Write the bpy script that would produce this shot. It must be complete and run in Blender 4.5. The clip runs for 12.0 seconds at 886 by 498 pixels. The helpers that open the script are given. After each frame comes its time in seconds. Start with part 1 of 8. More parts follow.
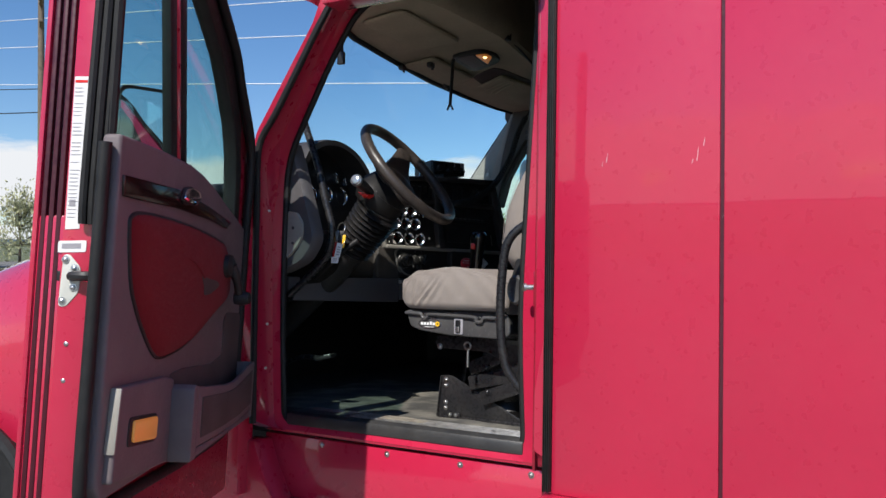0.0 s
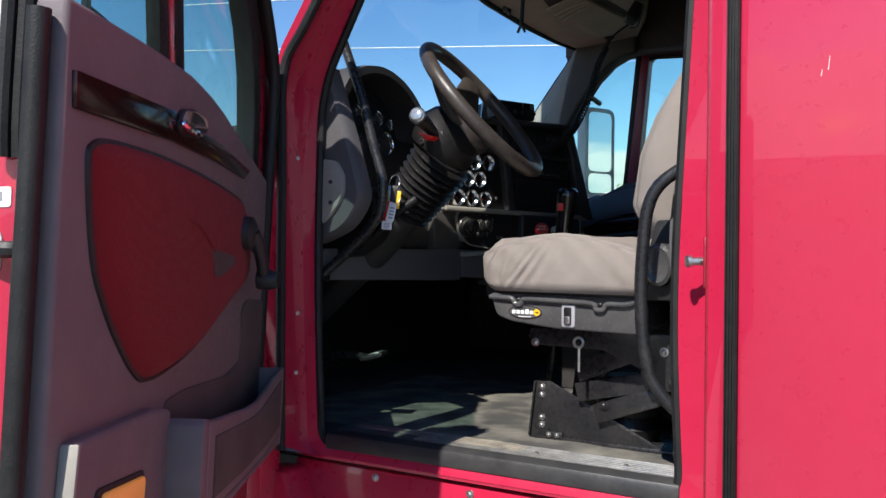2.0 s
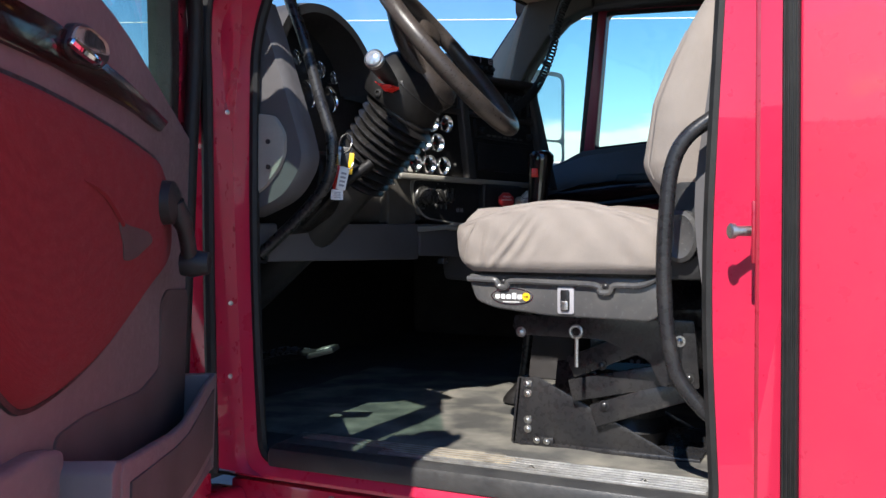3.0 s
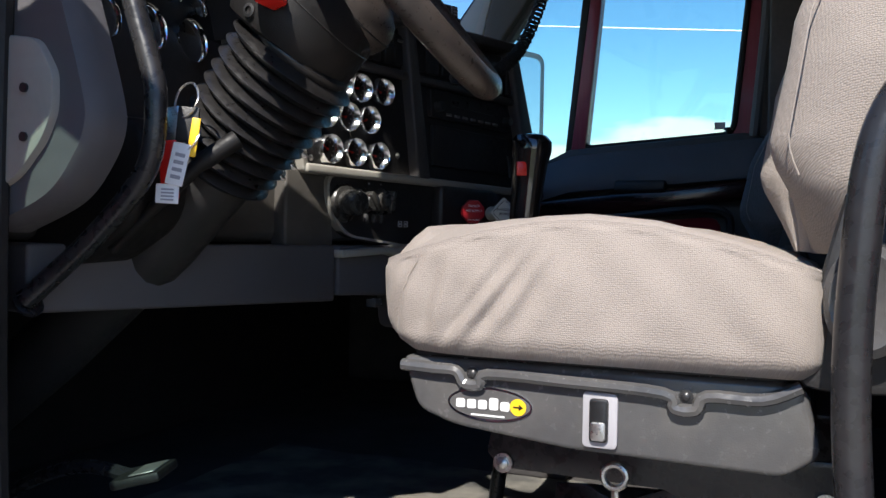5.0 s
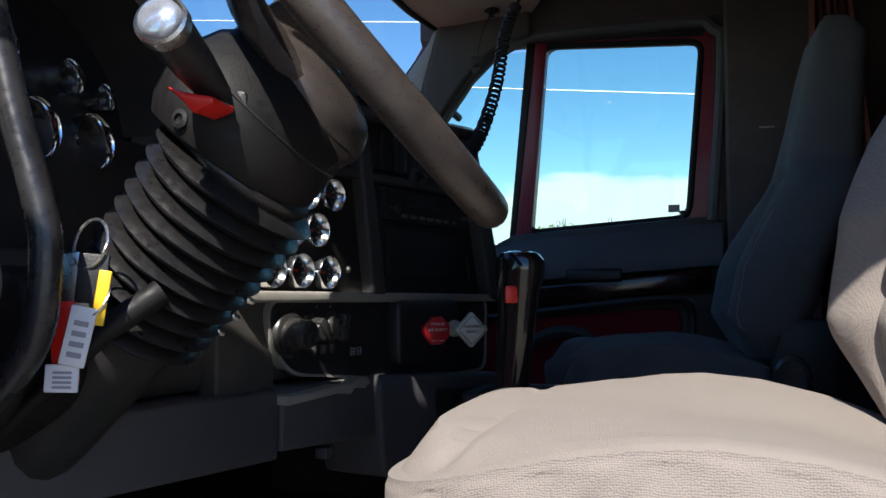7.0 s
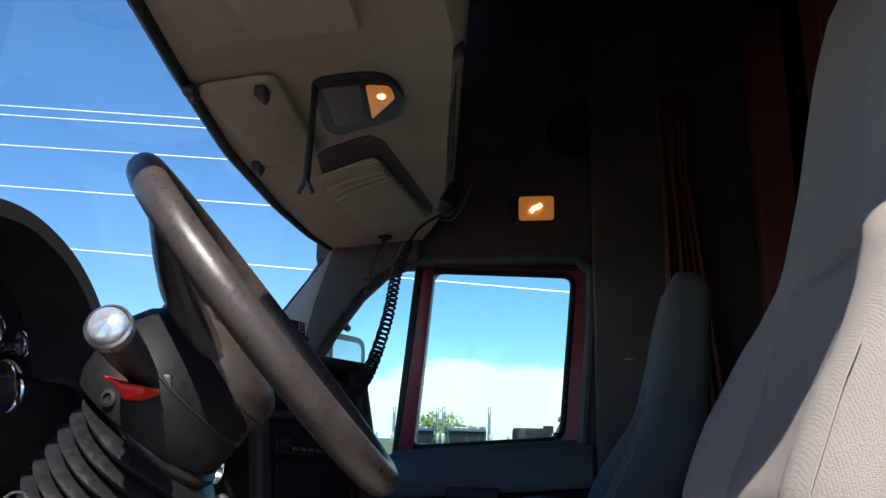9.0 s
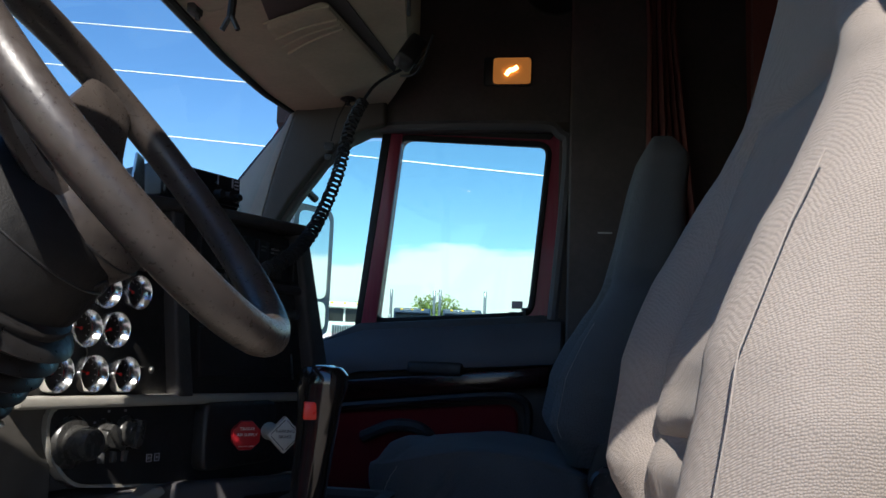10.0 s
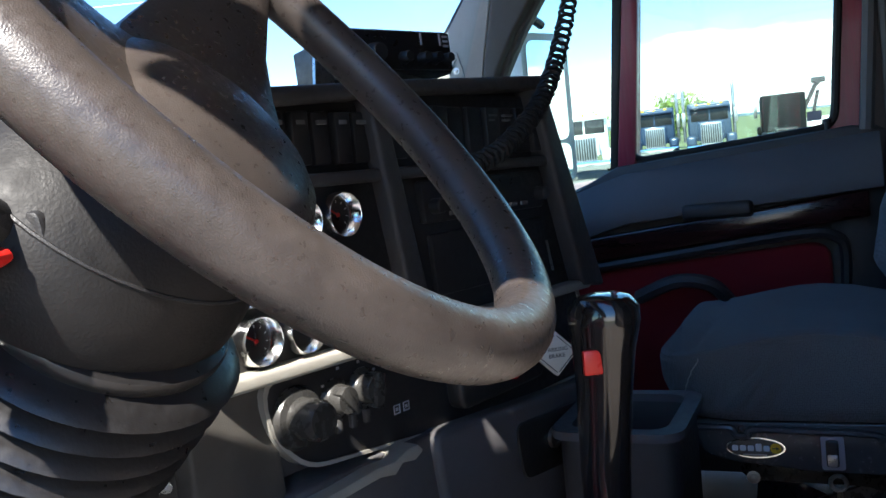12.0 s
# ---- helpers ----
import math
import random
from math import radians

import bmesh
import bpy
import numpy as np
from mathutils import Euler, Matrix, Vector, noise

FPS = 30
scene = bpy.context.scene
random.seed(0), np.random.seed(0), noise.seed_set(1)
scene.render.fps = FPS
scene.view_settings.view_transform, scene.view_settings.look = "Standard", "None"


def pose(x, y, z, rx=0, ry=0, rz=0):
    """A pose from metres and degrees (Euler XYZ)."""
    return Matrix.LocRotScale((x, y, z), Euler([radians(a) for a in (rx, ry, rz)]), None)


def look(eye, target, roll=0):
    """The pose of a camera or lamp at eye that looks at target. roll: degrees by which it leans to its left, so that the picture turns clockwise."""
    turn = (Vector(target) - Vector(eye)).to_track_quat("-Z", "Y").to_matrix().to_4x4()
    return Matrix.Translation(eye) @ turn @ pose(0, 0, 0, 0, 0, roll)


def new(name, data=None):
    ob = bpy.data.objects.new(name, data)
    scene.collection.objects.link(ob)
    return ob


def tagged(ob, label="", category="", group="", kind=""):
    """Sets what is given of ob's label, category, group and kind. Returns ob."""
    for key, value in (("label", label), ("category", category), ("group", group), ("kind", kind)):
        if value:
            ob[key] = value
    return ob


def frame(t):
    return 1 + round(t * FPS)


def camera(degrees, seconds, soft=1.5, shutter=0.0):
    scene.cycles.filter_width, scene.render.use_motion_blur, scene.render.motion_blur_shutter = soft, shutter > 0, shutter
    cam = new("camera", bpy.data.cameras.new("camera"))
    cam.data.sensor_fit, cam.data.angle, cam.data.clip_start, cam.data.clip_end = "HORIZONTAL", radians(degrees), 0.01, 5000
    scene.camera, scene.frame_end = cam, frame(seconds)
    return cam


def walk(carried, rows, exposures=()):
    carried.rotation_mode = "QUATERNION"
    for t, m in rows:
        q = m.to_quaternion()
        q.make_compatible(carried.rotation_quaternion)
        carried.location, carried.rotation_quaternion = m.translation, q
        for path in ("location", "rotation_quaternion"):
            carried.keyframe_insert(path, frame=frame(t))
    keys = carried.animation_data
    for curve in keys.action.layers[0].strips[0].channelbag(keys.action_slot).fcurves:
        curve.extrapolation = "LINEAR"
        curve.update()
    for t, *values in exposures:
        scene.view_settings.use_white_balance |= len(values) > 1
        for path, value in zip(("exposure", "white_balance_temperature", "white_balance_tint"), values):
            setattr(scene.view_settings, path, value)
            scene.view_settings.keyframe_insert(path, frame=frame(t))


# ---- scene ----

# ---- camera ----
cam = camera(54.3, 12.0)
PATH = [
    (0, (-0.116, 0.207, 1.77), (-1.15, 1.917, 1.841), 1.0),
    (0.5, (-0.293, 0.305, 1.759), (-1.306, 2.029, 1.782), 0.3),
    (1, (-0.457, 0.419, 1.77), (-1.47, 2.144, 1.77), 0.1),
    (1.5, (-0.598, 0.646, 1.763), (-1.644, 2.35, 1.779), 0.8),
    (2, (-0.762, 0.788, 1.768), (-1.791, 2.503, 1.772), 0.6),
    (2.5, (-0.932, 0.899, 1.776), (-1.867, 2.666, 1.723), -0.6),
    (3, (-1.05, 1.071, 1.756), (-1.912, 2.875, 1.711), -0.2),
    (3.2, (-1.079, 1.169, 1.754), (-1.93, 2.979, 1.736), 0.1),
    (4.8, (-1.356, 1.815, 1.783), (-2.149, 3.651, 1.765), 0.9),
    (5, (-1.388, 1.888, 1.787), (-2.161, 3.732, 1.764), 1.1),
    (5.5, (-1.476, 1.999, 1.81), (-2.113, 3.894, 1.754), -0.0),
    (6, (-1.507, 2.094, 1.824), (-2.019, 4.026, 1.765), 0.3),
    (6.5, (-1.55, 2.139, 1.853), (-2.096, 4.063, 1.878), -0.5),
    (6.7, (-1.578, 2.129, 1.877), (-2.144, 4.046, 1.937), -0.3),
    (8.3, (-1.59, 2.012, 1.977), (-2.048, 3.923, 2.347), 0.9),
    (8.5, (-1.584, 1.991, 1.988), (-2.0, 3.899, 2.421), 1.0),
    (9, (-1.569, 1.965, 1.991), (-1.861, 3.873, 2.517), 1.3),
    (9.5, (-1.549, 2.014, 2.004), (-1.76, 3.961, 2.411), 2.3),
    (10, (-1.491, 2.144, 1.975), (-1.783, 4.105, 2.242), 2.3),
    (10.5, (-1.486, 2.231, 1.954), (-1.976, 4.164, 2.096), 1.0),
    (11, (-1.525, 2.259, 1.96), (-2.168, 4.152, 2.032), -1.1),
    (11.5, (-1.555, 2.38, 2.022), (-2.348, 4.216, 2.001), -5.2),
    (12, (-1.613, 2.496, 2.086), (-2.446, 4.309, 1.944), -5.8),
]
walk(cam, [(t, look(eye, target, roll)) for t, eye, target, roll in PATH], [(0, -0.06), (1, 0.04), (2.5, 0.52), (3, 0.71), (5, 0.72), (5.5, 0.58), (6.5, 0.50), (8.5, 0.80), (9.5, 0.58), (10.5, 0.62), (11.5, 1.02), (12, 1.78)])

# ---- world and sun ----
SUN = Vector((0.095, -1.0, 1.05)).normalized()


def build_world():
    w = bpy.data.worlds.new("sky")
    scene.world = w
    w.use_nodes = True
    nt = w.node_tree
    nt.nodes.clear()
    out = nt.nodes.new("ShaderNodeOutputWorld")
    bg = nt.nodes.new("ShaderNodeBackground")
    sky = nt.nodes.new("ShaderNodeTexSky")
    sky.sky_type = "NISHITA"
    sky.sun_disc = False
    sky.sun_elevation = math.asin(SUN.z)
    sky.sun_rotation = math.atan2(SUN.x, SUN.y)
    sky.air_density, sky.dust_density, sky.ozone_density = 1.0, 0.0, 3.0
    # fair-weather clouds low over the horizon
    co = nt.nodes.new("ShaderNodeTexCoord")
    mp = nt.nodes.new("ShaderNodeMapping")
    mp.inputs["Scale"].default_value = (3.0, 3.0, 11.0)
    mp.inputs["Location"].default_value = (0.4, 0.0, 1.7)
    no = nt.nodes.new("ShaderNodeTexNoise")
    no.inputs["Scale"].default_value, no.inputs["Detail"].default_value = 1.6, 7
    no.inputs["Roughness"].default_value = 0.55
    sep = nt.nodes.new("ShaderNodeSeparateXYZ")
    band = nt.nodes.new("ShaderNodeMapRange")
    band.inputs["From Min"].default_value, band.inputs["From Max"].default_value = 0.165, 0.105
    band.inputs["To Min"].default_value, band.inputs["To Max"].default_value = -0.26, 0.20
    add = nt.nodes.new("ShaderNodeMath")
    add.operation = "ADD"
    ramp = nt.nodes.new("ShaderNodeValToRGB")
    ramp.color_ramp.elements[0].position, ramp.color_ramp.elements[1].position = 0.53, 0.64
    mix = nt.nodes.new("ShaderNodeMixRGB")
    mix.inputs["Color2"].default_value = (7.5, 7.7, 8.0, 1)
    nt.links.new(co.outputs["Generated"], mp.inputs["Vector"])
    nt.links.new(mp.outputs["Vector"], no.inputs["Vector"])
    nt.links.new(co.outputs["Generated"], sep.inputs["Vector"])
    nt.links.new(sep.outputs["Z"], band.inputs["Value"])
    nt.links.new(no.outputs["Fac"], add.inputs[0])
    nt.links.new(band.outputs["Result"], add.inputs[1])
    nt.links.new(add.outputs["Value"], ramp.inputs["Fac"])
    nt.links.new(ramp.outputs["Color"], mix.inputs["Fac"])
    deep = nt.nodes.new("ShaderNodeHueSaturation")
    deep.inputs["Hue"].default_value = 0.506
    deep.inputs["Saturation"].default_value, deep.inputs["Value"].default_value = 1.22, 1.10
    nt.links.new(sky.outputs["Color"], deep.inputs["Color"])
    nt.links.new(deep.outputs["Color"], mix.inputs["Color1"])
    nt.links.new(mix.outputs["Color"], bg.inputs["Color"])
    bg.inputs["Strength"].default_value = 0.120
    nt.links.new(bg.outputs["Background"], out.inputs["Surface"])


build_world()
sun_data = bpy.data.lights.new("sun", "SUN")
sun_data.energy, sun_data.angle, sun_data.color = 5.6, radians(0.5), (1.0, 0.955, 0.89)
sun = new("sun", sun_data)
sun.matrix_world = look(SUN * 40, (0, 0, 0))

# ---- materials ----
def material(name, color, rough=0.5, metal=0.0, vary=0.12, grain=0.0, grain_scale=400.0, blotch=6.0, coat=0.0,
             rough_vary=0.1, dust=0.0, dust_color=(0.30, 0.27, 0.23), spec=0.5, stretch=(1, 1, 1), sheen=0.0, random_vary=0.0):
    """A surface with variation at two scales, bump grain, and dust in patches."""
    m = bpy.data.materials.new(name)
    m.use_nodes = True
    nt = m.node_tree
    p = nt.nodes["Principled BSDF"]
    co = nt.nodes.new("ShaderNodeTexCoord")
    mp = nt.nodes.new("ShaderNodeMapping")
    mp.inputs["Scale"].default_value = stretch
    nt.links.new(co.outputs["Object"], mp.inputs["Vector"])

    def noise_at(scale, detail):
        n = nt.nodes.new("ShaderNodeTexNoise")
        n.inputs["Scale"].default_value, n.inputs["Detail"].default_value = scale, detail
        nt.links.new(mp.outputs["Vector"], n.inputs["Vector"])
        return n.outputs["Fac"]

    def span(value, lo, hi, a=0.3, b=0.7):
        r = nt.nodes.new("ShaderNodeMapRange")
        r.inputs["From Min"].default_value, r.inputs["From Max"].default_value = a, b
        r.inputs["To Min"].default_value, r.inputs["To Max"].default_value = lo, hi
        nt.links.new(value, r.inputs["Value"])
        return r.outputs["Result"]

    big = noise_at(blotch, 4)
    fine = noise_at(blotch * 14, 3)
    s = nt.nodes.new("ShaderNodeMath")
    s.operation = "MULTIPLY"
    nt.links.new(span(big, 1 - vary, 1 + vary), s.inputs[0])
    nt.links.new(span(fine, 1 - vary * 0.6, 1 + vary * 0.6), s.inputs[1])
    value = s.outputs["Value"]
    if random_vary:
        info = nt.nodes.new("ShaderNodeObjectInfo")
        s2 = nt.nodes.new("ShaderNodeMath")
        s2.operation = "MULTIPLY"
        nt.links.new(value, s2.inputs[0])
        nt.links.new(span(info.outputs["Random"], 1 - random_vary, 1 + random_vary, 0, 1), s2.inputs[1])
        value = s2.outputs["Value"]
    hsv = nt.nodes.new("ShaderNodeHueSaturation")
    hsv.inputs["Color"].default_value = (*color, 1)
    nt.links.new(value, hsv.inputs["Value"])
    tint = hsv.outputs["Color"]
    if dust:
        mix = nt.nodes.new("ShaderNodeMixRGB")
        mix.inputs["Color2"].default_value = (*dust_color, 1)
        nt.links.new(span(noise_at(blotch * 2.3, 8), 0, dust, 0.42, 0.72), mix.inputs["Fac"])
        nt.links.new(tint, mix.inputs["Color1"])
        tint = mix.outputs["Color"]
    nt.links.new(tint, p.inputs["Base Color"])
    nt.links.new(span(fine, max(0.02, rough - rough_vary), min(1, rough + rough_vary)), p.inputs["Roughness"])
    p.inputs["Metallic"].default_value = metal
    p.inputs["Specular IOR Level"].default_value = spec
    p.inputs["Coat Weight"].default_value = coat
    p.inputs["Coat Roughness"].default_value = 0.015 if coat >= 1 else 0.06
    p.inputs["Sheen Weight"].default_value = sheen
    if grain:
        b = nt.nodes.new("ShaderNodeBump")
        b.inputs["Strength"].default_value, b.inputs["Distance"].default_value = grain, 0.0015
        nt.links.new(noise_at(grain_scale, 2), b.inputs["Height"])
        nt.links.new(b.outputs["Normal"], p.inputs["Normal"])
    return m


def fabric(name, color, pitch=0.0016, dark=0.72):
    """Woven cloth: a fine square weave in bump and colour, with soft creases and faded patches."""
    m = material(name, color, 0.92, vary=0.045, grain=0.25, grain_scale=60, blotch=4, spec=0.2, sheen=0.06)
    nt = m.node_tree
    p = nt.nodes["Principled BSDF"]
    co = nt.nodes.new("ShaderNodeTexCoord")
    sep = nt.nodes.new("ShaderNodeSeparateXYZ")
    nt.links.new(co.outputs["Object"], sep.inputs["Vector"])
    warp = nt.nodes.new("ShaderNodeMath")
    warp.operation, warp.inputs[1].default_value = "MULTIPLY_ADD", 0.5
    nt.links.new(sep.outputs["Y"], warp.inputs[0])
    nt.links.new(sep.outputs["X"], warp.inputs[2])
    weft = nt.nodes.new("ShaderNodeMath")
    nt.links.new(sep.outputs["Y"], weft.inputs[0])
    nt.links.new(sep.outputs["Z"], weft.inputs[1])
    both = nt.nodes.new("ShaderNodeCombineXYZ")
    nt.links.new(warp.outputs["Value"], both.inputs["X"])
    nt.links.new(weft.outputs["Value"], both.inputs["Y"])
    vo = nt.nodes.new("ShaderNodeTexVoronoi")
    vo.voronoi_dimensions = "2D"
    vo.inputs["Scale"].default_value = 1.0 / pitch
    vo.inputs["Randomness"].default_value = 0.42
    # slack in the threads, so that rows wander a little
    slack = nt.nodes.new("ShaderNodeTexNoise")
    slack.inputs["Scale"].default_value, slack.inputs["Detail"].default_value = 70, 2
    nt.links.new(co.outputs["Object"], slack.inputs["Vector"])
    drift = nt.nodes.new("ShaderNodeVectorMath")
    drift.operation = "MULTIPLY_ADD"
    drift.inputs[1].default_value = (1.6 * pitch,) * 3
    nt.links.new(slack.outputs["Color"], drift.inputs[0])
    nt.links.new(both.outputs["Vector"], drift.inputs[2])
    nt.links.new(drift.outputs["Vector"], vo.inputs["Vector"])
    mul = nt.nodes.new("ShaderNodeMath")
    mul.operation = "MULTIPLY"
    mul.inputs[1].default_value = 1.5
    nt.links.new(vo.outputs["Distance"], mul.inputs[0])
    shade = nt.nodes.new("ShaderNodeMapRange")
    shade.inputs["To Min"].default_value, shade.inputs["To Max"].default_value = 1.0, dark
    nt.links.new(mul.outputs["Value"], shade.inputs["Value"])
    old = p.inputs["Base Color"].links[0].from_socket
    mix = nt.nodes.new("ShaderNodeMixRGB")
    mix.blend_type = "MULTIPLY"
    mix.inputs["Fac"].default_value = 1.0
    nt.links.new(old, mix.inputs["Color1"])
    nt.links.new(shade.outputs["Result"], mix.inputs["Color2"])
    nt.links.new(mix.outputs["Color"], p.inputs["Base Color"])
    weave = nt.nodes.new("ShaderNodeBump")
    weave.inputs["Strength"].default_value, weave.inputs["Distance"].default_value = 0.55, 0.0008
    weave.invert = True
    nt.links.new(mul.outputs["Value"], weave.inputs["Height"])
    nt.links.new(p.inputs["Normal"].links[0].from_socket, weave.inputs["Normal"])
    nt.links.new(weave.outputs["Normal"], p.inputs["Normal"])
    return m


def clear_glass(name, tint=(0.93, 0.97, 0.98), gloss=0.0):
    m = bpy.data.materials.new(name)
    m.use_nodes = True
    nt = m.node_tree
    nt.nodes.clear()
    out = nt.nodes.new("ShaderNodeOutputMaterial")
    tr = nt.nodes.new("ShaderNodeBsdfTransparent")
    tr.inputs["Color"].default_value = (*tint, 1)
    gl = nt.nodes.new("ShaderNodeBsdfGlossy")
    gl.inputs["Roughness"].default_value = gloss
    lw = nt.nodes.new("ShaderNodeLayerWeight")
    lw.inputs["Blend"].default_value = 0.5
    pw = nt.nodes.new("ShaderNodeMath")
    pw.operation, pw.inputs[1].default_value = "POWER", 4.0
    fr = nt.nodes.new("ShaderNodeMapRange")
    fr.inputs["To Min"].default_value, fr.inputs["To Max"].default_value = 0.035, 0.85
    mx = nt.nodes.new("ShaderNodeMixShader")
    nt.links.new(lw.outputs["Facing"], pw.inputs[0])
    nt.links.new(pw.outputs["Value"], fr.inputs["Value"])
    nt.links.new(fr.outputs["Result"], mx.inputs["Fac"])
    nt.links.new(tr.outputs["BSDF"], mx.inputs[1])
    nt.links.new(gl.outputs["BSDF"], mx.inputs[2])
    nt.links.new(mx.outputs["Shader"], out.inputs["Surface"])
    return m


def glow(name, color, strength):
    m = bpy.data.materials.new(name)
    m.use_nodes = True
    p = m.node_tree.nodes["Principled BSDF"]
    p.inputs["Base Color"].default_value = (*color, 1)
    p.inputs["Roughness"].default_value = 0.25
    p.inputs["Emission Color"].default_value = (*color, 1)
    p.inputs["Emission Strength"].default_value = strength
    return m


RED = material("red_paint", (0.52, 0.016, 0.058), 0.30, metal=0.0, vary=0.03, blotch=2, coat=1.0, rough_vary=0.04, grain=0.012, grain_scale=6, dust=0.02)
# Colour of the panel seams; on the door edge it also holds shade.
MAROON = material("maroon_seam_shade", (0.060, 0.006, 0.014), 0.4, vary=0.15, grain=0.1, grain_scale=300)
# Darker copy of the body red, with the door's shade put into its colour.
RED_IN = material("red_paint_shaded", (0.27, 0.006, 0.022), 0.34, vary=0.10, blotch=5, coat=0.6, dust=0.04)
RED_FRAME = material("dull_red_window_frame", (0.20, 0.007, 0.030), 0.48, vary=0.18, blotch=9, coat=0.12, dust=0.05, stretch=(6, 1, 0.3))
RED_TRIM = fabric("red_door_fabric", (0.215, 0.014, 0.020), 0.0012)
TAUPE = material("taupe_plastic", (0.152, 0.124, 0.130), 0.60, vary=0.08, grain=0.35, grain_scale=900, blotch=7, dust=0.10)
TAUPE_DARK = material("taupe_carpet", (0.085, 0.066, 0.062), 0.95, vary=0.2, grain=0.8, grain_scale=700, blotch=9)
BLACK = material("black_plastic", (0.015, 0.015, 0.016), 0.48, vary=0.15, grain=0.25, grain_scale=800, blotch=8, dust=0.10, dust_color=(0.10, 0.09, 0.085))
DASH = material("charcoal_dash_plastic", (0.040, 0.037, 0.038), 0.58, vary=0.12, grain=0.4, grain_scale=900, blotch=8, dust=0.12, dust_color=(0.12, 0.11, 0.10))
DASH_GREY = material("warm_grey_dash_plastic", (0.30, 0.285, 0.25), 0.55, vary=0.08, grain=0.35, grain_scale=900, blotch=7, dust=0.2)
DASH_TAUPE = material("taupe_dash_plastic", (0.068, 0.062, 0.055), 0.58, vary=0.08, grain=0.35, grain_scale=900, blotch=7, dust=0.12)
KNOB = material("satin_grey_knob", (0.036, 0.035, 0.033), 0.28, vary=0.1, grain=0.1, grain_scale=900)
# Pillar trim's inner side, with its shade put into the colour.
PILLAR_SHADED = material("taupe_trim_shaded", (0.072, 0.064, 0.055), 0.75, vary=0.08, grain=0.4, grain_scale=900, blotch=6)
KNEE = material("blue_grey_knee_panel", (0.085, 0.081, 0.086), 0.6, vary=0.1, grain=0.35, grain_scale=900)
WHEEL = material("steering_wheel_leather", (0.042, 0.034, 0.030), 0.36, vary=0.14, grain=0.16, grain_scale=1100, blotch=14, rough_vary=0.12, dust=0.15, dust_color=(0.16, 0.13, 0.11))
SHROUD = material("column_shroud_plastic", (0.0095, 0.0088, 0.0088), 0.55, vary=0.12, grain=0.2, grain_scale=500, spec=0.28, dust=0.02, dust_color=(0.08, 0.07, 0.06))
BOOT = material("rubber_boot", (0.014, 0.013, 0.013), 0.36, vary=0.2, grain=0.12, grain_scale=300, blotch=10, dust=0.025, dust_color=(0.11, 0.10, 0.09))
RUBBER = material("black_rubber", (0.011, 0.011, 0.011), 0.55, vary=0.25, grain=0.4, grain_scale=350, blotch=12, dust=0.10, dust_color=(0.07, 0.066, 0.062), spec=0.35)
WOOD = material("dark_wood_trim", (0.022, 0.0065, 0.006), 0.16, spec=0.3, vary=0.4, blotch=5, coat=0.15, stretch=(1, 1, 9))
SEAT = fabric("beige_seat_cloth", (0.316, 0.274, 0.244), 0.0019, 0.78)
# Darker copy of the seat cloth, with deep shade put into its colour.
SEAT_SHADED = fabric("shaded_seat_cloth", (0.150, 0.150, 0.152), 0.0025, 0.62)
SEAT_SEAM = material("beige_seam_thread", (0.30, 0.26, 0.23), 0.85, vary=0.1, grain=0.5, grain_scale=500)
PAN = material("grey_moulded_plastic", (0.068, 0.067, 0.068), 0.20, vary=0.1, grain=0.12, grain_scale=600, blotch=9, dust=0.1)
STEEL_BLACK = material("black_painted_steel", (0.015, 0.015, 0.017), 0.30, vary=0.15, grain=0.08, grain_scale=200, dust=0.05)
STEEL = material("zinc_steel", (0.55, 0.54, 0.52), 0.34, metal=1.0, vary=0.12, blotch=40)
CHROME = material("chrome", (0.86, 0.87, 0.88), 0.07, metal=1.0, vary=0.03, rough_vary=0.03)
GAUGE_RING = material("satin_chrome_ring", (0.84, 0.85, 0.86), 0.17, metal=1.0, vary=0.03, rough_vary=0.04)
MIRROR = material("mirror_glass", (0.9, 0.92, 0.93), 0.01, metal=1.0, vary=0.0, rough_vary=0.005)
CARPET = material("worn_floor_mat", (0.070, 0.068, 0.063), 0.95, vary=0.30, grain=0.9, grain_scale=500, blotch=4, dust=0.75, dust_color=(0.28, 0.26, 0.215))
MUD = material("dried_mud", (0.36, 0.31, 0.23), 0.95, vary=0.3, grain=0.9, grain_scale=220, blotch=30, dust=0.6, dust_color=(0.16, 0.145, 0.12))
CARPET_DARK = material("dark_carpet", (0.048, 0.044, 0.042), 0.97, vary=0.3, grain=0.9, grain_scale=600, blotch=9)
SILL = material("ribbed_kick_plate", (0.075, 0.074, 0.072), 0.5, vary=0.2, grain=0.3, grain_scale=300, dust=0.55, dust_color=(0.24, 0.225, 0.19))
NOSING = material("worn_black_nosing", (0.034, 0.034, 0.035), 0.42, vary=0.2, grain=0.25, grain_scale=300, blotch=6, dust=0.12, dust_color=(0.16, 0.15, 0.13))
SILL_RIB = material("worn_aluminium_rib", (0.45, 0.44, 0.42), 0.42, metal=0.8, vary=0.25, blotch=30, dust=0.3)
LINER = material("olive_taupe_headliner", (0.42, 0.375, 0.265), 0.95, vary=0.1, grain=0.6, grain_scale=500, blotch=6)
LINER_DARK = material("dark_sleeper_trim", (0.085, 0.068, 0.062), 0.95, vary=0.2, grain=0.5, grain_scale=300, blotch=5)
CURTAIN = fabric("burgundy_curtain_cloth", (0.20, 0.062, 0.048), 0.003)
WHITE = material("white_paper_label", (0.78, 0.77, 0.76), 0.6, vary=0.04, blotch=20)
GREY_INK = material("grey_print", (0.32, 0.31, 0.33), 0.6, vary=0.05)
RED_INK = material("red_plastic", (0.72, 0.020, 0.014), 0.35, vary=0.06)
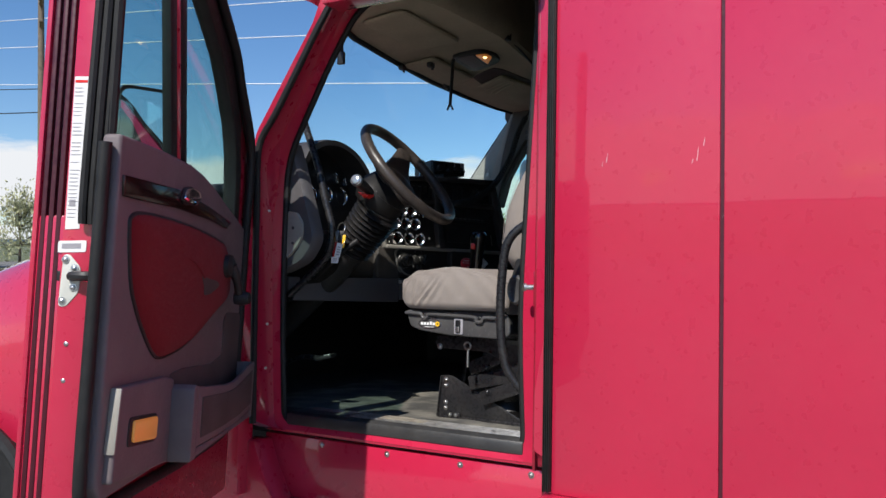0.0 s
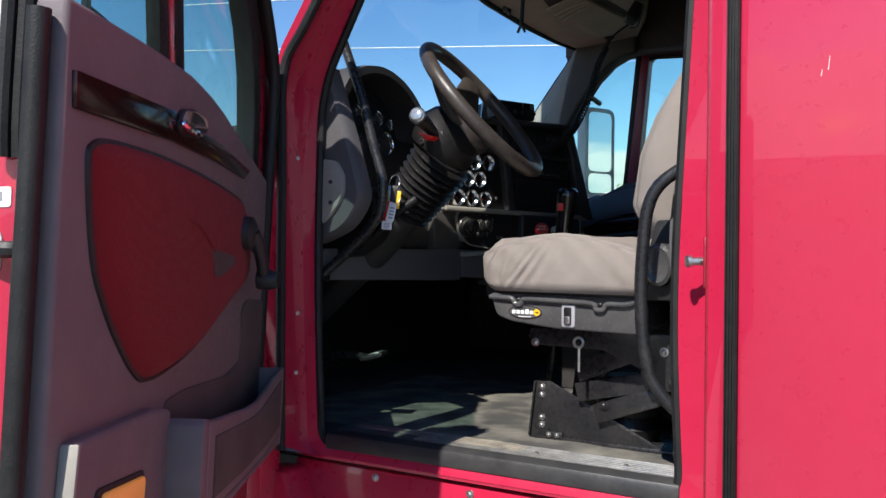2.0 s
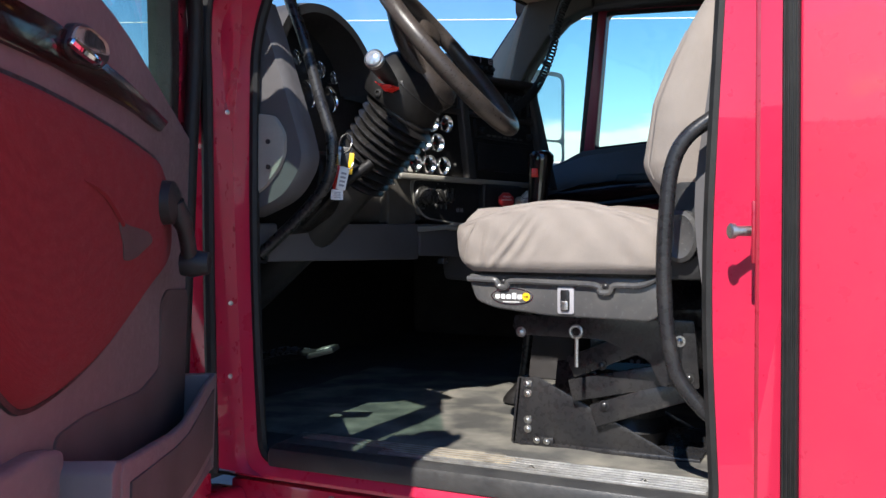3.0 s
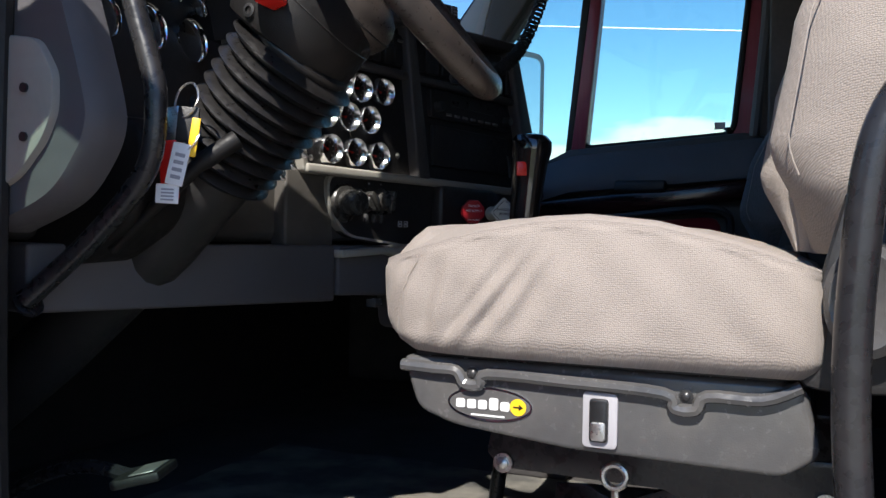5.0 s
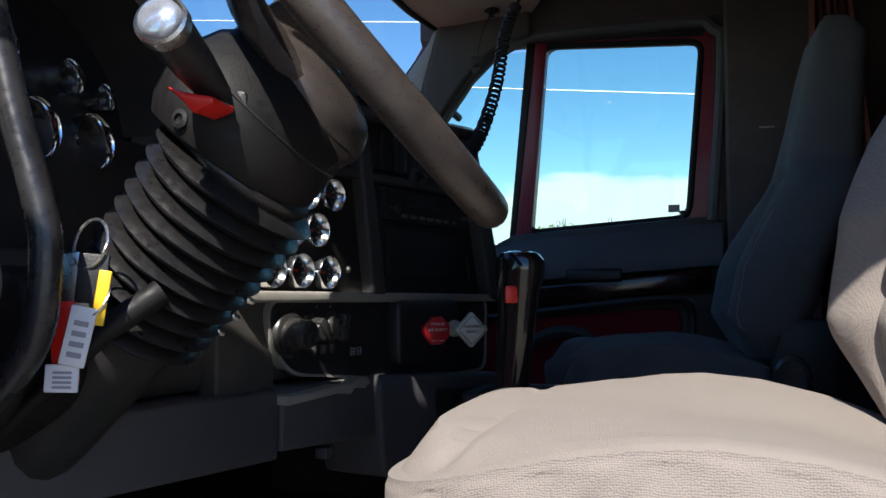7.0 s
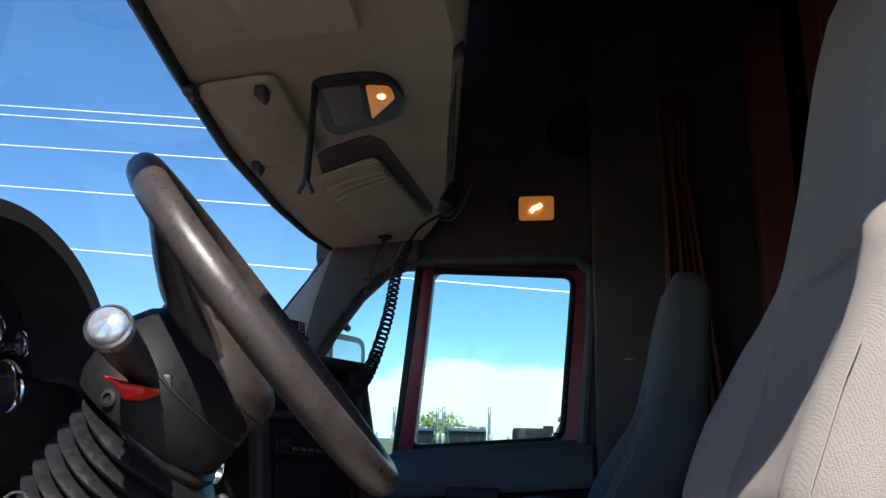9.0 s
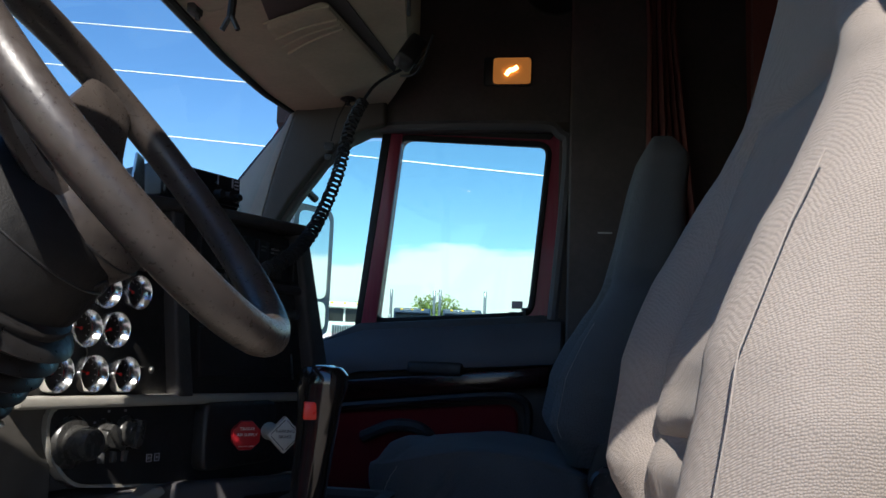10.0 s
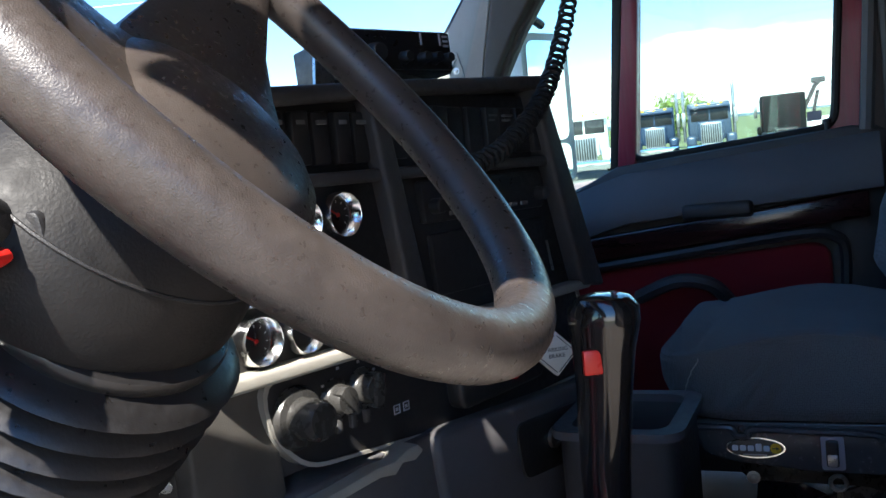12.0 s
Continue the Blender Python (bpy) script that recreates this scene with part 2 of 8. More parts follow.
# Red plastic of the air valve, darkened by shade put into the colour.
VALVE_RED = material("red_plastic_shaded", (0.40, 0.012, 0.020), 0.38, vary=0.06)
MARK_DIM = material("dim_print", (0.13, 0.13, 0.13), 0.6, vary=0.1)
WHITE_PLASTIC = material("white_plastic", (0.62, 0.62, 0.56), 0.4, vary=0.06)
DIAL = material("black_dial_face", (0.010, 0.010, 0.011), 0.35, vary=0.05)
YELLOW = material("yellow_print", (0.85, 0.50, 0.02), 0.4, vary=0.04)
GLASS = clear_glass("window_glass", (0.80, 0.95, 0.90))
WIND = clear_glass("windshield_glass", (0.84, 0.96, 0.965))
DIALGLASS = clear_glass("dial_glass", (0.97, 0.97, 0.97))
AMBER = glow("warm_lit_lens", (0.62, 0.22, 0.05), 0.26)
AMBER_DIM = glow("amber_reflector_lens", (0.80, 0.34, 0.08), 0.18)
BULB = glow("lit_bulb", (1.0, 0.66, 0.25), 4.0)
CAP = material("pearl_knob_cap", (0.50, 0.55, 0.62), 0.12, metal=0.6, vary=0.25, blotch=60, coat=0.8)
GRASS = material("dry_lawn", (0.105, 0.125, 0.045), 0.95, vary=0.35, grain=0.8, grain_scale=30, blotch=0.25, dust=0.4, dust_color=(0.22, 0.19, 0.12))
GRAVEL = material("gravel_yard", (0.175, 0.165, 0.150), 0.95, vary=0.22, grain=0.9, grain_scale=18, blotch=0.15)
BARK = material("bark", (0.11, 0.085, 0.065), 0.9, vary=0.3, grain=0.8, grain_scale=40, blotch=4)
LEAF = material("spring_leaves", (0.20, 0.27, 0.07), 0.7, vary=0.35, blotch=2.0, random_vary=0.25)
BLOSSOM = material("pale_spring_buds", (0.40, 0.40, 0.24), 0.75, vary=0.3, blotch=3.0)
HILL = material("far_hills", (0.10, 0.15, 0.19), 1.0, vary=0.2, blotch=0.01)
WALL_WHITE = material("white_painted_cladding", (0.80, 0.80, 0.78), 0.7, vary=0.05, blotch=0.7)
GALV = material("galvanised_steel", (0.40, 0.41, 0.42), 0.5, metal=0.7, vary=0.15)
POLE = material("weathered_pole_wood", (0.16, 0.125, 0.09), 0.9, vary=0.25, grain=0.7, grain_scale=30)
WIRE = material("bare_aluminium_wire", (0.85, 0.86, 0.87), 0.45, metal=0.3, vary=0.05)

# ---- mesh tools ----
def link_mesh(name, bm, mat):
    bmesh.ops.recalc_face_normals(bm, faces=bm.faces)
    me = bpy.data.meshes.new(name)
    bm.to_mesh(me)
    bm.free()
    me.materials.append(mat)
    me.shade_smooth()
    me.set_sharp_from_angle(angle=radians(38))
    return new(name, me)


def thing(name, base, label, category, group="", kind=""):
    ob = new(name)
    ob.empty_display_size = 0.1
    ob.matrix_basis = pose(*base)
    return tagged(ob, label, category, group, kind)


def part(name, bm, mat, parent, label=""):
    ob = link_mesh(name, bm, mat)
    ob.parent = parent
    if parent.data is None:
        ob.matrix_parent_inverse = parent.matrix_basis.inverted()
    return tagged(ob, label)


def solo(name, bm, mat, label, category, kind="", group=""):
    return tagged(link_mesh(name, bm, mat), label, category, group, kind)


def faces(bm, made, groups):
    for g in groups:
        vs = [made[i] for i in g]
        if len(set(vs)) > 2 and bm.faces.get(vs) is None:
            bm.faces.new(vs)


def soften(bm, verts, width, segments=2, angle=30):
    """Bevel the sharp edges among these vertices."""
    vs = set(verts)
    edges = [e for e in bm.edges if e.verts[0] in vs and e.verts[1] in vs and len(e.link_faces) == 2
             and e.calc_face_angle(0) > radians(angle)]
    if edges:
        bmesh.ops.bevel(bm, geom=edges, offset=width, segments=segments, profile=0.5, affect="EDGES", clamp_overlap=True)


def block(bm, lo, hi, bevel=0.004, m=None, segments=2):
    c = [(a + b) / 2 for a, b in zip(lo, hi)]
    s = [abs(b - a) for a, b in zip(lo, hi)]
    mat = (m or Matrix()) @ Matrix.Translation(c) @ Matrix.Diagonal((*s, 1))
    r = bmesh.ops.create_cube(bm, size=1, matrix=mat)
    if bevel:
        soften(bm, r["verts"], bevel, segments)
    return bm


def prism(bm, poly, f, w0, w1, bevel=0.0, segments=2):
    """A plate: the outline poly of (u, v), from depth w0 to w1, laid out by f(u, v, w)."""
    a = [bm.verts.new(f(u, v, w0)) for u, v in poly]
    b = [bm.verts.new(f(u, v, w1)) for u, v in poly]
    bm.faces.new(a)
    bm.faces.new(b)
    k = len(poly)
    for i in range(k):
        bm.faces.new((a[i], a[(i + 1) % k], b[(i + 1) % k], b[i]))
    if bevel:
        bmesh.ops.recalc_face_normals(bm, faces=bm.faces)
        soften(bm, a + b, bevel, segments, 50)
    return bm


def ring(bm, inner, outer, f, w0, w1):
    """A plate with a hole: two outlines with as many corners, from depth w0 to w1."""
    k = len(inner)
    rows = [[bm.verts.new(f(u, v, w)) for u, v in loop] for loop, w in ((inner, w0), (outer, w0), (outer, w1), (inner, w1))]
    for r in range(4):
        for i in range(k):
            bm.faces.new((rows[r][i], rows[r][(i + 1) % k], rows[(r + 1) % 4][(i + 1) % k], rows[(r + 1) % 4][i]))
    return bm


def spline(pts, n=8, closed=False):
    """A smooth line through the points."""
    p = [Vector(q) for q in pts]
    k = len(p)
    out = []
    for i in range(k if closed else k - 1):
        a, b, c, d = (p[(i + j) % k] if closed else p[min(max(i + j, 0), k - 1)] for j in (-1, 0, 1, 2))
        for s in range(n):
            t = s / n
            out.append(0.5 * ((2 * b) + (c - a) * t + (2 * a - 5 * b + 4 * c - d) * t * t + (3 * b - a - 3 * c + d) * t ** 3))
    if not closed:
        out.append(p[-1])
    return out


def flat_spline(pts, n=6, closed=True):
    return [(q.x, q.y) for q in spline([(a, b, 0) for a, b in pts], n, closed)]


def tube(bm, pts, r, seg=10, closed=False, squash=None):
    """A round bar along the points; r may be one number or one for each point."""
    p = [Vector(q) for q in pts]
    k = len(p)
    rr = r if isinstance(r, (list, tuple)) else [r] * k
    rows = []
    t0 = (p[1] - p[0]).normalized()
    side = t0.orthogonal().normalized()
    for i in range(k):
        a = p[(i - 1) % k] if closed or i else p[0]
        b = p[(i + 1) % k] if closed or i < k - 1 else p[-1]
        t = (b - a).normalized()
        side = (side - t * side.dot(t)).normalized()
        up = t.cross(side)
        rows.append([bm.verts.new(p[i] + rr[i] * (math.cos(x) * side + math.sin(x) * up)) for x in (2 * math.pi * j / seg for j in range(seg))])
    for i in range(k if closed else k - 1):
        a, b = rows[i], rows[(i + 1) % k]
        shift = 0
        if closed and i == k - 1:
            shift = min(range(seg), key=lambda s: (a[0].co - b[s].co).length)
        for j in range(seg):
            bm.faces.new((a[j], a[(j + 1) % seg], b[(j + 1 + shift) % seg], b[(j + shift) % seg]))
    if not closed:
        bm.faces.new(rows[0])
        bm.faces.new(rows[-1])
    return bm


def lathe(bm, profile, m, seg=24, sx=1.0, sy=1.0):
    """A turned body: (radius, height) pairs about the z axis of m."""
    rows = []
    for r, h in profile:
        if r < 1e-6:
            rows.append([bm.verts.new(m @ Vector((0, 0, h)))] * seg)
        else:
            rows.append([bm.verts.new(m @ Vector((sx * r * math.cos(a), sy * r * math.sin(a), h))) for a in (2 * math.pi * j / seg for j in range(seg))])
    for a, b in zip(rows, rows[1:]):
        for j in range(seg):
            vs = []
            for v in (a[j], a[(j + 1) % seg], b[(j + 1) % seg], b[j]):
                if v not in vs:
                    vs.append(v)
            if len(vs) > 2:
                bm.faces.new(vs)
    for row, (r, h) in ((rows[0], profile[0]), (rows[-1], profile[-1])):
        if r > 1e-6:
            bm.faces.new(row)
    return bm


def loft(bm, rows, cap=True):
    """A skin over closed cross-sections with as many points each."""
    vs = [[bm.verts.new(q) for q in row] for row in rows]
    k = len(rows[0])
    for a, b in zip(vs, vs[1:]):
        for j in range(k):
            bm.faces.new((a[j], a[(j + 1) % k], b[(j + 1) % k], b[j]))
    if cap:
        bm.faces.new(vs[0])
        bm.faces.new(vs[-1])
    return bm


def sheet(bm, grid):
    vs = [[bm.verts.new(q) for q in row] for row in grid]
    for a, b in zip(vs, vs[1:]):
        for j in range(len(a) - 1):
            bm.faces.new((a[j], a[j + 1], b[j + 1], b[j]))
    return bm


def aim(at, axis, up=(0, 0, 1)):
    """A frame whose z axis points along axis."""
    z = Vector(axis).normalized()
    x = Vector(up).cross(z)
    x = x.normalized() if x.length > 1e-4 else Vector((1, 0, 0))
    y = z.cross(x)
    return Matrix(((x.x, y.x, z.x, at[0]), (x.y, y.y, z.y, at[1]), (x.z, y.z, z.z, at[2]), (0, 0, 0, 1)))


def bolt(name, at, axis, parent, r=0.007, h=0.004, mat=None):
    bm = bmesh.new()
    m = aim(at, axis)
    lathe(bm, [(0, 0), (r * 1.5, 0), (r * 1.5, h * 0.4), (r, h * 0.45)], m, 14)
    lathe(bm, [(r, h * 0.4), (r * 0.96, h * 1.1), (r * 0.6, h * 1.5), (0, h * 1.6)], m, 6)
    if parent is None:
        return bm
    return part(name, bm, mat or STEEL, parent, "dark bolt head" if mat else "zinc-plated bolt head")


def lerp(a, b, t):
    return a + (b - a) * t


def curve_at(x, table):
    """Straight lines between (x, y) pairs."""
    if x <= table[0][0]:
        return table[0][1]
    for (a, fa), (b, fb) in zip(table, table[1:]):
        if x <= b:
            return lerp(fa, fb, (x - a) / (b - a))
    return table[-1][1]


def side_y(y):
    """Lays (x, z) outlines on an upright plane along the truck; depth goes towards +y."""
    return lambda u, v, w: (u, y + w, v)

# ---- outside ground: the yard rises gently to the far side of the truck ----
SLOPE = Matrix.Rotation(radians(2.6), 4, "X") @ Matrix.Rotation(radians(0.6), 4, "Y")


def on_ground(x, y, turn=0.0):
    """A pose on the sloping ground."""
    n = SLOPE @ Vector((0, 0, 1))
    z = -(n.x * x + n.y * (y - 3.0)) / n.z
    return Matrix.Translation((x, y, z)) @ SLOPE @ pose(0, 0, 0, 0, 0, turn)


bm = bmesh.new()
rows = []
for i in range(33):
    x = -2200 + 4400 * i / 32
    rows.append([on_ground(x, -2200 + 4400 * j / 32).translation for j in range(33)])
sheet(bm, rows)
solo("ground", bm, GRASS, "dry spring lawn and verge reaching the horizon", "ground", "structure")
bm = bmesh.new()
prism(bm, [(-26, -14), (40, -14), (40, 62), (-26, 62)], lambda u, v, w: on_ground(u, v).translation + Vector((0, 0, 0.02 + w)), -0.05, 0)
solo("yard", bm, GRAVEL, "grey gravelled asphalt truck yard", "yard", "structure")


# ---- cab shell ----
def rounded(pts, radii, n=5):
    """A closed outline with rounded corners."""
    out = []
    k = len(pts)
    for i in range(k):
        p, a, b = Vector(pts[i]), Vector(pts[i - 1]), Vector(pts[(i + 1) % k])
        r = radii[i] if isinstance(radii, (list, tuple)) else radii
        da, db = (a - p), (b - p)
        s = min(r, da.length * 0.48, db.length * 0.48)
        q0, q1 = p + da.normalized() * s, p + db.normalized() * s
        for j in range(n + 1):
            t = j / n
            q = (1 - t) ** 2 * q0 + 2 * t * (1 - t) * p + t * t * q1
            out.append((q.x, q.y))
    return out


OPEN = [(-2.220, 1.250), (-1.258, 1.250), (-1.278, 1.660), (-1.222, 2.740), (-1.900, 2.740), (-2.028, 2.560), (-2.230, 2.196), (-2.240, 1.700)]
RECESS = [(-2.250, 1.226), (-1.200, 1.226), (-1.196, 1.660), (-1.190, 2.790), (-1.920, 2.775), (-2.050, 2.580), (-2.284, 2.218), (-2.275, 1.700)]
SHUT = [(-2.236, 1.220), (-1.188, 1.220), (-1.186, 1.660), (-1.184, 2.800), (-1.880, 2.785), (-2.000, 2.600), (-2.240, 2.245), (-2.246, 1.700)]
OUTER = [(-2.305, 1.217), (-1.152, 1.217), (-1.152, 1.660), (-1.152, 3.000), (-1.870, 3.000), (-2.010, 2.630), (-2.250, 2.268), (-2.305, 1.700)]
RAD = [0.05, 0.06, 0.4, 0.16, 0.12, 0.3, 0.10, 0.4]


def skin_y(x, z):
    """The outer skin stands a little further out ahead of the doorway and is flush with the jamb along the sill."""
    out = lerp(2.450, 2.497, max(0, min(1, (x + 2.1) / 0.5)))
    return lerp(2.586, out, max(0, min(1, (z - 1.22) / 0.05)))


shut = rounded(SHUT, RAD)
outer = rounded(OUTER, 0.03)
bm = bmesh.new()
vs = [[bm.verts.new((u, y, v)) for u, v in rounded(loop, RAD)] for loop, y in ((OPEN, 2.614), (OPEN, 2.594), (RECESS, 2.580))]
vs.append([bm.verts.new((u, skin_y(u, v) + 0.012 * min(1, max(0, (v - 1.22) / 0.05)) - 0.002, v)) for u, v in shut])
vs.append([bm.verts.new((u, skin_y(u, v) - 0.002, v)) for u, v in outer])
vs.append([bm.verts.new((u, 2.640, v)) for u, v in outer])
k = len(vs[0])
for a, b in zip(vs, vs[1:] + vs[:1]):
    for j in range(k):
        bm.faces.new((a[j], a[(j + 1) % k], b[(j + 1) % k], b[j]))
wall_left = solo("wall_left", bm, RED, "red painted cab side frame round the open driver's doorway", "cab wall", "structure")

for x, z in ((-2.256, 2.006), (-2.252, 1.601), (-2.255, 1.445)):
    bolt("bolt", (x + 0.004, 2.53, z), (0.9, -0.4, 0), wall_left, 0.0036, 0.003)
# rubber seal round the doorway
bm = bmesh.new()
line = rounded(OPEN, RAD, 6)
tube(bm, [(u + (-0.003 if u < -1.7 else -0.004), 2.602, v) for u, v in line], 0.012, 8, True)
solo("door_seal", bm, RUBBER, "black rubber seal round the driver's doorway", "door seal", "structure")
# second seal on the outer edge of the frame, up the windshield pillar
bm = bmesh.new()
tube(bm, spline([(-2.238, 2.458, 1.26), (-2.242, 2.457, 1.60), (-2.243, 2.456, 2.02), (-2.242, 2.452, 2.15), (-2.228, 2.452, 2.245), (-2.166, 2.452, 2.33), (-2.07, 2.452, 2.475), (-1.985, 2.455, 2.612), (-1.915, 2.465, 2.72), (-1.85, 2.47, 2.775), (-1.5, 2.49, 2.80), (-1.25, 2.495, 2.80)], 6), 0.012, 8)
solo("door_seal", bm, RUBBER, "black rubber seal along the windshield pillar", "door seal", "structure")

# rocker below the sill
bm = bmesh.new()
block(bm, (-2.305, 2.596, 0.985), (-1.152, 2.66, 1.205), 0.006)
block(bm, (-2.305, 2.560, 0.93), (-1.152, 2.66, 0.99), 0.012)
rocker = solo("rocker_panel", bm, RED, "red painted rocker panel with bolts below the doorway", "rocker panel", "structure")
for x in (-2.040, -1.764, -1.483, -1.236):
    bolt("bolt", (x, 2.596, 1.187), (0, -1, 0), rocker, 0.0068, 0.005)
bm = bmesh.new()
prism(bm, [(-2.62, 1.15), (-2.33, 1.19), (-2.27, 1.19), (-2.235, 1.10), (-2.17, 0.99), (-2.06, 0.965), (-2.06, 0.90), (-2.62, 0.90)], side_y(2.50), 0, 0.10, 0.012)
part("step_fairing", bm, RED, rocker)
bm = bmesh.new()
block(bm, (-2.30, 2.40, 0.60), (-1.16, 2.62, 0.64), 0.01)
for i in range(7):
    block(bm, (-2.26, 2.42 + i * 0.027, 0.64), (-1.2, 2.432 + i * 0.027, 0.648), 0)
part("step", bm, GALV, rocker, "ribbed metal step")

# sleeper side panels
sleeper = thing("sleeper_side", (-0.3, 2.5, 1.2), "red painted sleeper side panels with a riveted seam", "cab wall", "", "structure")
for x0, x1 in ((-1.128, -0.661), (-0.652, 0.35), (0.359, 1.9)):
    bm = bmesh.new()
    block(bm, (x0, 2.497, 1.165), (x1, 2.56, 3.75), 0.005)
    part("panel", bm, RED, sleeper)
for x0 in (-0.663, 0.348):
    bm = bmesh.new()
    block(bm, (x0, 2.503, 1.17), (x0 + 0.013, 2.55, 3.7), 0)
    part("seam", bm, MAROON, sleeper)
bm = bmesh.new()
block(bm, (-1.153, 2.488, 1.17), (-1.127, 2.55, 3.7), 0.006)
seal = part("seal", bm, RUBBER, sleeper, "ribbed black rubber joint seal")
for i in range(4):
    bm = bmesh.new()
    block(bm, (-1.151 + i * 0.006, 2.484, 1.17), (-1.148 + i * 0.006, 2.49, 3.7), 0.001)
    part("rib", bm, RUBBER, seal)
bm = bmesh.new()
prism(bm, [(2.452, 0.85), (2.448, 1.12), (2.462, 1.155), (2.50, 1.165), (2.56, 1.165), (2.56, 0.85)], lambda u, v, w: (w, u, v), -1.15, 1.9, 0.004)
part("lower_fairing", bm, RED, sleeper)

for x, z, h, lean in ((-0.973, 2.105, 0.026, 0.003), (-0.985, 2.095, 0.012, 0.002), (-0.722, 2.095, 0.036, 0.004), (-0.705, 2.135, 0.022, 0.004), (-0.735, 2.09, 0.012, 0.003), (-0.655, 1.945, 0.006, 0.004)):
    bm = bmesh.new()
    prism(bm, [(x, z), (x + 0.0012, z), (x + lean + 0.0008, z + h), (x + lean, z + h)], side_y(2.4966), 0, 0.001)
    part("scratch", bm, WHITE, sleeper, "thin white scratch in the paint")

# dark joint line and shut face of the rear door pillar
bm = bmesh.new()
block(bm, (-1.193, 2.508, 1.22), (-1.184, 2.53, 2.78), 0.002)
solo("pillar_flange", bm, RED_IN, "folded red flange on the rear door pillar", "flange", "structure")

# striker
striker = thing("door_striker", (-1.20, 2.55, 1.752), "zinc steel door striker pin on the red pillar", "striker")
bm = bmesh.new()
lathe(bm, [(0, 0), (0.016, 0), (0.016, 0.007), (0.0085, 0.009), (0.0085, 0.040), (0.0125, 0.041), (0.0125, 0.048), (0.010, 0.050), (0, 0.050)], aim((-1.190, 2.540, 1.752), (-0.85, -0.52, 0)), 20)
part("pin", bm, STEEL, striker)
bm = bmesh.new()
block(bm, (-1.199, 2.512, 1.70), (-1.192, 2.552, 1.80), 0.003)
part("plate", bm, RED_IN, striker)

# floor and sill
bm = bmesh.new()
block(bm, (-2.95, 2.62, 1.20), (1.6, 4.80, 1.275), 0)
solo("floor", bm, CARPET_DARK, "dark carpeted cab floor", "floor", "structure")
bm = bmesh.new()
grid = []
for i in range(41):
    x = -2.55 + 1.30 * i / 40
    row = []
    for j in range(31):
        y = 2.725 + 0.95 * j / 30
        row.append((x, y, 1.281 + 0.006 * noise.noise((x * 5, y * 5, 0)) + 0.0025 * noise.noise((x * 24, y * 24, 3))))
    grid.append(row)
sheet(bm, grid)
solo("floor_mat", bm, CARPET, "worn grey floor mat with dried mud", "floor mat", "structure")
kick = thing("kick_plate", (-1.73, 2.66, 1.25), "scuffed dark kick plate with bright ribs on the sill", "kick plate")
bm = bmesh.new()
prism(bm, [(2.590, 1.245), (2.590, 1.274), (2.604, 1.286), (2.726, 1.290), (2.735, 1.276), (2.735, 1.245)], lambda u, v, w: (w, u, v), -2.20, -1.265, 0.003)
part("plate", bm, SILL, kick)
bm = bmesh.new()
prism(bm, [(2.586, 1.244), (2.584, 1.274), (2.588, 1.283), (2.606, 1.2905), (2.622, 1.291), (2.622, 1.244)], lambda u, v, w: (w, u, v), -2.195, -1.262, 0.004)
part("nosing", bm, NOSING, kick, "scuffed grey nosing")
random.seed(9)
bm = bmesh.new()
edge = []
for i in range(40):
    a = 2 * math.pi * i / 40
    k = 1 + 0.16 * random.uniform(-1, 1)
    edge.append((-1.815 + 0.155 * k * math.copysign(abs(math.cos(a)) ** 0.7, math.cos(a)), 2.688 + 0.036 * k * math.sin(a)))
prism(bm, edge, lambda u, v, w: (u, v, 1.2902 + w), 0, 0.0018)
part("mud_patch", bm, MUD, kick, "flaking dried beige mud")
for i in range(6):
    bm = bmesh.new()
    y = 2.633 + i * 0.0155
    block(bm, (-2.17 if i > 2 else -1.95, y, 1.285), (-1.285, y + 0.005, 1.2925), 0.0012)
    part("rib", bm, SILL_RIB, kick)
for x in (-1.62, -1.40):
    bolt("screw", (x, 2.66, 1.290), (0, 0, 1), kick, 0.005, 0.003)

# firewall, cab back and roof
bm = bmesh.new()
block(bm, (-2.98, 2.62, 0.95), (-2.93, 4.80, 2.02), 0)
solo("firewall", bm, BLACK, "black firewall behind the pedals", "wall", "structure")
bm = bmesh.new()
block(bm, (1.60, 2.50, 1.1), (1.68, 4.95, 3.75), 0)
solo("wall_rear", bm, LINER_DARK, "dark trimmed sleeper back wall", "wall", "structure")
bm = bmesh.new()
block(bm, (-1.128, 2.575, 1.27), (1.6, 2.60, 3.7), 0)
block(bm, (-1.80, 2.652, 2.80), (-1.128, 2.68, 3.7), 0)
solo("sleeper_liner", bm, LINER_DARK, "dark padded sleeper wall lining", "wall", "structure")
bm = bmesh.new()
block(bm, (-1.95, 2.50, 3.66), (1.68, 4.98, 3.75), 0)
solo("ceiling", bm, LINER_DARK, "dark high sleeper ceiling", "ceiling", "structure")
bm = bmesh.new()
block(bm, (-1.152, 2.55, 2.99), (1.6, 2.575, 3.7), 0)
block(bm, (-1.90, 2.497, 2.985), (-1.152, 2.56, 3.75), 0.004)
solo("roof_side", bm, RED, "red painted raised roof side", "roof", "structure")

# Unseen rail, added to throw shade on the wheel and backrest.
bm = bmesh.new()
block(bm, (-1.93, 2.400, 2.668), (-1.16, 2.50, 2.80), 0.012)
solo("drip_rail", bm, RED, "unseen red rail above the doorway, added to shade the cab", "rail", "structure")
bm = bmesh.new()
block(bm, (-2.98, 2.63, 1.22), (-2.30, 2.655, 2.00), 0)
block(bm, (-2.98, 4.69, 1.22), (-2.30, 4.72, 1.95), 0)
block(bm, (-2.98, 2.655, 1.95), (-2.60, 4.69, 1.975), 0)
